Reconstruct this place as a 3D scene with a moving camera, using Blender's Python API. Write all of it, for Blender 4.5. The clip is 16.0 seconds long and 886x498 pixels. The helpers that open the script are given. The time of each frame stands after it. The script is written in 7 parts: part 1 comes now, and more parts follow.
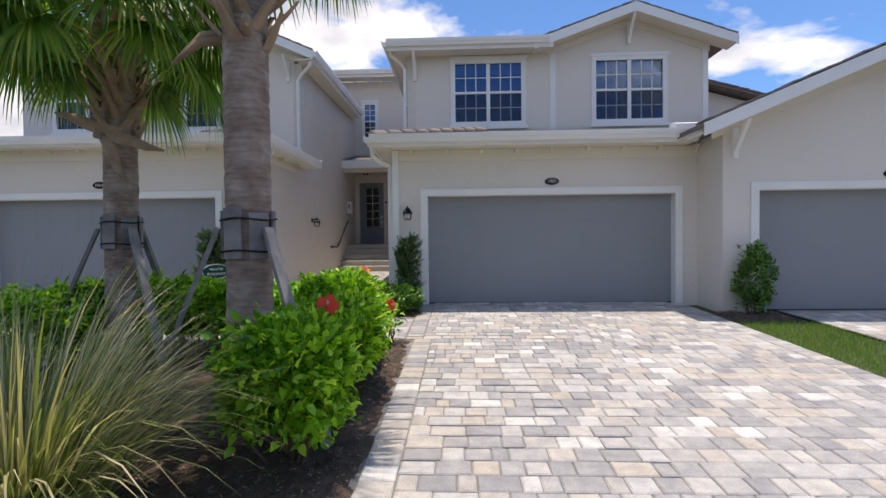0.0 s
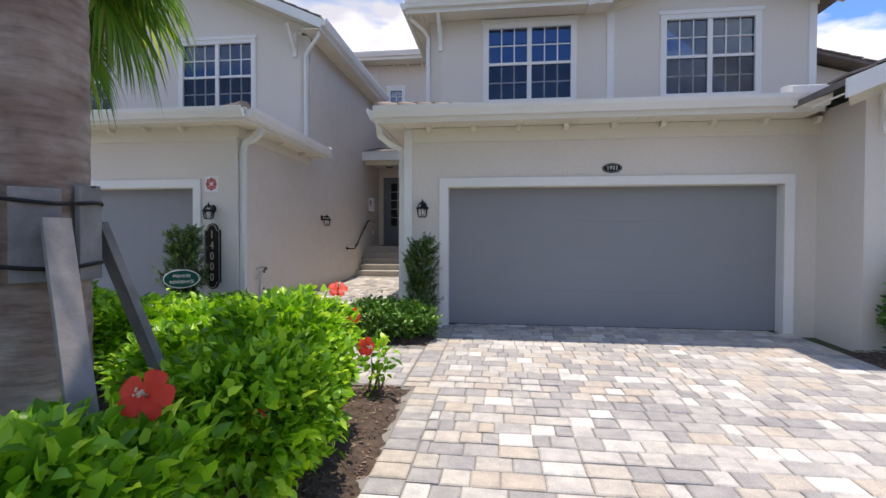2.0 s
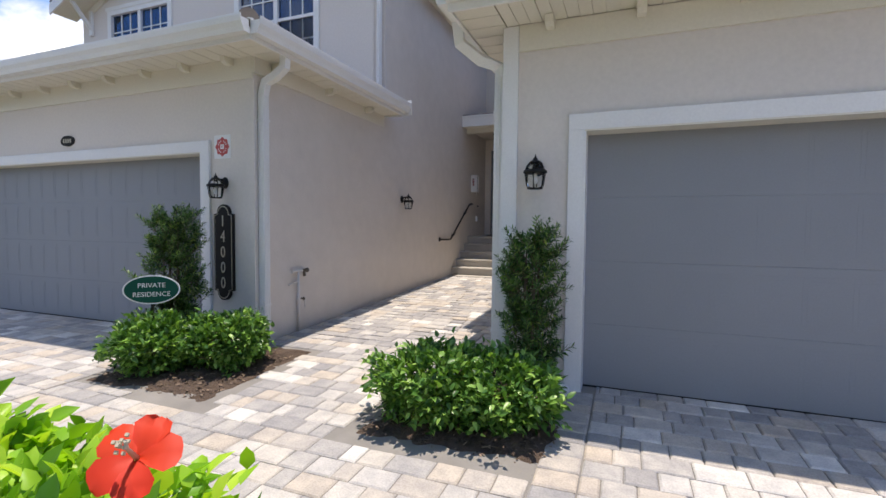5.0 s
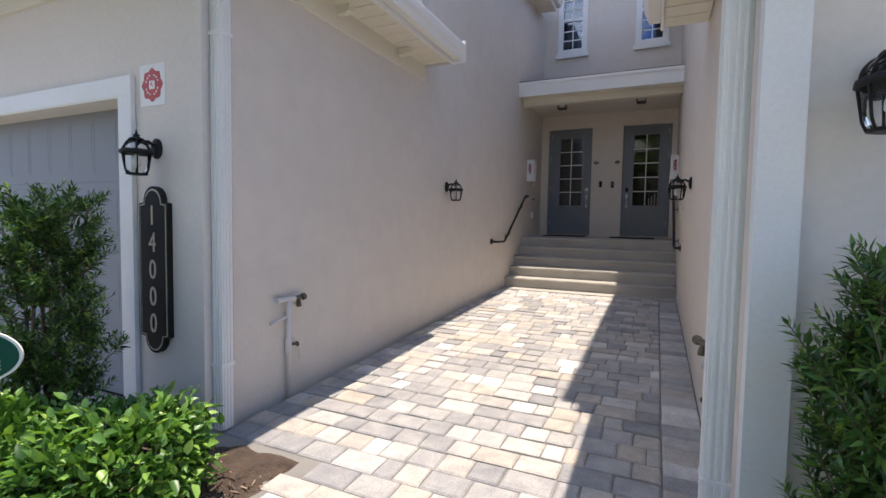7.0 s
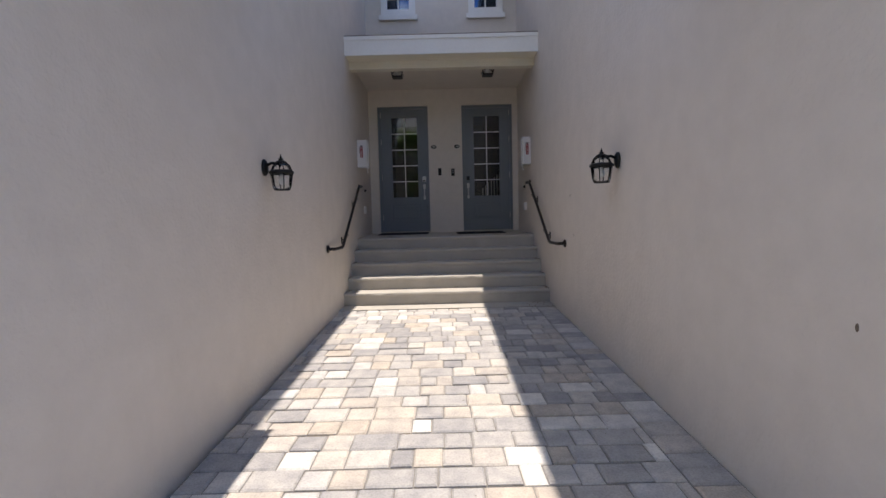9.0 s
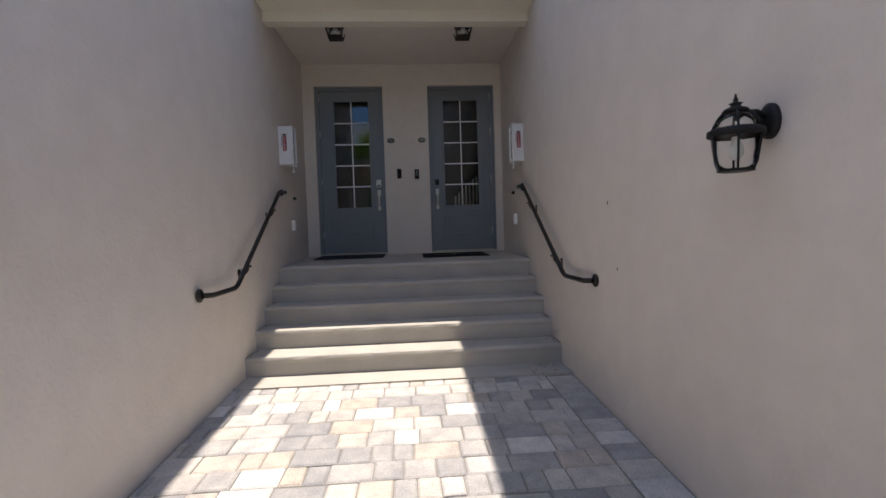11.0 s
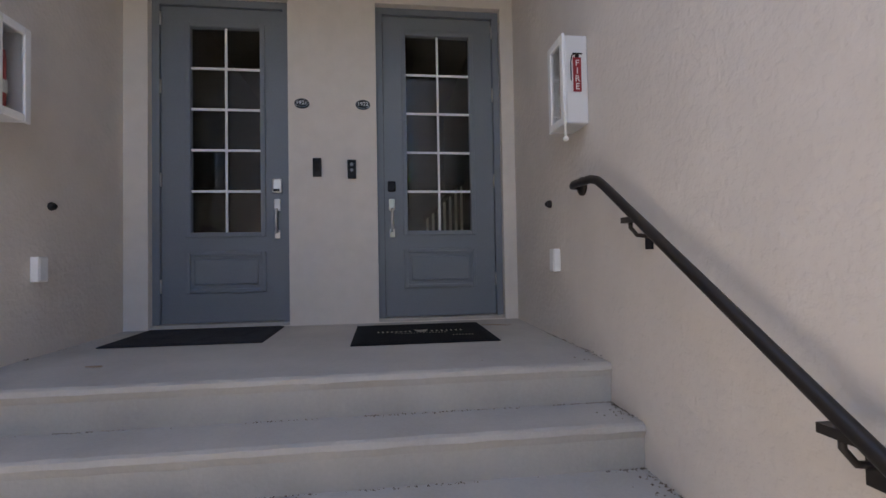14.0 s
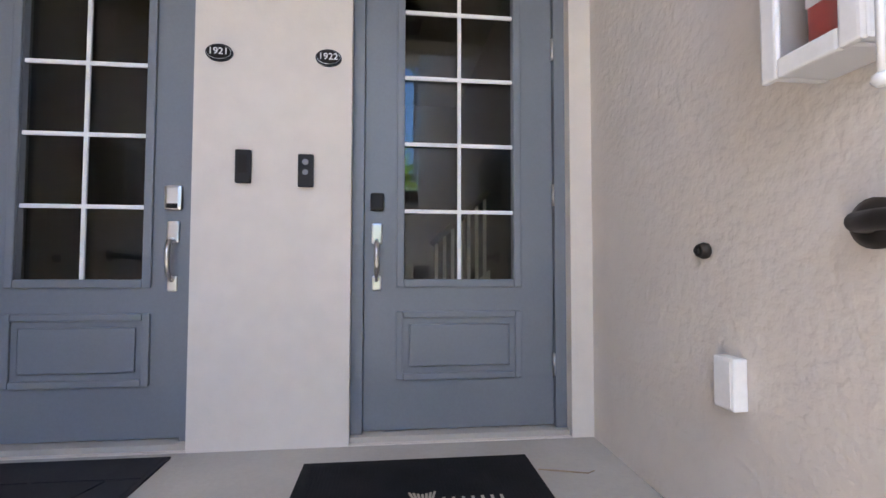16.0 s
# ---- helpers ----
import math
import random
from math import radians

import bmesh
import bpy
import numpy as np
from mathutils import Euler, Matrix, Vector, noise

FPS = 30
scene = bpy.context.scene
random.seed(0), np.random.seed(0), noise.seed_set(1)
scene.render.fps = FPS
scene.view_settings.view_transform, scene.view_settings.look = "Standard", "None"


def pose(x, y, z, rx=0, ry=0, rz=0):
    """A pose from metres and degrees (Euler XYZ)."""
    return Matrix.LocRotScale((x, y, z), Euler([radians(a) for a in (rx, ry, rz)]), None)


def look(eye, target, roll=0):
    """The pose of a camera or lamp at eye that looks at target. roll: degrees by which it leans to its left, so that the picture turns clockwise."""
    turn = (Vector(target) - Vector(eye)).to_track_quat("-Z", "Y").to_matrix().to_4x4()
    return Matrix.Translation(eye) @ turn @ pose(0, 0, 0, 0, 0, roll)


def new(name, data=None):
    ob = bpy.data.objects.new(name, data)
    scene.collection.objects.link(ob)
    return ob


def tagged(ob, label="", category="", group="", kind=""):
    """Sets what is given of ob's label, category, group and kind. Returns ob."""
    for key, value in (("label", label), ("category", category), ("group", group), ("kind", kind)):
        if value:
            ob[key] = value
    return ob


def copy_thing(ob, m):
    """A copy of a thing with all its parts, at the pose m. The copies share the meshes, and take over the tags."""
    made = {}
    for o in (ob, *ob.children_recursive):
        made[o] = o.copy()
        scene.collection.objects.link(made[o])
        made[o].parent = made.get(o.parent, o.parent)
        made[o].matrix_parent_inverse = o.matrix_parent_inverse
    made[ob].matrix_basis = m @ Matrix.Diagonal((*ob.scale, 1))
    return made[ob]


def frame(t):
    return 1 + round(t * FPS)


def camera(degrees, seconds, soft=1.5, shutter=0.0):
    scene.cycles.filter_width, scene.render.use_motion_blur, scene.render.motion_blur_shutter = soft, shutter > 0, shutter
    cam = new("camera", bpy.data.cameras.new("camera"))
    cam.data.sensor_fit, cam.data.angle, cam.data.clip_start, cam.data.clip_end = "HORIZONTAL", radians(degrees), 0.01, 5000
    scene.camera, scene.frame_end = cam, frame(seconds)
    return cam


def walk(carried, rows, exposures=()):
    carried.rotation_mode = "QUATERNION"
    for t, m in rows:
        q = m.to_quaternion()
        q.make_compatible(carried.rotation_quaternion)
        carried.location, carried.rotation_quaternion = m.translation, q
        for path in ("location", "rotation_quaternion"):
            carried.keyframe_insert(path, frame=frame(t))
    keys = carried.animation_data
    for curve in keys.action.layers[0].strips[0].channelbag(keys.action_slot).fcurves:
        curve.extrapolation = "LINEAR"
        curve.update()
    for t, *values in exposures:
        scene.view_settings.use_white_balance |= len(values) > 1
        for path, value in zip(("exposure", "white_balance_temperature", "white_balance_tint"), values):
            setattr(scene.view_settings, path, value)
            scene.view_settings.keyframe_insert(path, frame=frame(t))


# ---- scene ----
cam = camera(86.8, 16.0)
PATH = [
    (0, (0.344, -0.483, 1.733), (0.266, 1.515, 1.693), -0.6),
    (0.5, (0.462, -0.012, 1.74), (0.33, 1.983, 1.707), -0.4),
    (1, (0.458, 0.527, 1.734), (0.264, 2.517, 1.701), -0.2),
    (1.5, (0.449, 1.061, 1.749), (0.235, 3.049, 1.71), -0.2),
    (2, (0.49, 1.583, 1.764), (0.247, 3.568, 1.729), 0.2),
    (2.5, (0.435, 2.136, 1.785), (0.188, 4.12, 1.743), 0.1),
    (3, (0.45, 2.653, 1.794), (0.187, 4.635, 1.738), 0.0),
    (3.5, (0.416, 3.186, 1.792), (0.022, 5.146, 1.733), 0.0),
    (4, (0.306, 3.726, 1.793), (-0.143, 5.674, 1.724), 0.4),
    (4.5, (0.206, 4.286, 1.811), (-0.446, 6.175, 1.731), 0.5),
    (4.7, (0.134, 4.511, 1.806), (-0.555, 6.387, 1.72), 0.5),
    (6.8, (-1.176, 6.767, 1.815), (-2.013, 8.581, 1.708), 0.9),
    (7, (-1.323, 6.958, 1.839), (-2.148, 8.776, 1.727), 1.0),
    (7.5, (-1.66, 7.412, 1.84), (-2.252, 9.318, 1.725), 0.3),
    (8, (-2.028, 7.864, 1.825), (-2.415, 9.821, 1.69), -1.3),
    (8.5, (-2.264, 8.34, 1.858), (-2.451, 10.326, 1.714), -1.1),
    (9, (-2.456, 8.867, 1.883), (-2.457, 10.863, 1.748), -1.4),
    (11.5, (-2.26, 11.654, 1.978), (-2.119, 13.648, 1.911), -1.6),
    (12, (-2.155, 12.2, 1.989), (-2.016, 14.195, 1.953), -1.1),
    (12.5, (-2.084, 12.756, 1.995), (-1.964, 14.752, 1.981), -0.8),
    (13, (-2.065, 13.318, 2.019), (-1.935, 15.314, 2.034), -0.8),
    (13.5, (-2.023, 13.857, 2.043), (-1.888, 15.852, 2.06), -0.8),
    (14, (-2.006, 14.385, 2.05), (-1.757, 16.368, 2.1), -1.0),
    (14.5, (-1.984, 14.858, 2.046), (-1.731, 16.841, 2.105), -0.8),
    (15, (-1.954, 15.272, 2.08), (-1.7, 17.254, 2.164), -0.6),
    (15.5, (-1.942, 15.646, 2.232), (-1.699, 17.629, 2.332), -0.2),
    (16, (-1.882, 15.903, 2.334), (-1.66, 17.889, 2.416), 0.1),
]
EXPOSURES = [(t, stops, 7250 if t < 8 else 7000, 14) for t, stops in ((0, 0.24), (2.0, 0.42), (4.5, 0.48), (7.0, 0.84), (9.0, 0.78), (11.5, 1.0), (12.5, 1.08), (13.5, 1.6), (14.5, 2.42), (15.2, 2.97), (16.0, 3.3))]
walk(cam, [(t, look(eye, target, roll)) for t, eye, target, roll in PATH], EXPOSURES)

SUN_DIR = Vector((-0.063, -0.070, -1.0)).normalized()

# ---- world and sun ----
world = bpy.data.worlds.new("sky")
scene.world = world
world.use_nodes = True
wn, wl = world.node_tree.nodes, world.node_tree.links
wn.clear()
w_out = wn.new("ShaderNodeOutputWorld")
w_bg = wn.new("ShaderNodeBackground")
w_sky = wn.new("ShaderNodeTexSky")
w_sky.sky_type = "NISHITA"
w_sky.sun_disc = False
w_sky.sun_elevation = math.asin(-SUN_DIR.z)
w_sky.sun_rotation = math.atan2(-SUN_DIR.x, -SUN_DIR.y)
w_sky.air_density, w_sky.dust_density, w_sky.ozone_density = 1.0, 0.6, 1.6
w_tc = wn.new("ShaderNodeTexCoord")
w_map = wn.new("ShaderNodeMapping")
w_map.inputs["Scale"].default_value = (1.0, 1.0, 1.9)
w_map.inputs["Location"].default_value = (0.35, 0.1, 0.0)
w_noise = wn.new("ShaderNodeTexNoise")
w_noise.inputs["Scale"].default_value = 2.3
w_noise.inputs["Detail"].default_value = 9.0
w_noise.inputs["Roughness"].default_value = 0.55
w_noise.inputs["Distortion"].default_value = 0.25
w_ramp = wn.new("ShaderNodeValToRGB")
w_ramp.color_ramp.elements[0].position = 0.50
w_ramp.color_ramp.elements[1].position = 0.585
w_shade = wn.new("ShaderNodeTexNoise")
w_shade.inputs["Scale"].default_value = 4.0
w_shade.inputs["Detail"].default_value = 5.0
w_cloud = wn.new("ShaderNodeValToRGB")
w_cloud.color_ramp.elements[0].position, w_cloud.color_ramp.elements[0].color = 0.36, (3.7, 4.0, 4.8, 1)
w_cloud.color_ramp.elements[1].position, w_cloud.color_ramp.elements[1].color = 0.64, (8.6, 8.7, 8.9, 1)
w_mix = wn.new("ShaderNodeMixRGB")
wl.new(w_tc.outputs["Generated"], w_map.inputs["Vector"])
wl.new(w_map.outputs["Vector"], w_noise.inputs["Vector"])
wl.new(w_map.outputs["Vector"], w_shade.inputs["Vector"])
wl.new(w_noise.outputs["Fac"], w_ramp.inputs["Fac"])
wl.new(w_shade.outputs["Fac"], w_cloud.inputs["Fac"])
wl.new(w_ramp.outputs["Color"], w_mix.inputs["Fac"])
w_tint = wn.new("ShaderNodeMixRGB")
w_tint.blend_type = "MULTIPLY"
w_tint.inputs["Fac"].default_value = 1.0
w_tint.inputs["Color2"].default_value = (0.50, 0.78, 1.12, 1)
wl.new(w_sky.outputs["Color"], w_tint.inputs["Color1"])
wl.new(w_tint.outputs["Color"], w_mix.inputs["Color1"])
wl.new(w_cloud.outputs["Color"], w_mix.inputs["Color2"])
wl.new(w_mix.outputs["Color"], w_bg.inputs["Color"])
w_bg.inputs["Strength"].default_value = 0.15
wl.new(w_bg.outputs["Background"], w_out.inputs["Surface"])

sun_data = bpy.data.lights.new("sun", "SUN")
sun_data.energy, sun_data.angle, sun_data.color = 3.7, radians(0.55), (1.0, 0.955, 0.89)
sun = new("sun", sun_data)
sun.matrix_world = look((20, 12, 60), Vector((20, 12, 60)) + SUN_DIR)

# ---- materials ----


def shader(name):
    m = bpy.data.materials.new(name)
    m.use_nodes = True
    nt = m.node_tree
    return m, nt, nt.nodes["Principled BSDF"], nt.nodes["Material Output"]


def noise_node(nt, scale, detail=4.0, rough=0.55):
    tc = nt.nodes.new("ShaderNodeTexCoord")
    n = nt.nodes.new("ShaderNodeTexNoise")
    n.inputs["Scale"].default_value, n.inputs["Detail"].default_value, n.inputs["Roughness"].default_value = scale, detail, rough
    nt.links.new(tc.outputs["Object"], n.inputs["Vector"])
    return n


def ramp_node(nt, source, stops):
    r = nt.nodes.new("ShaderNodeValToRGB")
    e = r.color_ramp.elements
    while len(e) < len(stops):
        e.new(0.5)
    for el, (p, c) in zip(e, stops):
        el.position, el.color = p, (*c, 1)
    nt.links.new(source, r.inputs["Fac"])
    return r


def surface(name, dark, light, rough=0.7, metal=0.0, grain=(3.0, 40.0), bump=0.15, bump_dist=0.004, spec=0.5, bump_scale=None):
    """A painted, cast or mineral surface: slow blotches, fine grain and relief."""
    m, nt, b, _ = shader(name)
    big, fine = noise_node(nt, grain[0], 5.0), noise_node(nt, grain[1], 4.0)
    mid = tuple((a + c) / 2 for a, c in zip(dark, light))
    r = ramp_node(nt, big.outputs["Fac"], [(0.3, dark), (0.7, light)])
    f = ramp_node(nt, fine.outputs["Fac"], [(0.3, tuple(c * 0.9 for c in mid)), (0.7, tuple(min(1, c * 1.08) for c in mid))])
    mix = nt.nodes.new("ShaderNodeMixRGB")
    mix.inputs["Fac"].default_value = 0.35
    nt.links.new(r.outputs["Color"], mix.inputs["Color1"])
    nt.links.new(f.outputs["Color"], mix.inputs["Color2"])
    nt.links.new(mix.outputs["Color"], b.inputs["Base Color"])
    b.inputs["Roughness"].default_value, b.inputs["Metallic"].default_value = rough, metal
    b.inputs["Specular IOR Level"].default_value = spec
    if bump:
        src = noise_node(nt, bump_scale, 3.0).outputs["Fac"] if bump_scale else fine.outputs["Fac"]
        bn = nt.nodes.new("ShaderNodeBump")
        bn.inputs["Strength"].default_value, bn.inputs["Distance"].default_value = bump, bump_dist
        nt.links.new(src, bn.inputs["Height"])
        nt.links.new(bn.outputs["Normal"], b.inputs["Normal"])
    return m


def paver_material(name, single):
    """Tumbled concrete: every block its own tone, with mottling and pits."""
    m, nt, b, _ = shader(name)
    if single:
        rnd = nt.nodes.new("ShaderNodeObjectInfo").outputs["Random"]
    else:
        rnd = nt.nodes.new("ShaderNodeNewGeometry").outputs["Random Per Island"]
    tone = ramp_node(nt, rnd, [(0.0, (0.33, 0.325, 0.33)), (0.22, (0.40, 0.39, 0.385)), (0.4, (0.46, 0.445, 0.43)), (0.55, (0.52, 0.46, 0.395)),
                               (0.7, (0.56, 0.53, 0.49)), (0.86, (0.53, 0.515, 0.50)), (1.0, (0.76, 0.74, 0.70))])
    tone.color_ramp.interpolation = "LINEAR"
    tc = nt.nodes.new("ShaderNodeNewGeometry")
    blot = nt.nodes.new("ShaderNodeTexNoise")
    blot.inputs["Scale"].default_value, blot.inputs["Detail"].default_value = 9.0, 6.0
    pit = nt.nodes.new("ShaderNodeTexNoise")
    pit.inputs["Scale"].default_value, pit.inputs["Detail"].default_value = 90.0, 4.0
    nt.links.new(tc.outputs["Position"], blot.inputs["Vector"])
    nt.links.new(tc.outputs["Position"], pit.inputs["Vector"])
    v = ramp_node(nt, blot.outputs["Fac"], [(0.3, (0.70, 0.70, 0.715)), (0.7, (0.99, 0.97, 0.94))])
    p = ramp_node(nt, pit.outputs["Fac"], [(0.3, (0.82, 0.82, 0.82)), (0.6, (1.05, 1.05, 1.05))])
    last = tone.outputs["Color"]
    for r in (v, p):
        mul = nt.nodes.new("ShaderNodeMixRGB")
        mul.blend_type = "MULTIPLY"
        mul.inputs["Fac"].default_value = 1.0
        nt.links.new(last, mul.inputs["Color1"])
        nt.links.new(r.outputs["Color"], mul.inputs["Color2"])
        last = mul.outputs["Color"]
    nt.links.new(last, b.inputs["Base Color"])
    b.inputs["Roughness"].default_value = 0.82
    bn = nt.nodes.new("ShaderNodeBump")
    bn.inputs["Strength"].default_value, bn.inputs["Distance"].default_value = 0.35, 0.004
    nt.links.new(pit.outputs["Fac"], bn.inputs["Height"])
    nt.links.new(bn.outputs["Normal"], b.inputs["Normal"])
    return m


def leaf_material(name, stops, gloss=0.4, through_light=0.35, glow=(1.5, 1.6, 0.7)):
    """A leaf: its own tone each, a waxy skin, and light that shines through."""
    m, nt, b, out = shader(name)
    rnd = nt.nodes.new("ShaderNodeNewGeometry").outputs["Random Per Island"]
    tone = ramp_node(nt, rnd, stops)
    nt.links.new(tone.outputs["Color"], b.inputs["Base Color"])
    b.inputs["Roughness"].default_value = gloss
    b.inputs["Specular IOR Level"].default_value = 0.4
    tr = nt.nodes.new("ShaderNodeBsdfTranslucent")
    br = nt.nodes.new("ShaderNodeMixRGB")
    br.blend_type = "MULTIPLY"
    br.inputs["Fac"].default_value = 1.0
    br.inputs["Color2"].default_value = (*glow, 1)
    nt.links.new(tone.outputs["Color"], br.inputs["Color1"])
    nt.links.new(br.outputs["Color"], tr.inputs["Color"])
    mx = nt.nodes.new("ShaderNodeMixShader")
    mx.inputs["Fac"].default_value = through_light
    nt.links.new(b.outputs["BSDF"], mx.inputs[1])
    nt.links.new(tr.outputs["BSDF"], mx.inputs[2])
    nt.links.new(mx.outputs["Shader"], out.inputs["Surface"])
    return m


def glass_material(name, tint, rough=0.0, ior=1.6, coat=(1.0, 1.0, 1.0)):
    m, nt, b, out = shader(name)
    nt.nodes.remove(b)
    gl, tr, fr, mx = (nt.nodes.new("ShaderNode" + k) for k in ("BsdfGlossy", "BsdfTransparent", "Fresnel", "MixShader"))
    gl.inputs["Roughness"].default_value = rough
    gl.inputs["Color"].default_value = (*coat, 1)
    tr.inputs["Color"].default_value = (*tint, 1)
    fr.inputs["IOR"].default_value = ior
    nt.links.new(fr.outputs["Fac"], mx.inputs["Fac"])
    nt.links.new(tr.outputs["BSDF"], mx.inputs[1])
    nt.links.new(gl.outputs["BSDF"], mx.inputs[2])
    nt.links.new(mx.outputs["Shader"], out.inputs["Surface"])
    return m


def clear_pane(name, tint, mirror=0.045):
    """A thin clear pane: faint mirror face on, strong at a graze, alike from both sides."""
    m, nt, b, out = shader(name)
    nt.nodes.remove(b)
    gl, tr, lw, mx = (nt.nodes.new("ShaderNode" + k) for k in ("BsdfGlossy", "BsdfTransparent", "LayerWeight", "MixShader"))
    gl.inputs["Roughness"].default_value = 0.01
    gl.inputs["Color"].default_value = (0.95, 0.97, 1.0, 1)
    tr.inputs["Color"].default_value = (*tint, 1)
    lw.inputs["Blend"].default_value = 0.5
    pw, ma = nt.nodes.new("ShaderNodeMath"), nt.nodes.new("ShaderNodeMath")
    pw.operation, ma.operation = "POWER", "MULTIPLY_ADD"
    pw.inputs[1].default_value = 5.0
    ma.inputs[1].default_value, ma.inputs[2].default_value = 0.9, mirror
    nt.links.new(lw.outputs["Facing"], pw.inputs[0])
    nt.links.new(pw.outputs["Value"], ma.inputs[0])
    nt.links.new(ma.outputs["Value"], mx.inputs["Fac"])
    nt.links.new(tr.outputs["BSDF"], mx.inputs[1])
    nt.links.new(gl.outputs["BSDF"], mx.inputs[2])
    nt.links.new(mx.outputs["Shader"], out.inputs["Surface"])
    return m


def knockdown(m):
    """Trowelled-down spatter: flat raised islands with soft edges, and a sandy grain between them."""
    nt = m.node_tree
    b, bn = nt.nodes["Principled BSDF"], nt.nodes.new("ShaderNodeBump")
    isles, sand = noise_node(nt, 34.0, 2.5, 0.5), noise_node(nt, 190.0, 2.0)
    flat = ramp_node(nt, isles.outputs["Fac"], [(0.36, (0.0, 0.0, 0.0)), (0.68, (1.0, 1.0, 1.0))])
    add = nt.nodes.new("ShaderNodeMath")
    add.operation = "MULTIPLY_ADD"
    add.inputs[1].default_value = 0.10
    nt.links.new(sand.outputs["Fac"], add.inputs[0])
    nt.links.new(flat.outputs["Color"], add.inputs[2])
    bn.inputs["Strength"].default_value, bn.inputs["Distance"].default_value = 0.42, 0.0045
    nt.links.new(add.outputs["Value"], bn.inputs["Height"])
    nt.links.new(bn.outputs["Normal"], b.inputs["Normal"])
    return m


STUCCO = knockdown(surface("stucco", (0.648, 0.59, 0.53), (0.688, 0.63, 0.57), 0.85, grain=(0.7, 5.0), bump=0.0, spec=0.25))
STUCCO_FINE = surface("stucco_fine", (0.648, 0.59, 0.53), (0.688, 0.63, 0.57), 0.85, grain=(0.7, 9.0), bump=0.25, bump_dist=0.004, bump_scale=45.0, spec=0.25)
STUCCO_FRONT = surface("stucco_smooth", (0.675, 0.622, 0.572), (0.725, 0.672, 0.618), 0.85, grain=(0.6, 30.0), bump=0.15, bump_dist=0.006, bump_scale=40.0, spec=0.25)
CREAM = surface("cream_paint", (0.70, 0.66, 0.56), (0.76, 0.72, 0.62), 0.6, grain=(1.2, 50.0), bump=0.05)
WHITE = surface("white_paint", (0.74, 0.735, 0.72), (0.82, 0.815, 0.80), 0.5, grain=(1.5, 60.0), bump=0.05)
GARAGE = surface("grey_garage_paint", (0.235, 0.245, 0.265), (0.265, 0.275, 0.295), 0.55, grain=(0.9, 80.0), bump=0.08, bump_dist=0.002)
DOOR = surface("blue_grey_door_paint", (0.158, 0.176, 0.201), (0.183, 0.201, 0.228), 0.45, grain=(1.5, 90.0), bump=0.06, bump_dist=0.002)
BLACK = surface("black_metal", (0.010, 0.010, 0.011), (0.018, 0.017, 0.017), 0.5, spec=0.22, grain=(6.0, 120.0), bump=0.1, bump_dist=0.001)
BRONZE = surface("dark_bronze_metal", (0.014, 0.011, 0.009), (0.026, 0.020, 0.017), 0.42, metal=0.0, spec=0.35, grain=(6.0, 120.0), bump=0.1, bump_dist=0.001)
NICKEL = surface("satin_nickel", (0.52, 0.51, 0.5), (0.66, 0.65, 0.63), 0.28, metal=1.0, grain=(8.0, 200.0), bump=0.0)
CONCRETE = surface("step_concrete", (0.355, 0.33, 0.293), (0.485, 0.455, 0.405), 0.85, grain=(2.2, 60.0), bump=0.3, bump_dist=0.004)
MULCH = surface("mulch", (0.045, 0.03, 0.022), (0.16, 0.11, 0.08), 0.95, grain=(9.0, 70.0), bump=1.0, bump_dist=0.03)
SAND = surface("paver_joint_sand", (0.17, 0.16, 0.15), (0.27, 0.255, 0.235), 0.95, grain=(3.0, 120.0), bump=0.3)
TURF = surface("turf_soil", (0.035, 0.05, 0.015), (0.07, 0.09, 0.03), 0.95, grain=(2.0, 60.0), bump=0.6, bump_dist=0.02)
ROOF = surface("flat_roof_tile", (0.10, 0.085, 0.078), (0.23, 0.19, 0.17), 0.8, grain=(5.0, 60.0), bump=0.3)
ROOF_TILE = surface("roof_tile", (0.15, 0.12, 0.105), (0.34, 0.28, 0.245), 0.8, grain=(1.3, 60.0), bump=0.3)


def bark_material(name):
    """Ringed palm bark: fine level bands, blotches of grey and red-brown, cracks."""
    m, nt, b, _ = shader(name)
    tc = nt.nodes.new("ShaderNodeTexCoord")
    mp = nt.nodes.new("ShaderNodeMapping")
    mp.inputs["Scale"].default_value = (4.5, 4.5, 22.0)
    rings = nt.nodes.new("ShaderNodeTexNoise")
    rings.inputs["Scale"].default_value, rings.inputs["Detail"].default_value = 1.6, 6.0
    nt.links.new(tc.outputs["Object"], mp.inputs["Vector"])
    nt.links.new(mp.outputs["Vector"], rings.inputs["Vector"])
    blot = noise_node(nt, 5.0, 7.0)
    a = ramp_node(nt, rings.outputs["Fac"], [(0.3, (0.66, 0.62, 0.60)), (0.5, (0.92, 0.9, 0.88)), (0.7, (1.1, 1.08, 1.05))])
    c = ramp_node(nt, blot.outputs["Fac"], [(0.3, (0.20, 0.135, 0.105)), (0.5, (0.29, 0.225, 0.19)), (0.72, (0.42, 0.36, 0.31))])
    mul = nt.nodes.new("ShaderNodeMixRGB")
    mul.blend_type = "MULTIPLY"
    mul.inputs["Fac"].default_value = 1.0
    nt.links.new(a.outputs["Color"], mul.inputs["Color1"])
    nt.links.new(c.outputs["Color"], mul.inputs["Color2"])
    nt.links.new(mul.outputs["Color"], b.inputs["Base Color"])
    b.inputs["Roughness"].default_value = 0.95
    bn = nt.nodes.new("ShaderNodeBump")
    bn.inputs["Strength"].default_value, bn.inputs["Distance"].default_value = 0.9, 0.012
    nt.links.new(rings.outputs["Fac"], bn.inputs["Height"])
    nt.links.new(bn.outputs["Normal"], b.inputs["Normal"])
    return m


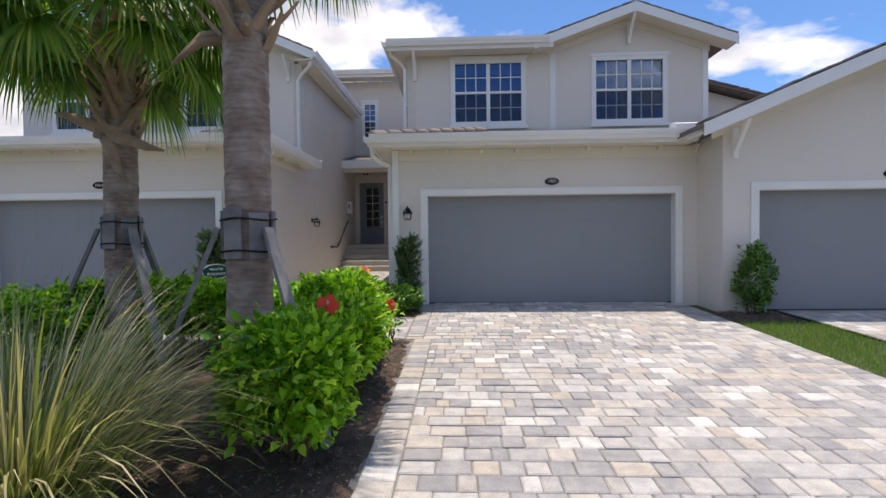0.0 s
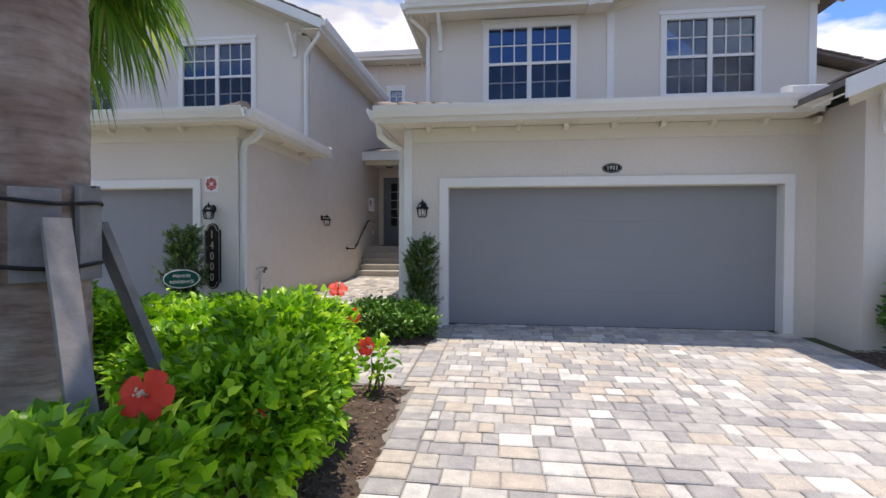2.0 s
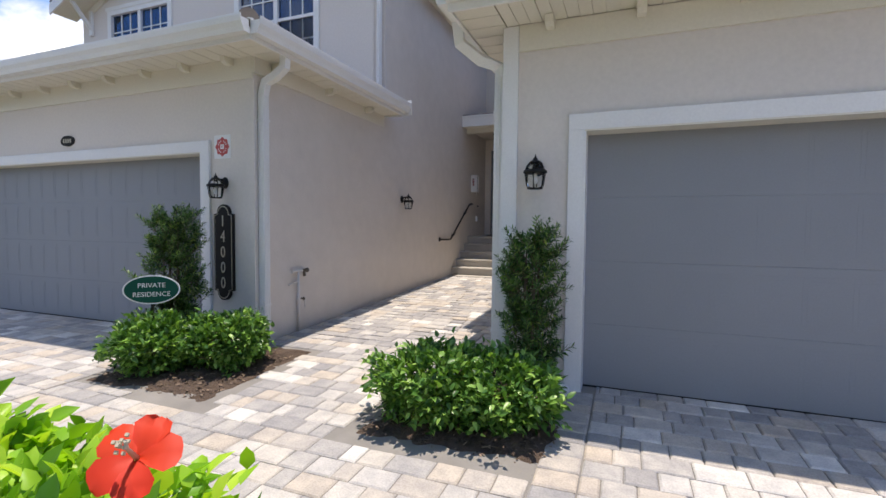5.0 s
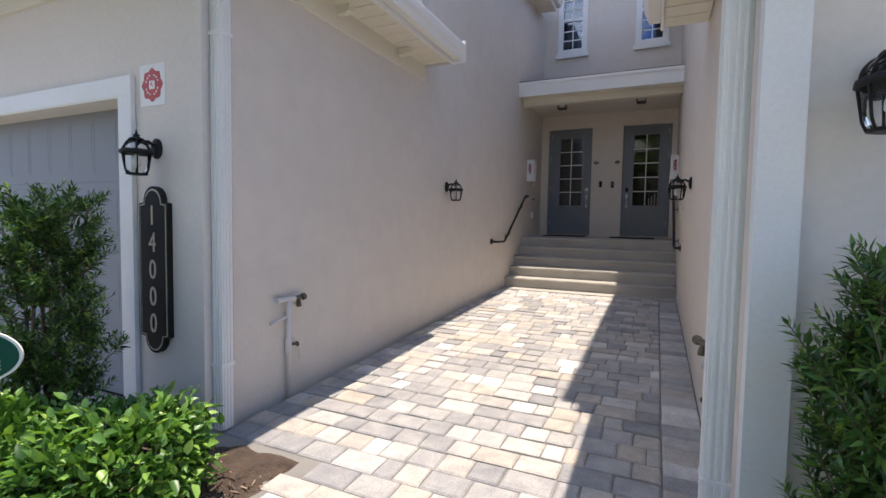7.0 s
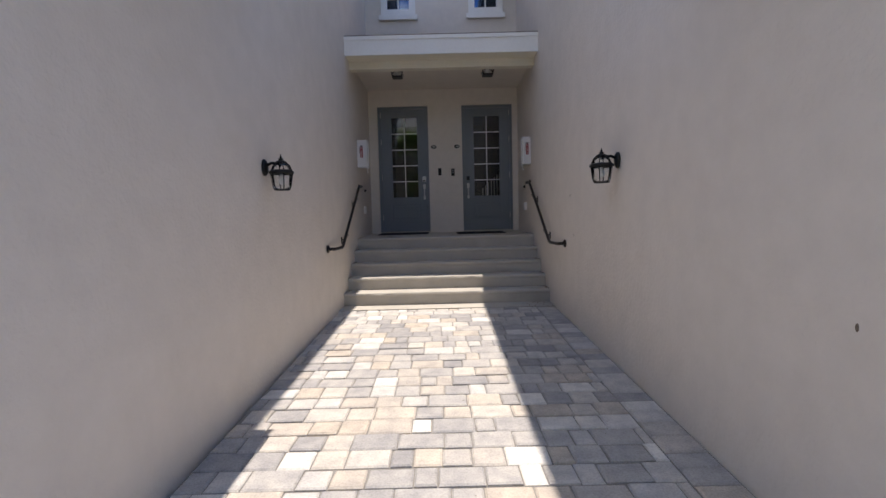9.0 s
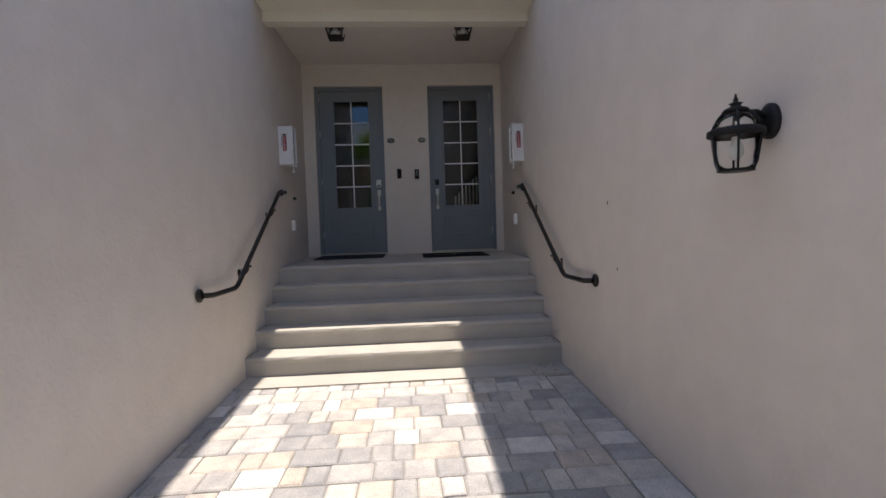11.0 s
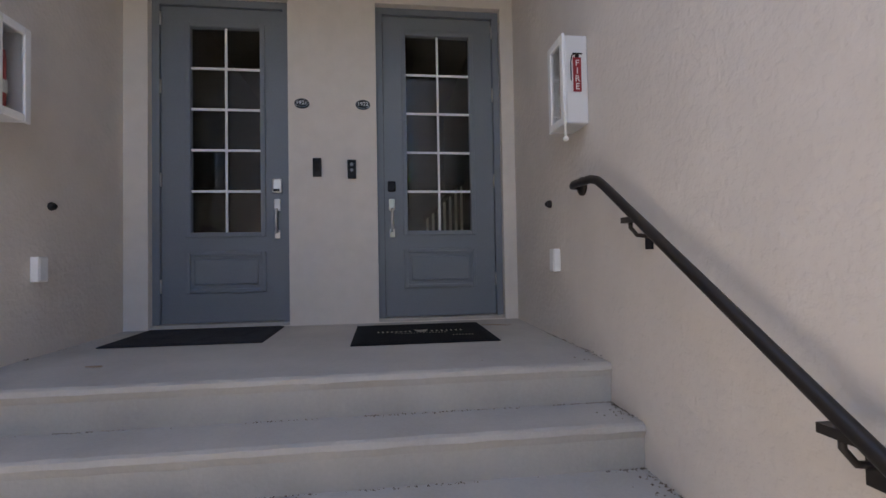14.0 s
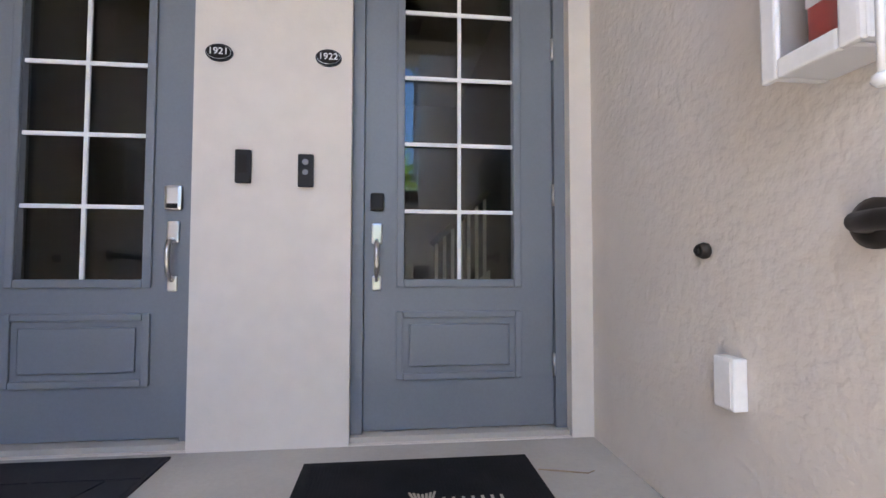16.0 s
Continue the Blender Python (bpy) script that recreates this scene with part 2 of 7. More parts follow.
BARK = bark_material("palm_bark")
BOOT = surface("palm_boot", (0.20, 0.135, 0.085), (0.44, 0.33, 0.23), 0.9, grain=(5.0, 60.0), bump=0.6, bump_dist=0.01)
LUMBER = surface("weathered_lumber", (0.10, 0.095, 0.095), (0.30, 0.285, 0.28), 0.9, grain=(6.0, 70.0), bump=0.5, bump_dist=0.004)
STEM = surface("woody_stem", (0.09, 0.065, 0.045), (0.19, 0.14, 0.10), 0.9, grain=(9.0, 90.0), bump=0.4)
WOODS = surface("far_woods", (0.03, 0.05, 0.02), (0.085, 0.115, 0.05), 0.95, grain=(0.25, 2.5), bump=0.0)
ASPHALT = surface("asphalt", (0.045, 0.045, 0.047), (0.065, 0.065, 0.066), 0.9, grain=(0.8, 90.0), bump=0.5)
# near-black tone that stands in for the shade of unlit interiors
ROOM_SHADE = surface("room_shade_tone", (0.034, 0.037, 0.034), (0.054, 0.057, 0.052), 0.9, grain=(0.8, 20.0), bump=0.0)
BLIND = surface("pale_blind", (0.5, 0.5, 0.51), (0.58, 0.58, 0.59), 0.7, grain=(3.0, 40.0), bump=0.0)
SIGN_GREEN = surface("sign_green", (0.006, 0.065, 0.045), (0.01, 0.085, 0.06), 0.6, spec=0.12, grain=(4.0, 90.0), bump=0.0)
SIGN_GOLD = surface("sign_bronze_lettering", (0.38, 0.34, 0.26), (0.5, 0.45, 0.35), 0.45, grain=(4.0, 90.0), bump=0.0)
SIGN_BLACK = surface("sign_black", (0.014, 0.012, 0.011), (0.024, 0.021, 0.019), 0.6, spec=0.15, grain=(5.0, 90.0), bump=0.1)
RED = surface("red_paint", (0.42, 0.045, 0.035), (0.52, 0.06, 0.05), 0.45, grain=(5.0, 90.0), bump=0.0)
MAT_RUBBER = surface("black_rubber", (0.010, 0.010, 0.011), (0.022, 0.022, 0.024), 0.9, spec=0.12, grain=(5.0, 160.0), bump=0.6, bump_dist=0.003)
MAT_GREY = surface("charcoal_rubber", (0.018, 0.018, 0.021), (0.04, 0.04, 0.045), 0.9, spec=0.15, grain=(4.0, 160.0), bump=0.6, bump_dist=0.003)
PAVER_ONE = paver_material("paver", True)
PAVER_MANY = paver_material("paver_field", False)
HIBISCUS_LEAF = leaf_material("hibiscus_leaf", [(0.0, (0.05, 0.16, 0.011)), (0.3, (0.14, 0.34, 0.022)), (0.7, (0.27, 0.52, 0.035)), (1.0, (0.48, 0.68, 0.075))], 0.38, 0.42, (1.6, 1.55, 0.6))
DARK_LEAF = leaf_material("shrub_leaf", [(0.0, (0.028, 0.085, 0.018)), (0.6, (0.10, 0.23, 0.045)), (1.0, (0.28, 0.46, 0.10))], 0.36, 0.22)
NEEDLE_LEAF = leaf_material("podocarpus_leaf", [(0.0, (0.025, 0.065, 0.018)), (0.6, (0.07, 0.155, 0.04)), (0.85, (0.13, 0.25, 0.06)), (1.0, (0.33, 0.46, 0.10))], 0.42, 0.2)
PALM_LEAF = leaf_material("palm_leaf", [(0.0, (0.065, 0.155, 0.033)), (0.6, (0.15, 0.28, 0.06)), (1.0, (0.37, 0.41, 0.12))], 0.36, 0.5)
BLADE = leaf_material("ornamental_grass", [(0.0, (0.07, 0.12, 0.03)), (0.35, (0.20, 0.25, 0.07)), (0.6, (0.42, 0.37, 0.19)), (1.0, (0.66, 0.57, 0.40))], 0.5, 0.3)
GREEN_BLADE = leaf_material("green_grass_blade", [(0.0, (0.08, 0.17, 0.02)), (0.5, (0.22, 0.36, 0.04)), (0.85, (0.42, 0.50, 0.08)), (1.0, (0.50, 0.30, 0.12))], 0.45, 0.35)
LAWN = leaf_material("lawn_blade", [(0.0, (0.10, 0.20, 0.03)), (1.0, (0.25, 0.38, 0.07))], 0.6, 0.3)
PLASTIC = leaf_material("white_plastic", [(0.0, (0.77, 0.765, 0.76)), (1.0, (0.79, 0.785, 0.78))], 0.45, 0.2, (0.95, 0.95, 0.95))
PIPE_PAINT = surface("wall_coloured_pipe_paint", (0.62, 0.58, 0.545), (0.70, 0.66, 0.62), 0.6, grain=(4.0, 80.0), bump=0.1)
LABEL_RED = surface("label_red", (0.24, 0.014, 0.02), (0.30, 0.02, 0.026), 0.45, grain=(5.0, 90.0), bump=0.0)
TAP_METAL = surface("weathered_brass", (0.10, 0.085, 0.065), (0.20, 0.175, 0.14), 0.5, metal=0.7, grain=(9.0, 150.0), bump=0.1)
PETAL = leaf_material("red_petal", [(0.0, (0.62, 0.03, 0.012)), (1.0, (0.78, 0.06, 0.02))], 0.55, 0.25)
def screen_material(name):
    m, nt, b, out = shader(name)
    b.inputs["Base Color"].default_value = (0.03, 0.032, 0.036, 1)
    b.inputs["Roughness"].default_value = 0.9
    tr, mx = nt.nodes.new("ShaderNodeBsdfTransparent"), nt.nodes.new("ShaderNodeMixShader")
    mx.inputs["Fac"].default_value = 0.22
    nt.links.new(tr.outputs["BSDF"], mx.inputs[1])
    nt.links.new(b.outputs["BSDF"], mx.inputs[2])
    nt.links.new(mx.outputs["Shader"], out.inputs["Surface"])
    return m


SCREEN = screen_material("insect_screen")
GLASS = glass_material("window_glass", (0.45, 0.53, 0.64), 0.0, 2.1, (0.55, 0.72, 1.0))
DOOR_GLASS = clear_pane("door_glass", (0.78, 0.78, 0.70), 0.035)
BOX_WINDOW = clear_pane("clear_plastic", (0.93, 0.94, 0.94), 0.02)
LAMP_GLASS = glass_material("lamp_glass", (0.94, 0.95, 0.95), 0.03, 1.3)

# ---- building helpers ----


def thing(name, label, category, m=None, group="", kind=""):
    ob = new(name)
    ob.empty_display_size = 0.1
    ob.matrix_basis = m or Matrix()
    return tagged(ob, label, category, group, kind)


def mesh_of(name, bm, material):
    me = bpy.data.meshes.new(name)
    bm.normal_update()
    bm.to_mesh(me)
    bm.free()
    me.materials.append(material)
    return me


def part(name, bm, material, parent, label=""):
    ob = new(name, mesh_of(name, bm, material))
    ob.parent = parent
    return tagged(ob, label)


def solo(name, bm, material, label, category, kind="", group=""):
    return tagged(new(name, mesh_of(name, bm, material)), label, category, group, kind)


def add_box(bm, x0, x1, y0, y1, z0, z1, bevel=0.0):
    vs = [bm.verts.new(p) for p in ((x0, y0, z0), (x1, y0, z0), (x1, y1, z0), (x0, y1, z0), (x0, y0, z1), (x1, y0, z1), (x1, y1, z1), (x0, y1, z1))]
    fs = [bm.faces.new([vs[i] for i in q]) for q in ((0, 3, 2, 1), (4, 5, 6, 7), (0, 1, 5, 4), (1, 2, 6, 5), (2, 3, 7, 6), (3, 0, 4, 7))]
    if bevel:
        es = list({e for f in fs for e in f.edges})
        bmesh.ops.bevel(bm, geom=es, offset=bevel, segments=2, affect="EDGES", profile=0.6)
    return bm


def box(x0, x1, y0, y1, z0, z1, bevel=0.0):
    return add_box(bmesh.new(), x0, x1, y0, y1, z0, z1, bevel)


def add_prism(bm, outline, axis, a0, a1):
    """Extrudes a polygon (pairs) along an axis from a0 to a1. The pairs are (y, z), (x, z) or (x, y)."""
    def place(p, a):
        return {"x": (a, p[0], p[1]), "y": (p[0], a, p[1]), "z": (p[0], p[1], a)}[axis]
    lo = [bm.verts.new(place(p, a0)) for p in outline]
    hi = [bm.verts.new(place(p, a1)) for p in outline]
    bm.faces.new(lo)
    bm.faces.new(hi[::-1])
    n = len(outline)
    for i in range(n):
        bm.faces.new((lo[i], hi[i], hi[(i + 1) % n], lo[(i + 1) % n]))
    bmesh.ops.recalc_face_normals(bm, faces=bm.faces[:])
    return bm


def prism(outline, axis, a0, a1):
    return add_prism(bmesh.new(), outline, axis, a0, a1)


def add_tube(bm, points, radius, sides=10, caps=True, square=False):
    """A pipe along points; radius may be a list."""
    pts = [Vector(p) for p in points]
    rad = radius if isinstance(radius, (list, tuple)) else [radius] * len(pts)
    rings, side = [], None
    for i, p in enumerate(pts):
        d = (pts[min(i + 1, len(pts) - 1)] - pts[max(i - 1, 0)]).normalized()
        if side is None:
            side = d.cross(Vector((0, 0, 1)) if abs(d.z) < 0.9 else Vector((1, 0, 0))).normalized()
        side = (side - d * side.dot(d)).normalized()
        up = side.cross(d)
        rings.append([bm.verts.new(p + rad[i] * (math.cos(a) * side + math.sin(a) * up)) for a in ((k + 0.5 * square) * 2 * math.pi / sides for k in range(sides))])
    for a, b in zip(rings, rings[1:]):
        for k in range(sides):
            f = bm.faces.new((a[k], a[(k + 1) % sides], b[(k + 1) % sides], b[k]))
            f.smooth = sides > 5
    if caps:
        bm.faces.new(rings[0][::-1])
        bm.faces.new(rings[-1])
    return bm


def tube(points, radius, sides=10, caps=True):
    return add_tube(bmesh.new(), points, radius, sides, caps)


def spin(profile, sides=20, m=None):
    """A turned shape round z from (radius, z) pairs."""
    bm = bmesh.new()
    rings = [[bm.verts.new((r * math.cos(2 * math.pi * k / sides), r * math.sin(2 * math.pi * k / sides), z)) for k in range(sides)] for r, z in profile]
    for a, b in zip(rings, rings[1:]):
        for k in range(sides):
            bm.faces.new((a[k], a[(k + 1) % sides], b[(k + 1) % sides], b[k])).smooth = True
    bm.faces.new(rings[0][::-1])
    bm.faces.new(rings[-1])
    if m:
        bm.transform(m)
    return bm


def oval(w, h, depth, m, n=36):
    bm = bmesh.new()
    add_prism(bm, [(w / 2 * math.cos(2 * math.pi * k / n), h / 2 * math.sin(2 * math.pi * k / n)) for k in range(n)], "z", 0, depth)
    bm.transform(m)
    return bm


def letters(text, size, m, depth=0.003):
    """Raised writing, as mesh, centred on m's origin, facing m's z."""
    c = bpy.data.curves.new("writing", "FONT")
    c.body, c.size, c.extrude, c.align_x, c.align_y = text, size, depth / 2, "CENTER", "CENTER"
    c.resolution_u = 3
    ob = bpy.data.objects.new("writing", c)
    me = bpy.data.meshes.new_from_object(ob)
    bm = bmesh.new()
    bm.from_mesh(me)
    bpy.data.objects.remove(ob)
    bpy.data.curves.remove(c)
    bpy.data.meshes.remove(me)
    bm.transform(m)
    return bm


def pierced(axis, u0, u1, v0, v1, d0, d1, holes):
    """A wall slab between d0 and d1, u across and v up, with holes (u0, u1, v0, v1). axis y: u is x; axis x: u is y."""
    us = sorted({u0, u1, *(h[0] for h in holes), *(h[1] for h in holes)})
    vs = sorted({v0, v1, *(h[2] for h in holes), *(h[3] for h in holes)})
    bm, made = bmesh.new(), {}

    def vert(u, v, d):
        k = (round(u, 4), round(v, 4), d)
        if k not in made:
            made[k] = bm.verts.new((u, d, v) if axis == "y" else (d, u, v))
        return made[k]

    def solid(i, j):
        if not (0 <= i < len(us) - 1 and 0 <= j < len(vs) - 1):
            return False
        u, v = (us[i] + us[i + 1]) / 2, (vs[j] + vs[j + 1]) / 2
        return not any(h[0] < u < h[1] and h[2] < v < h[3] for h in holes)

    for i in range(len(us) - 1):
        for j in range(len(vs) - 1):
            if not solid(i, j):
                continue
            a, b, c, d = us[i], us[i + 1], vs[j], vs[j + 1]
            bm.faces.new([vert(a, c, d0), vert(b, c, d0), vert(b, d, d0), vert(a, d, d0)])
            bm.faces.new([vert(a, d, d1), vert(b, d, d1), vert(b, c, d1), vert(a, c, d1)])
            for ok, p, q in ((solid(i - 1, j), (a, d), (a, c)), (solid(i + 1, j), (b, c), (b, d)), (solid(i, j - 1), (a, c), (b, c)), (solid(i, j + 1), (b, d), (a, d))):
                if not ok:
                    bm.faces.new([vert(*p, d0), vert(*p, d1), vert(*q, d1), vert(*q, d0)])
    bmesh.ops.recalc_face_normals(bm, faces=bm.faces[:])
    return bm


def ground_z(y):
    """The paving rises evenly from the street to the steps."""
    return 0.105 + 0.038 * min(18.0, max(-3.0, y))


def pydata(name, verts, faces, material, parent=None, label="", smooth=False):
    me = bpy.data.meshes.new(name)
    me.from_pydata(verts, [], faces)
    me.materials.append(material)
    if smooth:
        me.polygons.foreach_set("use_smooth", [True] * len(me.polygons))
    me.update()
    ob = new(name, me)
    ob.parent = parent
    return tagged(ob, label)

# ---- ground ----
XL, XR = -3.88, -0.99          # the two side walls of the entry court
XF = -3.925                    # front corner of the wing
Y_WING, Y_MAIN, Y_BACK = 9.03, 8.88, 17.90
LANDING = 1.575


def court_left(y):
    """The left court wall stands slightly out of square."""
    return XF + 0.0128 * (y - Y_WING)


def sheet(x0, x1, y0, y1, lift, ny=1):
    bm = bmesh.new()
    ys = [y0 + (y1 - y0) * k / ny for k in range(ny + 1)]
    rows = [[bm.verts.new((x, y, ground_z(y) + lift)) for x in (x0, x1)] for y in ys]
    for a, b in zip(rows, rows[1:]):
        bm.faces.new((a[0], a[1], b[1], b[0]))
    return bm


g = bmesh.new()
rows = [[g.verts.new((x, y, ground_z(y) - 0.05)) for x in (-900, 900)] for y in (-900, -3, 18, 900)]
for a, b in zip(rows, rows[1:]):
    g.faces.new((a[0], a[1], b[1], b[0]))
solo("ground", g, TURF, "grassy soil under and around the townhouses", "ground", "structure")
tree_line = bmesh.new()
tops = []
for k in range(161):
    x = -160 + 2 * k
    tops.append((tree_line.verts.new((x, -58, -1)), tree_line.verts.new((x, -58 - 2 * noise.noise((x * 0.3, 0, 0)), 10 + 4 * noise.noise((x * 0.07, 3, 0)) + 2.0 * noise.noise((x * 0.45, 7, 0)))), tree_line.verts.new((x, -66, 5))))
for a, b in zip(tops, tops[1:]):
    tree_line.faces.new((a[0], b[0], b[1], a[1]))
    tree_line.faces.new((a[1], b[1], b[2], a[2]))
solo("backdrop", tree_line, WOODS, "distant dark green woods beyond the street", "woods", "structure")
solo("road", box(-60, 60, -14, -3.02, -0.0555, -0.025), ASPHALT, "dark grey asphalt street behind the driveway", "road", "structure")
solo("driveway_bed", sheet(-0.47, 4.68, -3.0, 9.06, -0.014), SAND, "grey joint sand under the driveway pavers", "paving", "structure")
solo("walkway_bed", sheet(-3.86, -0.47, 6.1, 15.0, -0.0125), SAND, "grey joint sand under the walkway pavers", "paving", "structure")
solo("left_driveway_bed", sheet(-9.75, -4.62, -3.0, 9.22, -0.014), SAND, "grey joint sand under the neighbouring driveway", "paving", "structure")
solo("side_walk_bed", sheet(-4.62, -3.86, 6.1, 9.02, -0.0135), SAND, "grey joint sand under the side walk", "paving", "structure")
solo("right_driveway_bed", sheet(6.0, 10.7, -3.0, 8.16, -0.014), SAND, "grey joint sand under the neighbouring driveway", "paving", "structure")


def bed(name, outline, label):
    """A heaped planting bed with an uneven skin."""
    xs, ys = [p[0] for p in outline], [p[1] for p in outline]
    x0, x1, y0, y1 = min(xs), max(xs), min(ys), max(ys)
    nx, ny = max(4, int((x1 - x0) / 0.07)), max(4, int((y1 - y0) / 0.07))
    verts, faces = [], []
    for j in range(ny + 1):
        for i in range(nx + 1):
            x, y = x0 + (x1 - x0) * i / nx, y0 + (y1 - y0) * j / ny
            edge = min(x - x0, x1 - x, y - y0, y1 - y)
            h = -0.03 + min(edge, 0.25) * 0.24 + (0.028 * noise.noise((x * 9, y * 9, 1.3)) + 0.03 * noise.noise((x * 2.2, y * 2.2, 4.0)) if edge > 0.01 else 0)
            verts.append((x, y, ground_z(y) + h))
    for j in range(ny):
        for i in range(nx):
            a = j * (nx + 1) + i
            faces.append((a, a + 1, a + nx + 2, a + nx + 1))
    ob = pydata(name, verts, faces, MULCH)
    return tagged(ob, label, "mulch bed", kind="structure")


bed("hedge_bed", [(-4.62, -2.0), (-0.285, 6.1)], "brown mulch bed under palms and hibiscus")
bed("court_bed", [(-1.74, 7.55), (-0.36, 8.86)], "brown mulch bed beside the garage")
bed("wing_bed", [(-4.60, 7.55), (-3.10, 9.085)], "brown mulch bed below the address sign")
bed("corner_bed", [(4.68, 7.25), (5.85, 7.98)], "brown mulch bed in the corner between garages")

# ---- walls ----
DOOR_L, DOOR_R = (-3.65, -2.69), (-2.05, -1.09)
DOOR_TOP, SILL = 4.0, 1.60
WIN_MAIN = [(0.165, 1.955, 4.63, 6.22), (3.675, 5.445, 4.63, 6.22)]
WIN_LEFT = [(-7.13, -5.27, 4.80, 6.46), (-10.77, -8.91, 4.80, 6.46)]
WIN_BACK = [(-3.46, -2.92, 5.70, 7.12), (-1.83, -1.29, 5.70, 7.12)]
GAR_MAIN, GAR_LEFT, GAR_RIGHT = (-0.335, 4.545, 2.61), (-9.58, -4.70, 2.665), (5.57, 10.45, 2.56)
Y_RIGHT, Y_UP, Y_UPL = 8.0, 11.43, 12.03

solo("wall_garage_main", pierced("y", XR, 4.97, -0.1, 3.60, Y_MAIN, Y_MAIN + 0.22, [(GAR_MAIN[0], GAR_MAIN[1], -0.1, GAR_MAIN[2])]), STUCCO_FRONT,
     "pale greige stucco garage front", "wall", "structure")
solo("wall_garage_left", pierced("y", -14.0, XF, -0.1, 3.66, Y_WING, Y_WING + 0.22, [(GAR_LEFT[0], GAR_LEFT[1], -0.1, GAR_LEFT[2])]), STUCCO_FRONT,
     "pale greige stucco garage front", "wall", "structure")
solo("wall_garage_right", prism([(4.97, -0.1), (GAR_RIGHT[0], -0.1), (GAR_RIGHT[0], GAR_RIGHT[2]), (GAR_RIGHT[1], GAR_RIGHT[2]), (GAR_RIGHT[1], -0.1), (11.03, -0.1), (11.03, 3.66), (8.0, 4.92), (4.97, 3.66)], "y", Y_RIGHT, Y_RIGHT + 0.22),
     STUCCO_FRONT, "pale greige stucco gabled garage front", "wall", "structure")
solo("wall_garage_return", box(4.97, 5.19, Y_RIGHT + 0.22, 14.0, -0.1, 3.60), STUCCO_FRONT, "pale greige stucco return wall between garages", "wall", "structure")
left_wall = bmesh.new()
add_prism(left_wall, [(Y_WING + 0.22, -0.1), (18.12, -0.1), (18.12, 6.5), (12.03, 6.5), (12.03, 3.72), (Y_WING + 0.22, 3.72)], "x", -0.22, 0)
for v in left_wall.verts:
    v.co.x += court_left(v.co.y)
solo("wall_court_left", left_wall, STUCCO, "pale greige stucco side wall with knockdown texture", "wall", "structure")
solo("wall_court_right", prism([(Y_MAIN + 0.22, -0.1), (18.12, -0.1), (18.12, 6.4), (Y_UP, 6.4), (Y_UP, 3.55), (Y_MAIN + 0.22, 3.55)], "x", XR, XR + 0.22), STUCCO, "pale greige stucco side wall with knockdown texture", "wall", "structure")
holes = [(DOOR_L[0], DOOR_L[1], SILL, DOOR_TOP), (DOOR_R[0], DOOR_R[1], SILL, DOOR_TOP), *WIN_BACK]
solo("wall_court_back", pierced("y", XL + 0.03, XR, 0.3, 7.95, Y_BACK, Y_BACK + 0.22, holes), STUCCO_FINE, "pale greige stucco wall with two entry doors", "wall", "structure")
solo("wall_upper_main", pierced("y", XR + 0.22, 6.46, 3.7, 6.45, Y_UP, Y_UP + 0.2, WIN_MAIN), STUCCO_FRONT, "pale greige upper storey wall with two windows", "wall", "structure")
solo("wall_gable_main", prism([(2.62, 6.45), (6.46, 6.45), (4.54, 7.12)], "y", Y_UP, Y_UP + 0.2), STUCCO_FRONT, "pale greige gable wall", "wall", "structure")
solo("wall_upper_left", pierced("y", -11.68, XL - 0.22, 3.7, 6.62, Y_UPL, Y_UPL + 0.2, WIN_LEFT), STUCCO_FRONT, "pale greige upper storey wall with two windows", "wall", "structure")
solo("wall_gable_left", prism([(-11.68, 6.62), (-4.1, 6.62), (-7.66, 8.2)], "y", Y_UPL, Y_UPL + 0.2), STUCCO_FRONT, "pale greige gable wall", "wall", "structure")
solo("wall_upper_main_side", box(6.26, 6.46, Y_UP + 0.2, 18.0, 3.5, 6.45), STUCCO_FRONT, "pale greige side wall of the upper storey", "wall", "structure")
solo("wall_upper_left_side", box(-11.68, -11.48, Y_UPL + 0.2, 18.0, 3.5, 6.6), STUCCO_FRONT, "pale greige side wall of the upper storey", "wall", "structure")
solo("wall_rear_block_left", box(-12.0, XL - 0.22, 17.9, 18.12, 3.0, 7.95), STUCCO_FRONT, "pale greige rear block wall", "wall", "structure")
solo("wall_rear_block_right", box(XR + 0.22, 8.0, 17.9, 18.12, 3.0, 6.4), STUCCO_FRONT, "pale greige rear block wall", "wall", "structure")


# ---- roofs, eaves, gutters ----
def hip_roof(name, slopes, label):
    """Several sloped sheets, each a list of (x, y, z), as one roof with its slabs as parts."""
    ob = thing(name, label, "roof", kind="structure")
    for pts in slopes:
        bm = bmesh.new()
        top = [bm.verts.new((x, y, z + 0.05)) for x, y, z in pts]
        low = [bm.verts.new((x, y, z - 0.03)) for x, y, z in pts]
        bm.faces.new(top)
        bm.faces.new(low[::-1])
        for i in range(len(pts)):
            j = (i + 1) % len(pts)
            bm.faces.new((top[i], low[i], low[j], top[j]))
        bmesh.ops.recalc_face_normals(bm, faces=bm.faces[:])
        part("roof_slope", bm, ROOF, ob)
    return ob


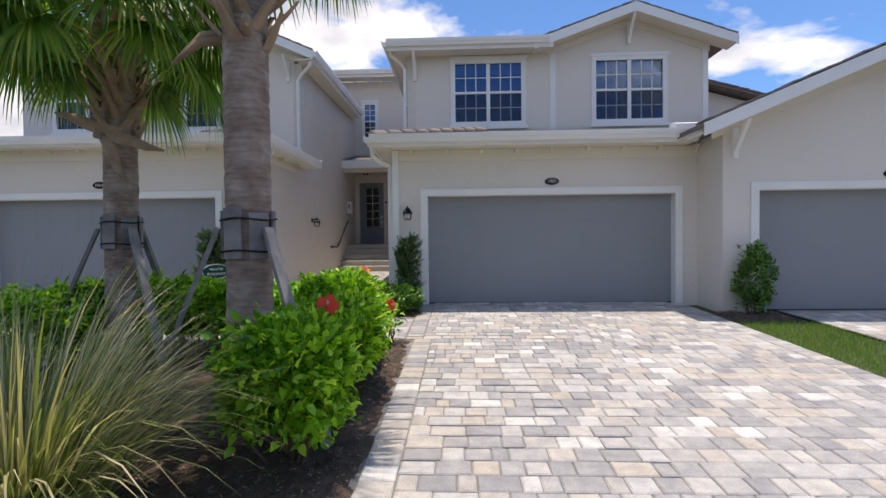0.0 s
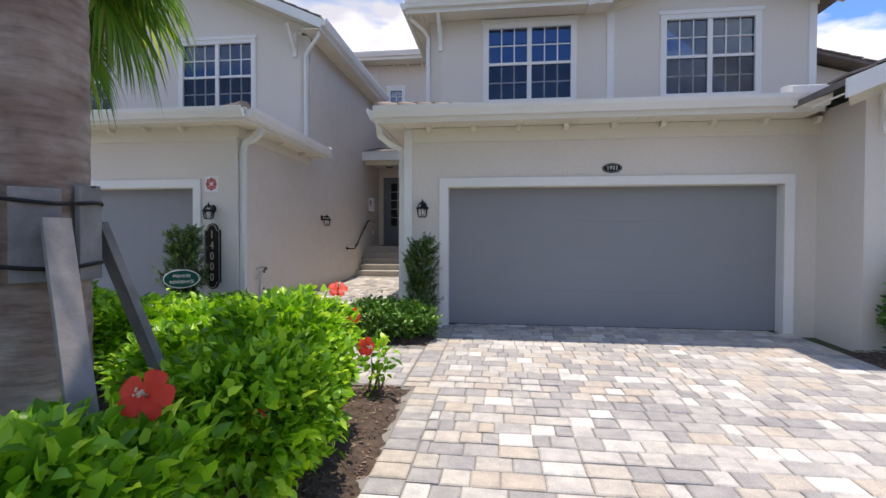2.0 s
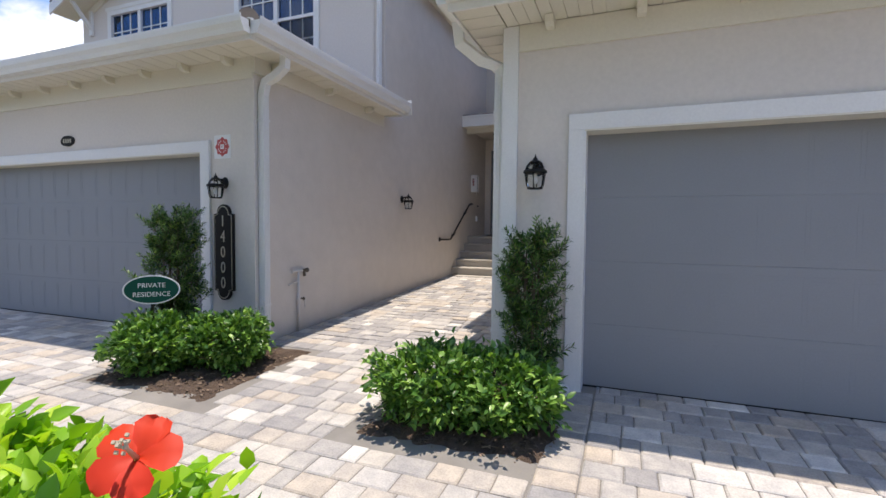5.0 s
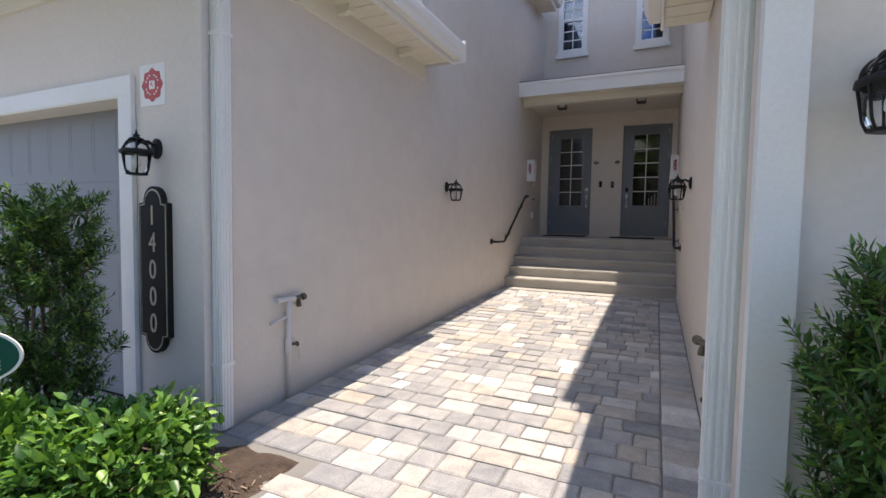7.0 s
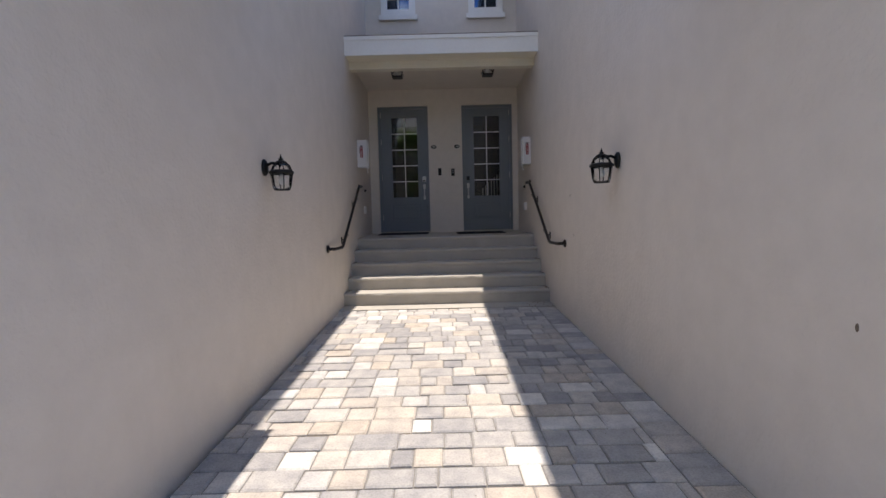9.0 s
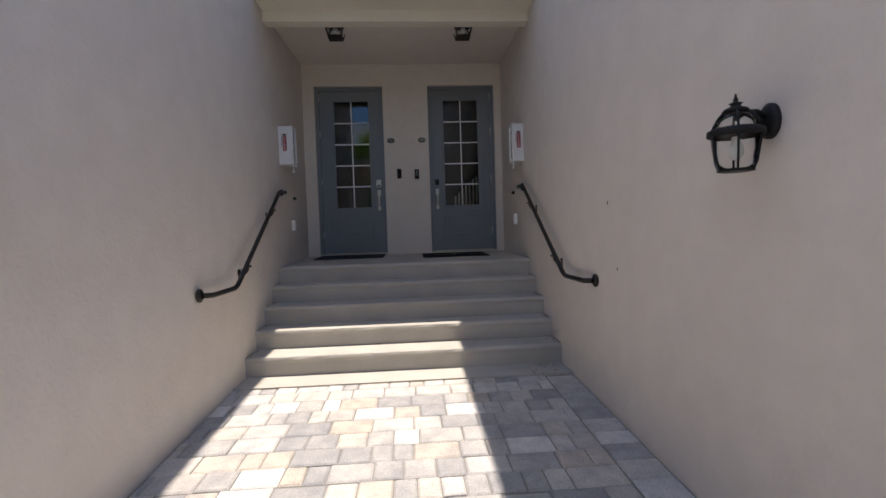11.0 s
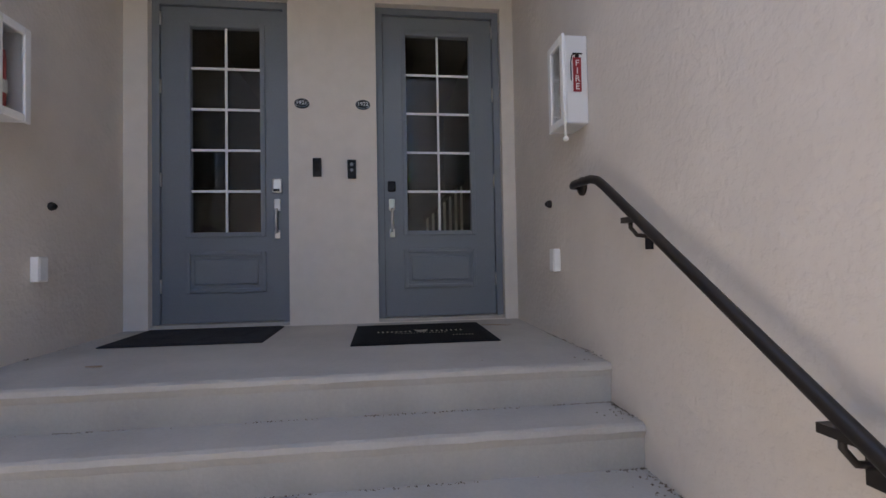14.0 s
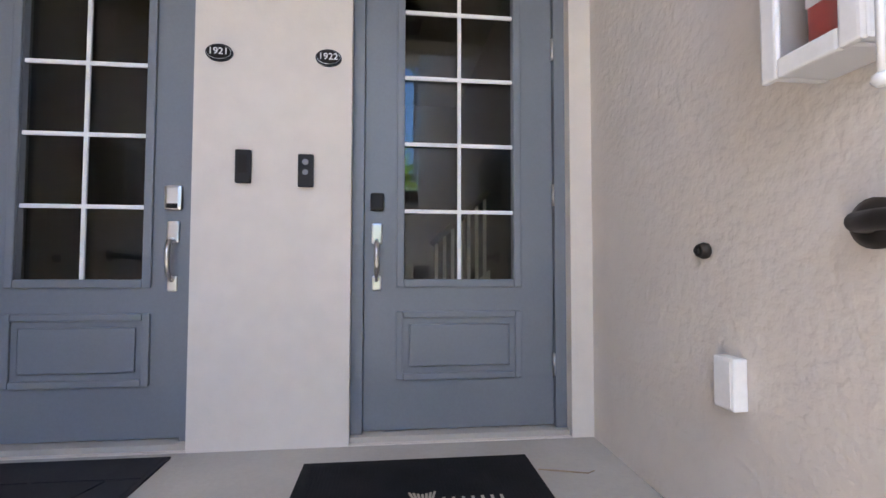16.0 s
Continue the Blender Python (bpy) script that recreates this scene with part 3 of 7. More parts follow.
def tile_row(parent, p0, p1, inward, n, lift=0.055):
    """A row of flat roof tiles from p0 to p1 along an eave or a rake, each lapping the last; inward points up or across the roof."""
    a, b, u = Vector(p0), Vector(p1), Vector(inward)
    d = (b - a).normalized()
    u = (u - d * u.dot(d)).normalized()
    nrm = d.cross(u)
    nrm = nrm if nrm.z > 0 else -nrm
    w = (b - a).length / n
    bm = box(-w * 0.485, w * 0.485, 0, 0.36, 0, 0.028)
    me = mesh_of("roof_tile", bm, ROOF_TILE)
    trng = random.Random(n)
    for k in range(n):
        ob = new("roof_tile", me)
        ob.parent = parent
        c = a + d * w * (k + 0.5) + nrm * (lift + trng.uniform(-0.004, 0.006)) - u * 0.03
        ob.matrix_basis = Matrix.Translation(c) @ Matrix((d, u, nrm)).transposed().to_4x4() @ pose(0, 0, 0, trng.uniform(-2, 0), trng.uniform(1.5, 4.0), trng.uniform(-1, 1))


def hip_caps(parent, p0, p1, n):
    """Barrel caps along a hip or ridge."""
    a, b = Vector(p0), Vector(p1)
    d = (b - a).normalized()
    ln = (b - a).length / n
    for k in range(n):
        c0, c1 = a + d * ln * k, a + d * (ln * (k + 1) + 0.04)
        bm = tube([c0 + Vector((0, 0, 0.035)), c0.lerp(c1, 0.5) + Vector((0, 0, 0.04)), c1 + Vector((0, 0, 0.03))], [0.10, 0.095, 0.08], 12)
        part("hip_cap", bm, ROOF_TILE, parent)


E_MAIN, E_LEFT = 3.70, 3.83     # gutter tops
R_MAIN, R_LEFT = 3.655, 3.785   # roof edges behind them
S = 0.25
# main wing: front slope and court-side slope meet in a hip
r_main = hip_roof("roof_wing_main", [[(-1.36, 8.36, R_MAIN), (4.8, 8.36, R_MAIN), (4.8, Y_UP, R_MAIN + S * 3.07), (1.71, Y_UP, R_MAIN + S * 3.07)],
                            [(-1.36, 8.36, R_MAIN), (1.71, Y_UP, R_MAIN + S * 3.07), (-1.36, Y_UP, R_MAIN)]], "dark flat-tile roof over the garage")
r_left = hip_roof("roof_wing_left", [[(-14.0, 8.52, R_LEFT), (-3.50, 8.52, R_LEFT), (-7.09, Y_UPL, R_LEFT + S * 3.5), (-14.0, Y_UPL, R_LEFT + S * 3.5)],
                            [(-3.50, 8.52, R_LEFT), (-3.50, Y_UPL - 0.03, R_LEFT), (-7.09, Y_UPL, R_LEFT + S * 3.5)]], "dark flat-tile roof over the garage")
r_upm = hip_roof("roof_upper_main", [[(-1.42, 10.93, 6.52), (2.55, 10.93, 6.52), (2.55, 14.6, 7.7), (2.3, 14.6, 7.7)],
                             [(-1.42, 10.93, 6.52), (2.3, 14.6, 7.7), (2.3, 18.6, 7.7), (-1.42, 18.6, 6.52)],
                             [(2.15, 10.93, 6.46), (4.54, 10.93, 7.30), (4.54, 18.6, 7.30), (2.15, 18.6, 6.46)],
                             [(4.54, 10.93, 7.30), (6.93, 10.93, 6.46), (6.93, 18.6, 6.46), (4.54, 18.6, 7.30)]], "dark flat-tile roof with a front gable")
r_upl = hip_roof("roof_upper_left", [[(-7.66, 11.5, 8.45), (-3.44, 11.5, 6.57), (-3.44, 17.4, 6.57), (-7.66, 17.4, 8.45)],
                             [(-11.88, 11.5, 6.57), (-7.66, 11.5, 8.45), (-7.66, 17.4, 8.45), (-11.88, 17.4, 6.57)]], "dark flat-tile roof with a front gable")
r_rear = hip_roof("roof_rear", [[(-9.0, 17.3, 8.12), (-0.9, 17.3, 8.12), (-0.9, 20.5, 8.9), (-9.0, 20.5, 8.9)]], "flat-tile roof of the rear block")
r_right = hip_roof("roof_right", [[(4.35, 7.42, 3.57), (8.0, 7.42, 5.08), (8.0, 14.0, 5.08), (4.35, 14.0, 3.57)],
                        [(8.0, 7.42, 5.08), (11.65, 7.42, 3.57), (11.65, 14.0, 3.57), (8.0, 14.0, 5.08)]], "weathered flat-tile gable roof of the neighbouring garage")
r_rr = hip_roof("roof_right_rear", [[(6.2, 13.4, 6.55), (10.2, 13.4, 5.45), (10.2, 18.0, 5.45), (6.2, 18.0, 6.55)]], "dark flat-tile roof behind the gable")
solo("wall_right_rear", prism([(6.46, 3.5), (10.0, 3.5), (10.0, 5.4), (6.46, 6.38)], "y", 13.8, 14.0), STUCCO_FRONT, "pale greige wall behind the gable", "wall", "structure")
r_can = hip_roof("roof_canopy", [[(XL + 0.03, 15.93, 4.525), (XR - 0.004, 15.93, 4.525), (XR - 0.004, Y_BACK - 0.004, 5.0), (XL + 0.03, Y_BACK - 0.004, 5.0)]], "dark flat-tile roof over the entry doors")


tile_row(r_main, (-1.2, 8.40, R_MAIN), (4.75, 8.40, R_MAIN), (0, 1, S), 20, 0.02)
tile_row(r_main, (-1.36, 11.3, R_MAIN), (-1.36, 8.55, R_MAIN), (1, 0, S), 9)
hip_caps(r_main, (-1.34, 8.38, R_MAIN + 0.03), (0.9, 10.62, R_MAIN + 0.03 + S * 2.24), 9)
tile_row(r_left, (-13.8, 8.56, R_LEFT), (-3.7, 8.56, R_LEFT), (0, 1, S), 32, 0.02)
tile_row(r_left, (-3.50, 8.75, R_LEFT), (-3.50, 11.95, R_LEFT), (-1, 0, S), 10)
hip_caps(r_left, (-3.52, 8.54, R_LEFT + 0.03), (-6.2, 11.22, R_LEFT + 0.03 + S * 2.55), 10)
tile_row(r_right, (4.40, 7.42, 3.59), (8.0, 7.42, 5.08), (0, 1, 0), 13)
tile_row(r_right, (11.6, 7.42, 3.59), (8.0, 7.42, 5.08), (0, 1, 0), 13)
tile_row(r_upm, (2.2, 10.93, 6.48), (4.54, 10.93, 7.30), (0, 1, 0), 8)
tile_row(r_upm, (6.9, 10.93, 6.47), (4.54, 10.93, 7.30), (0, 1, 0), 8)
tile_row(r_upm, (-1.35, 10.93, 6.52), (2.2, 10.93, 6.52), (0, 1, 0.32), 12)
tile_row(r_upl, (-3.46, 11.5, 6.58), (-7.66, 11.5, 8.45), (0, 1, 0), 15)
tile_row(r_upl, (-11.86, 11.5, 6.58), (-7.66, 11.5, 8.45), (0, 1, 0), 15)
tile_row(r_rear, (-8.9, 17.3, 8.12), (-0.95, 17.3, 8.12), (0, 1, 0.24), 26)
tile_row(r_rr, (10.1, 13.4, 5.48), (6.3, 13.4, 6.52), (0, 1, 0), 13)


def gutter(name, p0, p1, z, out, label):
    """A K-style gutter: profile across 'out' (unit vector away from the wall), from p0 to p1."""
    prof = [(0.0, 0.02), (0.0, -0.135), (0.085, -0.135), (0.10, -0.09), (0.125, -0.05), (0.135, 0.0), (0.135, 0.02), (0.118, 0.02), (0.118, -0.01), (0.012, -0.01), (0.012, 0.02)]
    bm = bmesh.new()
    ends = [[bm.verts.new((p[0] + out[0] * u, p[1] + out[1] * u, z + v)) for u, v in prof] for p in (p0, p1)]
    n = len(prof)
    for i in range(n):
        bm.faces.new((ends[0][i], ends[0][(i + 1) % n], ends[1][(i + 1) % n], ends[1][i]))
    bm.faces.new(ends[0])
    bm.faces.new(ends[1][::-1])
    bmesh.ops.recalc_face_normals(bm, faces=bm.faces[:])
    return solo(name, bm, WHITE, label, "gutter", "structure")


gutter("gutter_main", (-1.36, 8.37), (4.75, 8.37), E_MAIN, (0, -1), "white aluminium gutter along the garage eave")
solo("gutter_diverter", prism([(8.225, 3.70), (8.225, 3.80), (8.36, 3.845), (8.50, 3.86), (8.50, 3.70)], "x", 4.26, 4.70), WHITE, "white sheet-metal diverter at the gutter end", "gutter", "structure")
gutter("gutter_main_side", (-1.36, 8.37), (-1.36, Y_UP), E_MAIN, (-1, 0), "white aluminium gutter along the court eave")
gutter("gutter_left", (-14, 8.54), (-3.50, 8.54), E_LEFT, (0, -1), "white aluminium gutter along the garage eave")
gutter("gutter_left_side", (-3.50, 8.54), (-3.50, 11.98), E_LEFT, (1, 0), "white aluminium gutter along the court eave")
gutter("gutter_upper_main", (-1.42, 10.93), (2.5, 10.93), 6.55, (0, -1), "white aluminium gutter on the upper eave")
gutter("gutter_upper_main_side", (-1.42, 10.93), (-1.42, 17.3), 6.55, (-1, 0), "white aluminium gutter on the upper side eave")
gutter("gutter_upper_left_side", (-3.44, 11.5), (-3.44, 17.3), 6.60, (1, 0), "white aluminium gutter on the upper side eave")
gutter("gutter_rear", (-9.0, 17.28), (-0.9, 17.28), 8.16, (0, -1), "white aluminium gutter on the rear eave")


def soffit(name, pts, material, label):
    """A thin soffit board through corner points (x, y, z)."""
    bm = bmesh.new()
    a = [bm.verts.new(p) for p in pts]
    b = [bm.verts.new((p[0], p[1], p[2] + 0.02)) for p in pts]
    bm.faces.new(a[::-1])
    bm.faces.new(b)
    for i in range(len(pts)):
        j = (i + 1) % len(pts)
        bm.faces.new((a[i], a[j], b[j], b[i]))
    bmesh.ops.recalc_face_normals(bm, faces=bm.faces[:])
    return solo(name, bm, material, label, "soffit", "structure")


def soffit_boards(name, axis, a0, a1, b0, b1, z, label, mitre0=0.0, mitre1=0.0):
    """Vented vinyl soffit: narrow boards side by side, as separate ridges of one mesh. axis x: boards run along y."""
    bm = bmesh.new()
    n = max(1, int(abs(a1 - a0) / 0.1))
    for k in range(n):
        u0, u1 = a0 + (a1 - a0) * k / n, a0 + (a1 - a0) * (k + 1) / n
        g0, g1 = u0 + 0.0025, u1 - 0.0025
        zz = z + (0.003 if k % 2 else 0.0)
        if axis == "x":
            add_box(bm, g0, g1, b0, b1, zz, zz + 0.015)
        else:
            add_box(bm, b0, b1, g0, g1, zz, zz + 0.015)
    if axis == "x":
        add_box(bm, a0, a1, b0, b1, z + 0.016, z + 0.03)
    else:
        add_box(bm, b0, b1, a0, a1, z + 0.016, z + 0.03)
    return solo(name, bm, CREAM, label, "soffit", "structure")


def fascia(name, x0, x1, y0, y1, z0, z1, mat=None):
    return solo(name, box(x0, x1, y0, y1, z0, z1), mat or WHITE, "painted fascia board", "fascia", "structure")


soffit_boards("soffit_main", "x", -0.99, 4.74, 8.40, Y_MAIN - 0.03, 3.52, "cream vented soffit boards")
soffit_boards("soffit_main_side", "y", 8.40, Y_UP, -1.33, -1.0, 3.52, "cream vented soffit boards")
soffit_boards("soffit_left", "x", -14.0, XF - 0.005, 8.57, Y_WING - 0.03, 3.68, "cream vented soffit boards")
soffit_boards("soffit_left_side", "y", 8.57, 11.96, XF + 0.01, -3.53, 3.68, "cream vented soffit boards")
soffit_boards("soffit_upper_main", "x", -1.40, 2.6, 10.95, Y_UP - 0.005, 6.36, "cream vented soffit boards")
soffit_boards("soffit_upper_main_side", "y", Y_UP, 17.3, -1.40, -1.0, 6.36, "cream vented soffit boards")
soffit_boards("soffit_upper_left_side", "y", 11.52, 17.3, XL + 0.01, -3.46, 6.40, "cream vented soffit boards")
soffit_boards("soffit_rear", "x", -9.0, -0.9, 17.3, Y_BACK - 0.005, 7.96, "cream vented soffit boards")
fascia("fascia_main", -1.355, 4.74, 8.372, 8.395, 3.50, 3.72)
fascia("fascia_main_side", -1.356, -1.332, 8.396, Y_UP, 3.50, 3.72)
fascia("fascia_left", -14, -3.505, 8.542, 8.565, 3.65, 3.85)
fascia("fascia_left_side", -3.528, -3.504, 8.566, 11.98, 3.65, 3.85)
fascia("fascia_left_end", XL + 0.004, -3.37, 11.982, 12.005, 3.66, 3.90)
fascia("fascia_upper_main", -1.415, 2.6, 10.932, 10.95, 6.33, 6.56)
fascia("fascia_upper_main_side", -1.418, -1.40, 10.952, 17.3, 6.33, 6.56)
fascia("fascia_upper_left_side", -3.46, -3.442, 11.5, 17.3, 6.37, 6.61)
solo("wall_rear_infill", box(XL - 0.22, XL + 0.03, 17.9, 18.12, 6.51, 7.95), STUCCO_FRONT, "pale greige rear block wall above the side wall", "wall", "structure")
fascia("fascia_rear", -9.0, -0.9, 17.282, 17.3, 7.93, 8.15)
fascia("canopy_fascia", XL + 0.03, XR - 0.002, 15.925, 15.955, 4.285, 4.528)
fascia("canopy_drip_edge", XL + 0.03, XR - 0.002, 15.905, 15.924, 4.500, 4.552, WHITE)
fascia("canopy_soffit", XL + 0.03, XR - 0.002, 15.956, 16.25, 4.300, 4.325, CREAM)
fascia("canopy_beam", XL + 0.03, XR - 0.002, 16.251, 16.40, 4.185, 4.53, CREAM)
soffit("canopy_ceiling", [(XL + 0.003, 16.40, 4.30), (XR - 0.003, 16.40, 4.30), (XR - 0.003, Y_BACK - 0.003, 4.30), (XL + 0.003, Y_BACK - 0.003, 4.30)], STUCCO, "pale stucco ceiling of the entry canopy")

solo("wall_strip", box(XR - 0.022, XR - 0.0005, 9.635, 9.705, 0.45, 3.5, 0.006), WHITE, "slim painted upright strip on the court wall", "trim", "structure")
# frieze bands and corner trims
fascia("frieze_main", -0.886, 4.968, Y_MAIN - 0.028, Y_MAIN - 0.001, 3.30, 3.515, CREAM)
fascia("frieze_left", -14, XF - 0.001, Y_WING - 0.028, Y_WING - 0.001, 3.45, 3.72, CREAM)
fascia("frieze_left_side", XF + 0.001, XF + 0.04, Y_WING - 0.028, 12.0, 3.50, 3.72, CREAM)
fascia("corner_trim_main", XR - 0.032, -0.89, Y_MAIN - 0.030, Y_MAIN - 0.001, 0.46, 3.515)
fascia("corner_trim_main_side", XR - 0.032, XR - 0.001, Y_MAIN, Y_MAIN + 0.05, 0.46, 3.515)
fascia("corner_trim_left", XF - 0.155, XF + 0.012, Y_WING - 0.014, Y_WING - 0.001, 0.40, 3.45, STUCCO_FRONT)
fascia("strip_trim_upper", 2.60, 2.74, Y_UP - 0.025, Y_UP - 0.001, 4.3, 6.45, WHITE)
fascia("corner_trim_upper", 6.34, 6.475, Y_UP - 0.025, Y_UP - 0.001, 4.2, 6.45, WHITE)


def rake(name, p0, p1, y, depth, drop, label, mat=None):
    """A sloping barge board between two (x, z) points at its upper edge."""
    bm = prism([p0, p1, (p1[0], p1[1] - drop), (p0[0], p0[1] - drop)], "y", y, y + depth)
    return solo(name, bm, mat or WHITE, label, "barge board", "structure")


for nm, (xa, za), (xp, zp), (xb, zb), y, yw in (("main", (2.15, 6.50), (4.54, 7.34), (6.93, 6.50), 10.90, Y_UP), ("left", (-11.90, 6.61), (-7.66, 8.49), (-3.42, 6.61), 11.47, Y_UPL),
                                            ("right", (4.35, 3.61), (8.0, 5.12), (11.65, 3.61), 7.39, Y_RIGHT)):
    rake("rake_%s_a" % nm, (xa, za), (xp, zp), y, 0.03, 0.22, "white painted barge board")
    rake("rake_%s_b" % nm, (xp, zp), (xb, zb), y, 0.03, 0.22, "white painted barge board")
    for s, (pa, pb) in (("a", ((xa, za), (xp, zp))), ("b", ((xp, zp), (xb, zb)))):
        soffit("rake_soffit_%s_%s" % (nm, s), [(pa[0], y + 0.03, pa[1] - 0.17), (pb[0], y + 0.03, pb[1] - 0.17), (pb[0], yw - 0.003, pb[1] - 0.17), (pa[0], yw - 0.003, pa[1] - 0.17)], CREAM, "cream sloping soffit under the gable")
        inset = 0.42
        t0 = inset / abs(pb[0] - pa[0])
        qa = (pa[0] + (pb[0] - pa[0]) * t0, pa[1] + (pb[1] - pa[1]) * t0 - 0.175) if s == "a" else (pa[0], pa[1] - 0.175)
        qb = (pb[0], pb[1] - 0.175) if s == "a" else (pb[0] - (pb[0] - pa[0]) * t0, pb[1] - (pb[1] - pa[1]) * t0 - 0.175)
        rake("rake_frieze_%s_%s" % (nm, s), qa, qb, yw - 0.026, 0.023, 0.16, "cream frieze board under the gable", CREAM)


# ---- windows ----
def window(name, x0, x1, z0, z1, y, cols, rows, sashes, label, blinds=True):
    """A white window with two sash units side by side (or one), each with upper and lower lights and glazing bars."""
    ob = thing(name, label, "window", kind="structure")
    f = 0.065
    casing = bmesh.new()
    for bx in ((x0 - 0.05, x0 + f, z0 - 0.05, z1 + 0.05), (x1 - f, x1 + 0.05, z0 - 0.05, z1 + 0.05), (x0 + f, x1 - f, z1 - f, z1 + 0.05), (x0 + f, x1 - f, z0 - 0.05, z0 + f)):
        add_box(casing, bx[0], bx[1], y - 0.03, y + 0.08, bx[2], bx[3])
    part("window_frame", casing, WHITE, ob)
    part("window_sill", box(x0 - 0.09, x1 + 0.09, y - 0.06, y - 0.031, z0 - 0.13, z0 - 0.04, 0.008), WHITE, ob)
    part("window_head", box(x0 - 0.09, x1 + 0.09, y - 0.045, y - 0.031, z1 + 0.03, z1 + 0.11, 0.005), WHITE, ob)
    w = (x1 - x0 - 2 * f) / sashes
    for s in range(sashes):
        a, b = x0 + f + w * s, x0 + f + w * (s + 1)
        if s:
            part("mullion", box(a - 0.045, a + 0.045, y - 0.012, y + 0.07, z0 + f, z1 - f), WHITE, ob)
        a, b = a + (0.045 if s else 0), b - (0.045 if s < sashes - 1 else 0)
        zm = (z0 + z1) / 2
        part("meeting_rail", box(a, b, y + 0.0, y + 0.06, zm - 0.028, zm + 0.028), WHITE, ob)
        for lo, hi in ((z0 + f, zm - 0.028), (zm + 0.028, z1 - f)):
            pane = part("pane", box(a, b, y + 0.036, y + 0.042, lo, hi), GLASS, ob)
            pane.visible_shadow = False
            for c in range(1, cols):
                xc = a + (b - a) * c / cols
                part("glazing_bar", box(xc - 0.011, xc + 0.011, y + 0.018, y + 0.034, lo, hi), WHITE, ob)
            for r in range(1, rows):
                zc = lo + (hi - lo) * r / rows
                part("glazing_bar", box(a, b, y + 0.02, y + 0.0335, zc - 0.011, zc + 0.011), WHITE, ob)
        if blinds:
            part("insect_screen", box(a, b, y + 0.004, y + 0.007, z0 + f, zm - 0.029), SCREEN, ob, "dark fine mesh screen")
            slats = bmesh.new()
            top = z1 - f
            for k in range(9):
                add_box(slats, a, b, y + 0.10, y + 0.13, top - 0.03 * k - 0.02, top - 0.03 * k - 0.004)
            part("raised_blind", slats, BLIND, ob, "pale blind pulled up")
    # the dim room behind: a plain box whose dimness is painted in near black
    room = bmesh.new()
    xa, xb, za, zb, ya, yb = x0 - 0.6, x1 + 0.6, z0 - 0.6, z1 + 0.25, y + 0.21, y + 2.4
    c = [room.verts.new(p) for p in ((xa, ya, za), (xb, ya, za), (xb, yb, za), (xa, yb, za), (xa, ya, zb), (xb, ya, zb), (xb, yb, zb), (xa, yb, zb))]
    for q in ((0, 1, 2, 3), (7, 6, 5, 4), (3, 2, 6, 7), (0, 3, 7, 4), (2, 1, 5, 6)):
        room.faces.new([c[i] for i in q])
    part("room_lining", room, ROOM_SHADE, ob)
    return ob


for i, (x0, x1, z0, z1) in enumerate(WIN_MAIN):
    window("window_%d" % (i + 1), x0, x1, z0, z1, Y_UP, 3, 2, 2, "white twin sash window with glazing bars and raised blind")
for i, (x0, x1, z0, z1) in enumerate(WIN_LEFT):
    window("window_%d" % (i + 3), x0, x1, z0, z1, Y_UPL, 3, 2, 2, "white twin sash window with glazing bars")
for i, (x0, x1, z0, z1) in enumerate(WIN_BACK):
    window("window_%d" % (i + 5), x0, x1, z0, z1, Y_BACK, 2, 3, 1, "narrow white window with glazing bars over the canopy", False)


# ---- garage doors ----
def garage_door(name, x0, x1, top, y, label):
    """A sectional door in a white surround: four sections with pressed upright panels, a seal on the ground."""
    ob = thing(name, label, "garage door", kind="structure")
    base = ground_z(y) + 0.005
    h = (top - base) / 4
    for s in range(4):
        z0, z1 = base + h * s + 0.0008, base + h * (s + 1) - 0.0008
        bm = box(x0, x1, y + 0.17, y + 0.21, z0, z1)
        n = 16
        w = (x1 - x0) / n
        for k in range(n):
            a, b, lo, hi = x0 + w * k + 0.045, x0 + w * (k + 1) - 0.045, z0 + 0.07, z1 - 0.07
            # raised bead round each panel and its raised field
            add_box(bm, a, b, y + 0.1684, y + 0.1699, lo, hi, 0.0007)
            add_box(bm, a + 0.03, b - 0.03, y + 0.1668, y + 0.1683, lo + 0.03, hi - 0.03, 0.0007)
        part("door_section", bm, GARAGE, ob)
    part("door_back", box(x0, x1, y + 0.211, y + 0.219, base, top), GARAGE, ob)
    part("rubber_seal", box(x0, x1, y + 0.165, y + 0.215, base - 0.03, base + 0.003), BLACK, ob)
    t = 0.125
    for a, b, c, d, nm in ((x0 - t, x0 - 0.0, base - 0.05, top, "jamb_trim"), (x1 + 0.0, x1 + t, base - 0.05, top, "jamb_trim"), (x0 - t, x1 + t, top, top + 0.13, "head_trim")):
        part(nm, box(a, b, y - 0.035, y - 0.001, c, d, 0.004), WHITE, ob)
    for a, b in ((x0, x0 + 0.014), (x1 - 0.014, x1)):
        part("jamb_lining", box(a, b, y - 0.034, y + 0.168, base - 0.05, top - 0.015), WHITE, ob)
    part("head_lining", box(x0, x1, y - 0.034, y + 0.168, top - 0.014, top - 0.0005), CREAM, ob)
    return ob


garage_door("door_3", *GAR_MAIN, Y_MAIN, "closed grey sectional double garage door in white trim")
garage_door("door_4", *GAR_LEFT, Y_WING, "closed grey sectional double garage door in white trim")
garage_door("door_5", *GAR_RIGHT, Y_RIGHT, "closed grey sectional double garage door in white trim")


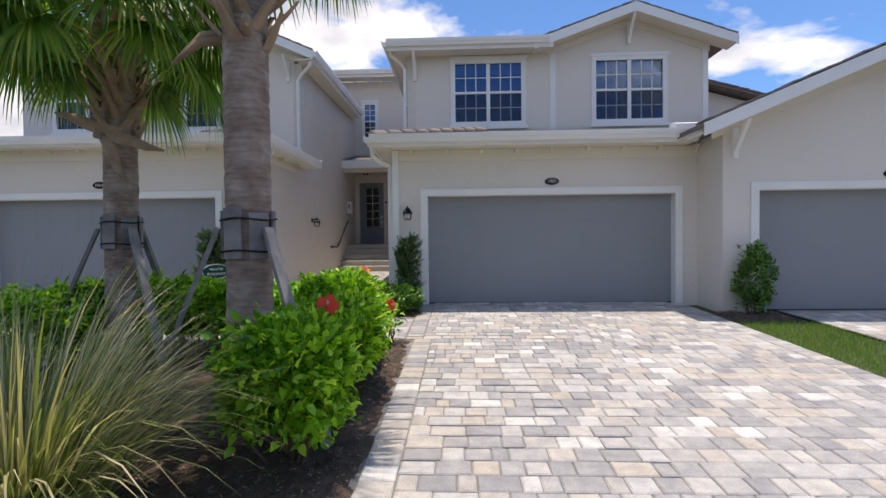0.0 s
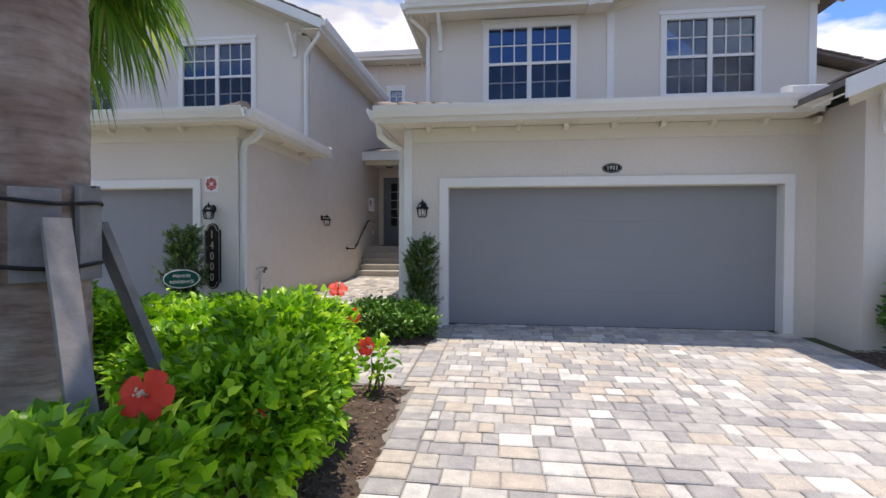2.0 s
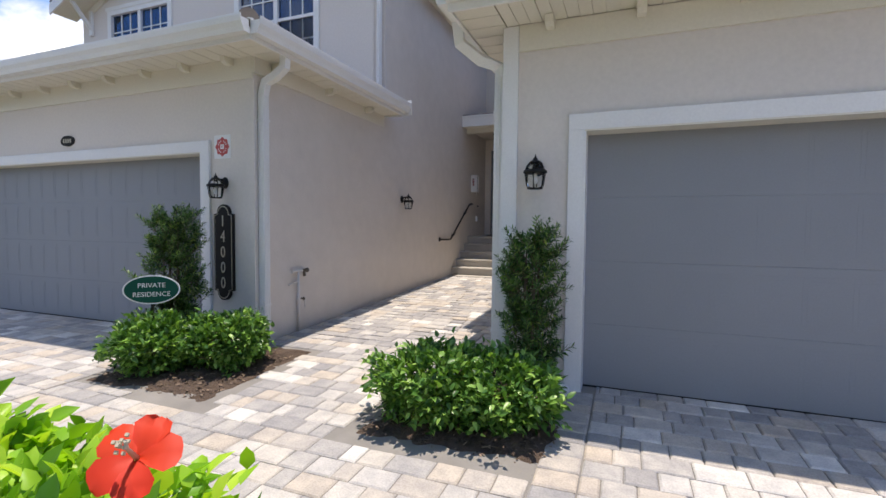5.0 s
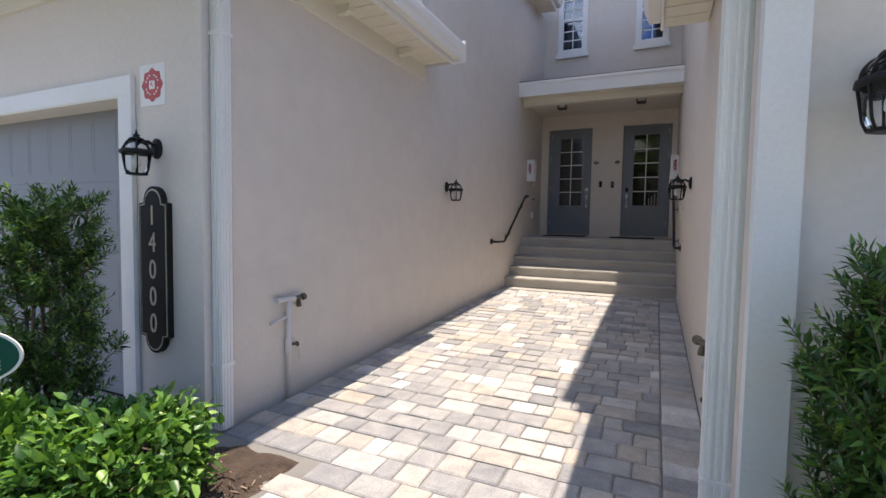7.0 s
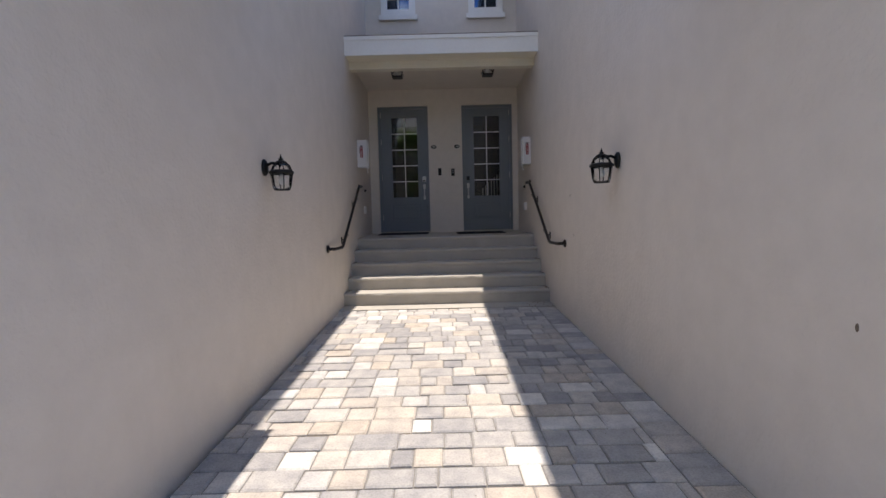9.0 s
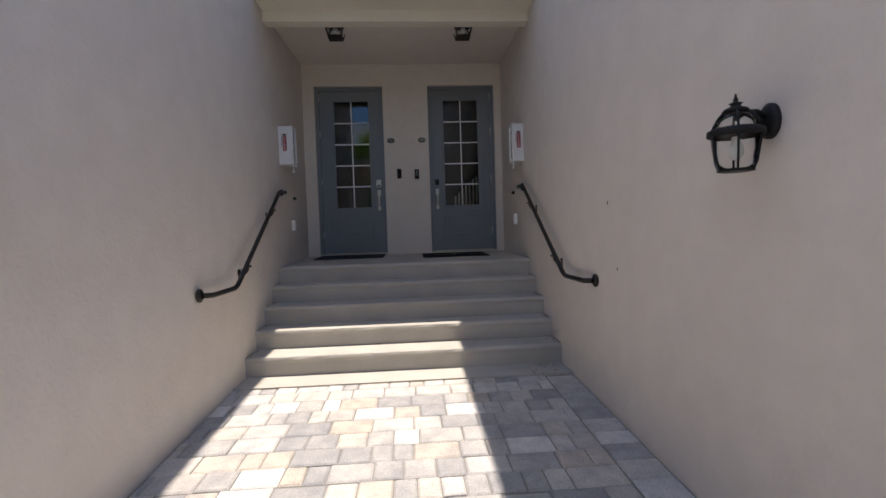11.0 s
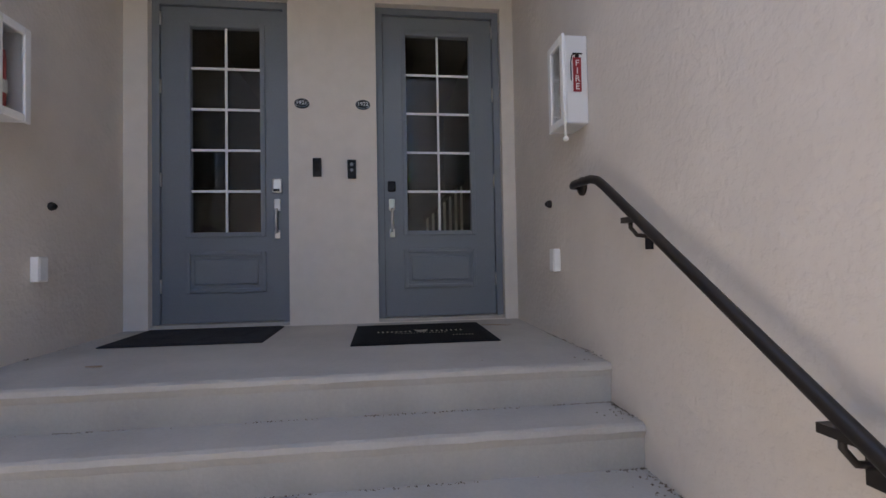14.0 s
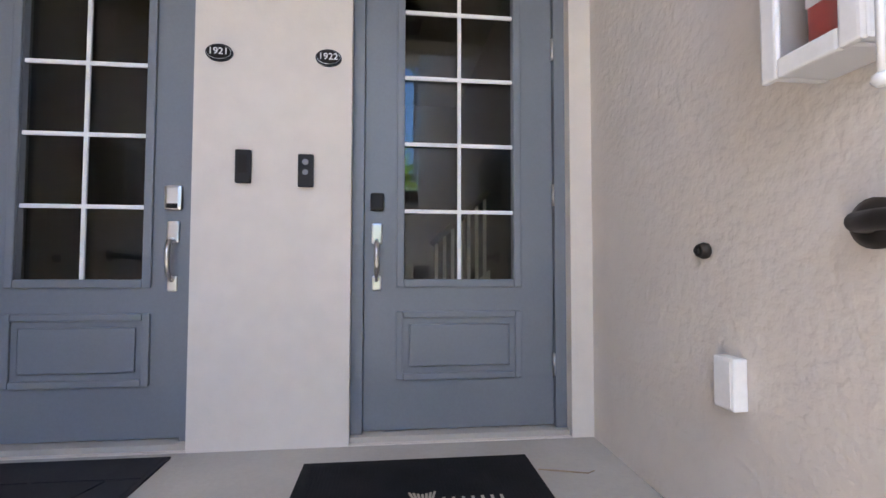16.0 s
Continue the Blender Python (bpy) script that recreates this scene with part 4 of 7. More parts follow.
# ---- stairs ----
stairs = thing("stairs", "five worn beige concrete steps up to the landing", "stairs", kind="structure")
NOSE = [(15.29, 0.86), (15.58, 1.037), (15.86, 1.215), (16.135, 1.395), (16.406, LANDING)]
for k, (y, z) in enumerate(NOSE):
    y1 = Y_BACK if k == 4 else NOSE[k + 1][0] + 0.05
    z0 = 0.3 if k == 0 else NOSE[k - 1][1] - 0.05
    bm = bmesh.new()
    nx = 56
    prof = [(y + 0.018, z0), (y + 0.012, z - 0.06), (y, z - 0.028), (y + 0.006, z - 0.008), (y + 0.022, z), (y1, z + (0.022 if k == 4 else 0.0)), (y1, z0)]
    rings = []
    for i in range(nx + 1):
        x = XL + 0.002 + (XR - XL - 0.004) * i / nx
        ring = []
        for j, (py, pz) in enumerate(prof):
            w = 0.006 if j in (1, 2, 3, 4) else 0.0
            ring.append(bm.verts.new((x, py + w * noise.noise((x * 7, k * 3.1, j)), pz + w * 0.7 * noise.noise((x * 9, k * 5.7, j + 9)))))
        rings.append(ring)
    for a, b in zip(rings, rings[1:]):
        for j in range(len(prof)):
            bm.faces.new((a[j], a[(j + 1) % len(prof)], b[(j + 1) % len(prof)], b[j]))
    bm.faces.new(rings[0])
    bm.faces.new(rings[-1][::-1])
    bmesh.ops.recalc_face_normals(bm, faces=bm.faces[:])
    part("landing" if k == 4 else "step", bm, CONCRETE, stairs)
part("apron", box(XL + 0.002, XR - 0.002, 15.0, 15.31, 0.4, ground_z(15.1) + 0.006), CONCRETE, stairs)


# ---- entry doors ----
def entry_door(name, x0, x1, handle_left, label, bolt):
    """A glazed entry door with two by five lights, a lower panel, lever set and hinges, in its frame."""
    ob = thing(name, label, "door", kind="structure")
    y = Y_BACK + 0.085
    fr = bmesh.new()
    j = 0.05
    for a, b, c, d in ((x0, x0 + j, SILL, DOOR_TOP), (x1 - j, x1, SILL, DOOR_TOP), (x0 + j, x1 - j, DOOR_TOP - j, DOOR_TOP)):
        add_box(fr, a, b, y - 0.025, y + 0.11, c, d)
    part("door_frame", fr, DOOR, ob)
    a, b, z0, z1 = x0 + j + 0.003, x1 - j - 0.003, SILL + 0.03, DOOR_TOP - j - 0.004
    gx0, gx1, gz0, gz1 = a + 0.175, b - 0.185, 2.285, 3.80
    if not handle_left:
        gx0, gx1 = a + 0.203, b - 0.162
    leaf = part("door_leaf", pierced("y", a, b, z0, z1, y, y + 0.045, [(gx0, gx1, gz0, gz1)]), DOOR, ob)
    lip = bmesh.new()
    for p in ((gx0 - 0.035, gx0, gz0 - 0.035, gz1 + 0.035), (gx1, gx1 + 0.035, gz0 - 0.035, gz1 + 0.035), (gx0, gx1, gz1, gz1 + 0.035), (gx0, gx1, gz0 - 0.035, gz0)):
        add_box(lip, p[0], p[1], y - 0.017, y - 0.0005, p[2], p[3], 0.006)
    part("glass_bead", lip, DOOR, leaf)
    glass = box(gx0 - gx1, gx1 - gx0, -0.003, 0.003, gz0, gz1)
    glass.transform(Matrix.Diagonal((0.5, 1.0, 1.0, 1.0)))
    glass.transform(Matrix.Translation(((gx0 + gx1) / 2, y + 0.031, 0)) @ pose(0, 0, 0, 0, 0, 1.7 if handle_left else -0.3))
    pane = part("pane", glass, DOOR_GLASS, leaf)
    pane.visible_shadow = False
    xm = (gx0 + gx1) / 2
    part("glazing_bar", box(xm - 0.008, xm + 0.008, y + 0.006, y + 0.0165, gz0, gz1), WHITE, leaf)
    for r in range(1, 5):
        zc = gz0 + (gz1 - gz0) * r / 5
        part("glazing_bar", box(gx0, gx1, y + 0.0065, y + 0.0162, zc - 0.0085, zc + 0.0085), WHITE, leaf)
    pz0, pz1 = 1.845, 2.145
    pan = bmesh.new()
    for p in ((gx0 - 0.035, gx0 - 0.005, pz0, pz1), (gx1 + 0.005, gx1 + 0.035, pz0, pz1), (gx0 - 0.005, gx1 + 0.005, pz1 - 0.03, pz1), (gx0 - 0.005, gx1 + 0.005, pz0, pz0 + 0.03)):
        add_box(pan, p[0], p[1], y - 0.016, y - 0.0005, p[2], p[3], 0.006)
    add_box(pan, gx0 + 0.022, gx1 - 0.022, y - 0.010, y - 0.0005, pz0 + 0.057, pz1 - 0.057, 0.008)
    part("lower_panel", pan, DOOR, leaf)
    hx = a + 0.055 if handle_left else b - 0.045
    # handle set: thumb plate, bowed grip, foot
    part("thumb_plate", box(hx - 0.024, hx + 0.024, y - 0.016, y - 0.0005, 2.44, 2.53, 0.008), NICKEL, leaf, "satin nickel plate")
    grip = tube([(hx, y - 0.008, 2.455), (hx, y - 0.045, 2.445), (hx, y - 0.062, 2.40), (hx, y - 0.058, 2.345), (hx, y - 0.04, 2.295), (hx, y - 0.012, 2.28)], [0.009, 0.011, 0.011, 0.010, 0.009, 0.008], 10)
    part("grip", grip, NICKEL, leaf, "satin nickel bowed grip")
    part("grip_foot", box(hx - 0.02, hx + 0.02, y - 0.014, y - 0.0005, 2.235, 2.30, 0.007), NICKEL, leaf)
    if bolt == "keypad":
        part("deadbolt", box(hx - 0.03, hx + 0.03, y - 0.024, y - 0.0005, 2.585, 2.665, 0.012), BLACK, leaf, "black smart deadbolt")
    else:
        part("deadbolt", box(hx - 0.036, hx + 0.036, y - 0.026, y - 0.0008, 2.575, 2.68, 0.014), NICKEL, leaf, "satin nickel deadbolt cover")
        part("deadbolt_lip", box(hx - 0.022, hx + 0.022, y - 0.031, y - 0.0262, 2.582, 2.602, 0.002), BLACK, leaf)
    hingex = x1 - j - 0.002 if handle_left else x0 + j + 0.002
    for hz in (1.85, 2.62, 3.3, 3.8):
        part("hinge", tube([(hingex, y - 0.012, hz), (hingex, y - 0.012, hz + 0.1)], 0.008, 8), NICKEL, ob, "satin nickel hinge")
    part("threshold", box(x0, x1, y - 0.06, y + 0.12, SILL - 0.012, SILL + 0.024, 0.004), CONCRETE, ob)
    # dim hall behind the glass: its shade comes from the near-black lining colour
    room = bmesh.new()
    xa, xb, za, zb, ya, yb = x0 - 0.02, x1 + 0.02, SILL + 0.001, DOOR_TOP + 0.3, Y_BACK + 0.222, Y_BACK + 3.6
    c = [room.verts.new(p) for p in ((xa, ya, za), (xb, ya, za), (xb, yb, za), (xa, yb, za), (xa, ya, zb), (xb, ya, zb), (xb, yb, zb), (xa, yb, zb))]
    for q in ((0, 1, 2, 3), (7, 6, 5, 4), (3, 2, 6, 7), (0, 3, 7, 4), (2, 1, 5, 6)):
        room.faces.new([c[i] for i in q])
    part("hall_lining", room, ROOM_SHADE, ob)
    return ob


entry_door("door_1", *DOOR_L, False, "closed blue-grey entry door with ten glass lights", "plain")
entry_door("door_2", *DOOR_R, True, "closed blue-grey entry door with ten glass lights and black smart lock", "keypad")


# ---- lanterns ----
def lantern(m, label):
    """A black coach lantern on its wall plate. Origin on the wall, facing +y out; z up, the cage hangs at y 0.14."""
    ob = thing("wall_lantern", label, "lantern", m, "coach lanterns")
    part("wall_plate", spin([(0.058, 0.0), (0.058, 0.014), (0.045, 0.024), (0.02, 0.030)], 24, Matrix.Translation((0, 0, 0.02)) @ Matrix.Diagonal((0.85, 1.0, 1.15, 1.0)) @ pose(0, 0, 0, -90)), BLACK, ob)
    part("arm", tube([(0, 0.012, 0.03), (0, 0.06, 0.055), (0, 0.115, 0.05), (0, 0.14, 0.03)], 0.012, 8), BLACK, ob)
    c = Matrix.Translation((0, 0.14, 0))
    part("cap", spin([(0.040, 0.052), (0.047, 0.056), (0.040, 0.066), (0.020, 0.074), (0.016, 0.082), (0.024, 0.086), (0.010, 0.092)], 16, c), BLACK, ob)
    part("finial", spin([(0.006, 0.090), (0.010, 0.099), (0.005, 0.108), (0.003, 0.122)], 10, c), BLACK, ob)
    part("collar", spin([(0.088, -0.036), (0.098, -0.030), (0.096, -0.012), (0.080, -0.004)], 16, c), BLACK, ob)
    part("crown_glass", spin([(0.082, -0.006), (0.066, 0.030), (0.042, 0.054)], 16, c), LAMP_GLASS, ob, "clear crown glass")
    glass = part("glass", spin([(0.058, -0.158), (0.07, -0.13), (0.085, -0.032)], 16, c), LAMP_GLASS, ob, "clear bevelled glass")
    glass.visible_shadow = False
    for k in range(6):
        a = math.pi / 6 + k * math.pi / 3
        u = Vector((math.cos(a), math.sin(a), 0))
        part("rib", tube([Vector((0, 0.14, -0.028)) + 0.089 * u, Vector((0, 0.14, -0.13)) + 0.073 * u, Vector((0, 0.14, -0.16)) + 0.06 * u], 0.0045, 6), BLACK, ob)
        part("crown_rib", tube([Vector((0, 0.14, -0.008)) + 0.084 * u, Vector((0, 0.14, 0.031)) + 0.068 * u, Vector((0, 0.14, 0.055)) + 0.043 * u], 0.0042, 6), BLACK, ob)
    part("base_ring", spin([(0.05, -0.166), (0.064, -0.163), (0.06, -0.155)], 16, c), BLACK, ob)
    part("bulb", spin([(0.012, -0.02), (0.014, -0.045), (0.026, -0.075), (0.026, -0.1), (0.012, -0.12)], 12, c), WHITE, ob, "frosted white bulb")
    return ob


def wall_pose(x, y, z, facing):
    """facing: degrees round z that turn +y to the way out of the wall."""
    return pose(x, y, z, 0, 0, facing)


first_lantern = lantern(wall_pose(-0.71, Y_MAIN, 2.29, 180), "black coach lantern with clear glass beside the garage")
for x, y, z, f, lab in ((-4.355, Y_WING, 2.275, 180, "black coach lantern above the address sign"), (court_left(12.66), 12.66, 2.295, -90, "black coach lantern on the court side wall"), (XR, 12.78, 2.30, 90, "black coach lantern on the court side wall")):
    tagged(copy_thing(first_lantern, wall_pose(x, y, z, f)), lab)


def ceiling_light(x, y):
    ob = thing("ceiling_light", "small dark bronze ceiling light under the canopy", "ceiling light", Matrix.Translation((x, y, 4.30)) @ Matrix.Diagonal((1.35, 1.35, 1.15, 1.0)), "canopy lights")
    part("canopy_plate", spin([(0.075, 0.0), (0.075, -0.02), (0.06, -0.03)], 20), BRONZE, ob)
    cage = bmesh.new()
    for k in range(4):
        a = math.pi / 4 + k * math.pi / 2
        add_tube(cage, [(0.07 * math.cos(a), 0.07 * math.sin(a), -0.028), (0.095 * math.cos(a), 0.095 * math.sin(a), -0.06), (0.075 * math.cos(a), 0.075 * math.sin(a), -0.12)], 0.007, 6)
    add_box(cage, -0.06, 0.06, -0.06, 0.06, -0.13, -0.118)
    part("cage", cage, BRONZE, ob)
    part("glass", spin([(0.07, -0.032), (0.085, -0.06), (0.066, -0.116)], 12), LAMP_GLASS, ob)
    part("bulb", spin([(0.02, -0.035), (0.03, -0.07), (0.012, -0.1)], 10), WHITE, ob)
    return ob


for x in (-3.13, -1.67):
    ceiling_light(x, 16.62)


# ---- house numbers and signs ----
FACE = pose(0, 0, 0, 90)        # turns a flat piece's z to face -y


def number_plaque(x, y, z, text, w, h, label):
    ob = thing("number_plaque", label, "house number", Matrix.Translation((x, y, z)), "house numbers")
    part("rim", oval(w, h, 0.012, FACE), BLACK, ob)
    part("silver_line", oval(w * 0.90, h * 0.82, 0.0035, Matrix.Translation((0, -0.0122, 0)) @ FACE), NICKEL, ob)
    part("plate", oval(w * 0.875, h * 0.77, 0.0035, Matrix.Translation((0, -0.0158, 0)) @ FACE), SIGN_BLACK, ob)
    part("digits", letters(text, h * 0.55, Matrix.Translation((0, -0.021, 0)) @ FACE @ Matrix.Diagonal((1.05, 1.0, 1.0, 1.0)), 0.003), WHITE, ob, "raised white digits %s" % text)
    return ob


number_plaque(2.145, Y_MAIN, 2.862, "1922", 0.29, 0.145, "black oval plaque with white number 1922")
bars = thing("number_plaque", "black oval plaque with a pale number on the garage front", "house number", Matrix.Translation((-7.18, Y_WING, 2.94)), "house numbers")
part("plate", oval(0.29, 0.145, 0.014, FACE), SIGN_BLACK, bars)
for k in range(4):
    part("digit_bar", box(-0.085 + k * 0.047, -0.058 + k * 0.047, -0.018, -0.0142, -0.026, 0.026), SIGN_GOLD, bars)
bars2 = copy_thing(bars, Matrix.Translation((7.85, Y_RIGHT, 2.80)))
number_plaque(-2.59, Y_BACK, 3.222, "1921", 0.108, 0.071, "small black oval plaque with number 1921")
number_plaque(-2.148, Y_BACK, 3.222, "1922", 0.108, 0.071, "small black oval plaque with number 1922")

addr = thing("address_sign", "tall black carved address board reading 14000", "sign", Matrix.Translation((-4.362, Y_WING, 1.488)))


def shaped_board(w, h, r):
    """A tall board with rounded ends set in by a shoulder."""
    pts, n = [], 12
    hh = h / 2 - r
    pts += [(w / 2, -hh), (w / 2, hh), (w / 2 - 0.02, hh + 0.005)]
    pts += [((w / 2 - 0.045) * math.cos(a), hh + 0.008 + r * 0.92 * math.sin(a)) for a in (math.pi * k / n for k in range(n + 1))]
    pts += [(-w / 2 + 0.02, hh + 0.005), (-w / 2, hh), (-w / 2, -hh), (-w / 2 + 0.02, -hh - 0.005)]
    pts += [(-(w / 2 - 0.045) * math.cos(a), -hh - 0.008 - r * 0.92 * math.sin(a)) for a in (math.pi * k / n for k in range(n + 1))]
    pts += [(w / 2 - 0.02, -hh - 0.005)]
    return pts


bm = prism(shaped_board(0.285, 1.12, 0.115), "z", 0, 0.035)
bm.transform(FACE)
part("board", bm, SIGN_BLACK, addr)
bm = prism(shaped_board(0.258, 1.085, 0.108), "z", 0, 0.003)
bm.transform(Matrix.Translation((0, -0.0352, 0)) @ FACE)
part("border_line", bm, SIGN_GOLD, addr, "bronze border line")
bm = prism(shaped_board(0.242, 1.06, 0.102), "z", 0, 0.003)
bm.transform(Matrix.Translation((0, -0.0384, 0)) @ FACE)
part("field", bm, SIGN_BLACK, addr)
for k, c in enumerate("14000"):
    part("digit", letters(c, 0.185, Matrix.Translation((0, -0.0435, 0.36 - 0.18 * k)) @ FACE @ Matrix.Diagonal((0.8, 1.0, 1.0, 1.0)), 0.004), SIGN_GOLD, addr, "bronze digit %s" % c)

red_sign = thing("fire_sign", "square white sign with a red fire cross emblem", "sign", Matrix.Translation((-4.392, Y_WING, 2.715)))
part("panel", box(-0.124, 0.124, -0.004, -0.0005, -0.135, 0.135), WHITE, red_sign)
cross = []
for k in range(32):
    a = 2 * math.pi * k / 32
    r = 0.088 + 0.018 * math.cos(4 * (a + math.pi / 4)) ** 2
    cross.append((r * math.cos(a), 1.06 * r * math.sin(a)))
bm = prism(cross, "z", 0, 0.002)
bm.transform(Matrix.Translation((0, -0.0045, 0)) @ FACE)
part("emblem", bm, RED, red_sign, "red cross-shaped emblem")
part("centre_square", box(-0.027, 0.027, -0.0085, -0.0068, -0.027, 0.027), WHITE, red_sign, "small white centre square")
part("letter", letters("R", 0.042, Matrix.Translation((0, -0.0098, 0)) @ FACE, 0.001), RED, red_sign, "red letter R")
for a in range(16):
    u = 2 * math.pi * a / 16
    if a % 4:
        bm = box(-0.0065, 0.0065, -0.0018, 0, -0.005, 0.005)
        bm.transform(Matrix.Translation((0.062 * math.cos(u), -0.0067, 0.066 * math.sin(u))) @ pose(0, 0, 0, 0, 90 - math.degrees(u), 0))
        part("writing_bar", bm, WHITE, red_sign)

yard = thing("yard_sign", "oval dark green yard sign reading private residence", "sign", pose(-4.17, 7.96, 1.19, 0, 0, 42))
part("rim", oval(0.475, 0.275, 0.012, FACE, 48), WHITE, yard, "white rim")
part("plate", oval(0.45, 0.252, 0.003, Matrix.Translation((0, -0.0122, 0)) @ FACE, 48), SIGN_GREEN, yard)
part("writing", letters("PRIVATE", 0.062, Matrix.Translation((0, -0.0165, 0.04)) @ FACE, 0.002), WHITE, yard, "white words private")
part("writing", letters("RESIDENCE", 0.062, Matrix.Translation((0, -0.0165, -0.045)) @ FACE, 0.002), WHITE, yard, "white words residence")
part("stake", box(-0.012, 0.012, 0.001, 0.02, ground_z(7.96) - 1.19, 0.10), BRONZE, yard, "dark metal stake")


# ---- handrails ----
def handrail(x_wall, side, label):
    """A bent pipe on brackets; side +1 stands off towards +x."""
    ob = thing("handrail", label, "handrail", group="court handrails")
    o = x_wall + side * 0.075
    r = 0.0195
    raw = [(x_wall + side * 0.02, 14.47, 1.535), (o - side * 0.015, 14.475, 1.535), (o, 14.53, 1.53), (o, 14.93, 1.525), (o, 15.0, 1.542), (o, 15.06, 1.578), (o, 16.29, 2.360), (o, 16.35, 2.394), (o, 16.42, 2.412),
           (o, 16.60, 2.418), (o - side * 0.012, 16.65, 2.418), (x_wall + side * 0.02, 16.665, 2.418)]
    part("pipe", tube(raw, r, 14), BRONZE, ob)
    for y, z in ((14.47, 1.535), (16.665, 2.418)):
        part("flange", spin([(0.048, 0.0), (0.048, 0.012), (0.034, 0.022), (0.024, 0.026)], 20, Matrix.Translation((x_wall + side * 0.001, y, z)) @ pose(0, 0, 0, 0, 90 * side, 0)), BRONZE, ob)
    for y, z in ((15.26, 1.70), (16.08, 2.220)):
        bm = tube([(o, y, z), (o, y, z - 0.055), (o - side * 0.02, y - 0.01, z - 0.085), (x_wall + side * 0.005, y - 0.012, z - 0.09)], 0.0085, 8)
        add_box(bm, x_wall + side * 0.002 if side > 0 else x_wall - 0.010, x_wall + 0.010 if side > 0 else x_wall - 0.002, y - 0.032, y + 0.012, z - 0.14, z - 0.05)
        add_box(bm, o - 0.016, o + 0.016, y - 0.045, y + 0.045, z - 0.036, z - 0.014)
        part("bracket", bm, BRONZE, ob)
    return ob


handrail(XR, -1, "dark bronze pipe handrail on the stair wall")
handrail(court_left(15.5), 1, "dark bronze pipe handrail on the stair wall")


# ---- extinguisher boxes ----
def fire_box(x_wall, side, y0, z0, d, label):
    ob = thing("extinguisher_box", label, "extinguisher box", group="extinguisher boxes")
    y1, z1 = y0 + 0.195, z0 + 0.44
    a, b = (x_wall + 0.002, x_wall + d) if side > 0 else (x_wall - d, x_wall - 0.002)
    # a shell open to the court, with a rounded rim
    shell = bmesh.new()
    t = 0.022
    for p in ((a, b, y0, y0 + t, z0, z1), (a, b, y1 - t, y1, z0, z1), (a, b, y0 + t, y1 - t, z0, z0 + t), (a, b, y0 + t, y1 - t, z1 - t, z1)):
        add_box(shell, *p, 0.010)
    back = (a, a + 0.008) if side > 0 else (b - 0.008, b)
    add_box(shell, *back, y0 + t, y1 - t, z0 + t, z1 - t)
    part("shell", shell, PLASTIC, ob)
    face = b if side > 0 else a
    rim = bmesh.new()
    f0, f1 = sorted((face, face + side * 0.016))
    for p in ((y0 - 0.006, y0 + 0.034, z0 - 0.006, z1 + 0.006), (y1 - 0.034, y1 + 0.006, z0 - 0.006, z1 + 0.006), (y0 + 0.034, y1 - 0.034, z1 - 0.034, z1 + 0.006), (y0 + 0.034, y1 - 0.034, z0 - 0.006, z0 + 0.034)):
        add_box(rim, f0, f1, *p[:2], *p[2:], 0.006)
    part("door_rim", rim, WHITE, ob)
    w0, w1 = sorted((face + side * 0.004, face + side * 0.007))
    pane = part("window", box(w0, w1, y0 + 0.034, y1 - 0.034, z0 + 0.034, z1 - 0.034), BOX_WINDOW, ob, "clear plastic window")
    pane.visible_shadow = False
    part("pull_rod", tube([(face + side * 0.022, y0 - 0.042, z0 + 0.12), (face + side * 0.022, y0 - 0.042, z0 - 0.08)], 0.006, 8), WHITE, ob)
    part("knob", spin([(0.008, -0.012), (0.015, -0.004), (0.013, 0.006), (0.006, 0.01)], 12, Matrix.Translation((face + side * 0.022, y0 - 0.042, z0 - 0.088))), WHITE, ob)
    # label on the side towards the court's mouth
    cx = (a + b) / 2
    part("label_bottle", box(cx - 0.021, cx + 0.021, y0 - 0.009, y0 - 0.0065, z0 + 0.155, z0 + 0.325, 0.0008), LABEL_RED, ob, "dark red printed bottle")
    part("label_neck", box(cx - 0.010, cx + 0.010, y0 - 0.0088, y0 - 0.0066, z0 + 0.3255, z0 + 0.34), SIGN_BLACK, ob)
    part("label_lever", box(cx - 0.022, cx + 0.028, y0 - 0.0087, y0 - 0.0067, z0 + 0.3405, z0 + 0.348), SIGN_BLACK, ob)
    part("label_hose", tube([(cx - 0.006, y0 - 0.0075, z0 + 0.344), (cx - 0.026, y0 - 0.0075, z0 + 0.335), (cx - 0.032, y0 - 0.0075, z0 + 0.30), (cx - 0.031, y0 - 0.0075, z0 + 0.21)], 0.0028, 6), SIGN_BLACK, ob)
    for k, ch in enumerate("FIRE"):
        part("label_letter", letters(ch, 0.044, Matrix.Translation((cx, y0 - 0.0105, z0 + 0.295 - k * 0.0385)) @ FACE, 0.001), WHITE, ob)
    ext = thing("fire_extinguisher", "red fire extinguisher inside a white wall box", "extinguisher", Matrix.Translation((cx, (y0 + y1) / 2, z0 + t)))
    part("cylinder", spin([(0.042, 0.0), (0.047, 0.01), (0.047, 0.25), (0.043, 0.29), (0.02, 0.31), (0.018, 0.33)], 20), RED, ext)
    part("valve", box(-0.03, 0.03, -0.02, 0.02, 0.33, 0.36, 0.005), BLACK, ext)
    part("instruction_label", box(side * 0.0477 - 0.0006, side * 0.0477 + 0.0006, -0.022, 0.022, 0.09, 0.15), WHITE, ext)
    return ob


fire_box(court_left(16.6), 1, 16.62, 2.735, 0.15, "white plastic fire extinguisher box with clear window")
fire_box(XR, -1, 16.575, 2.715, 0.12, "white plastic fire extinguisher box with clear window")

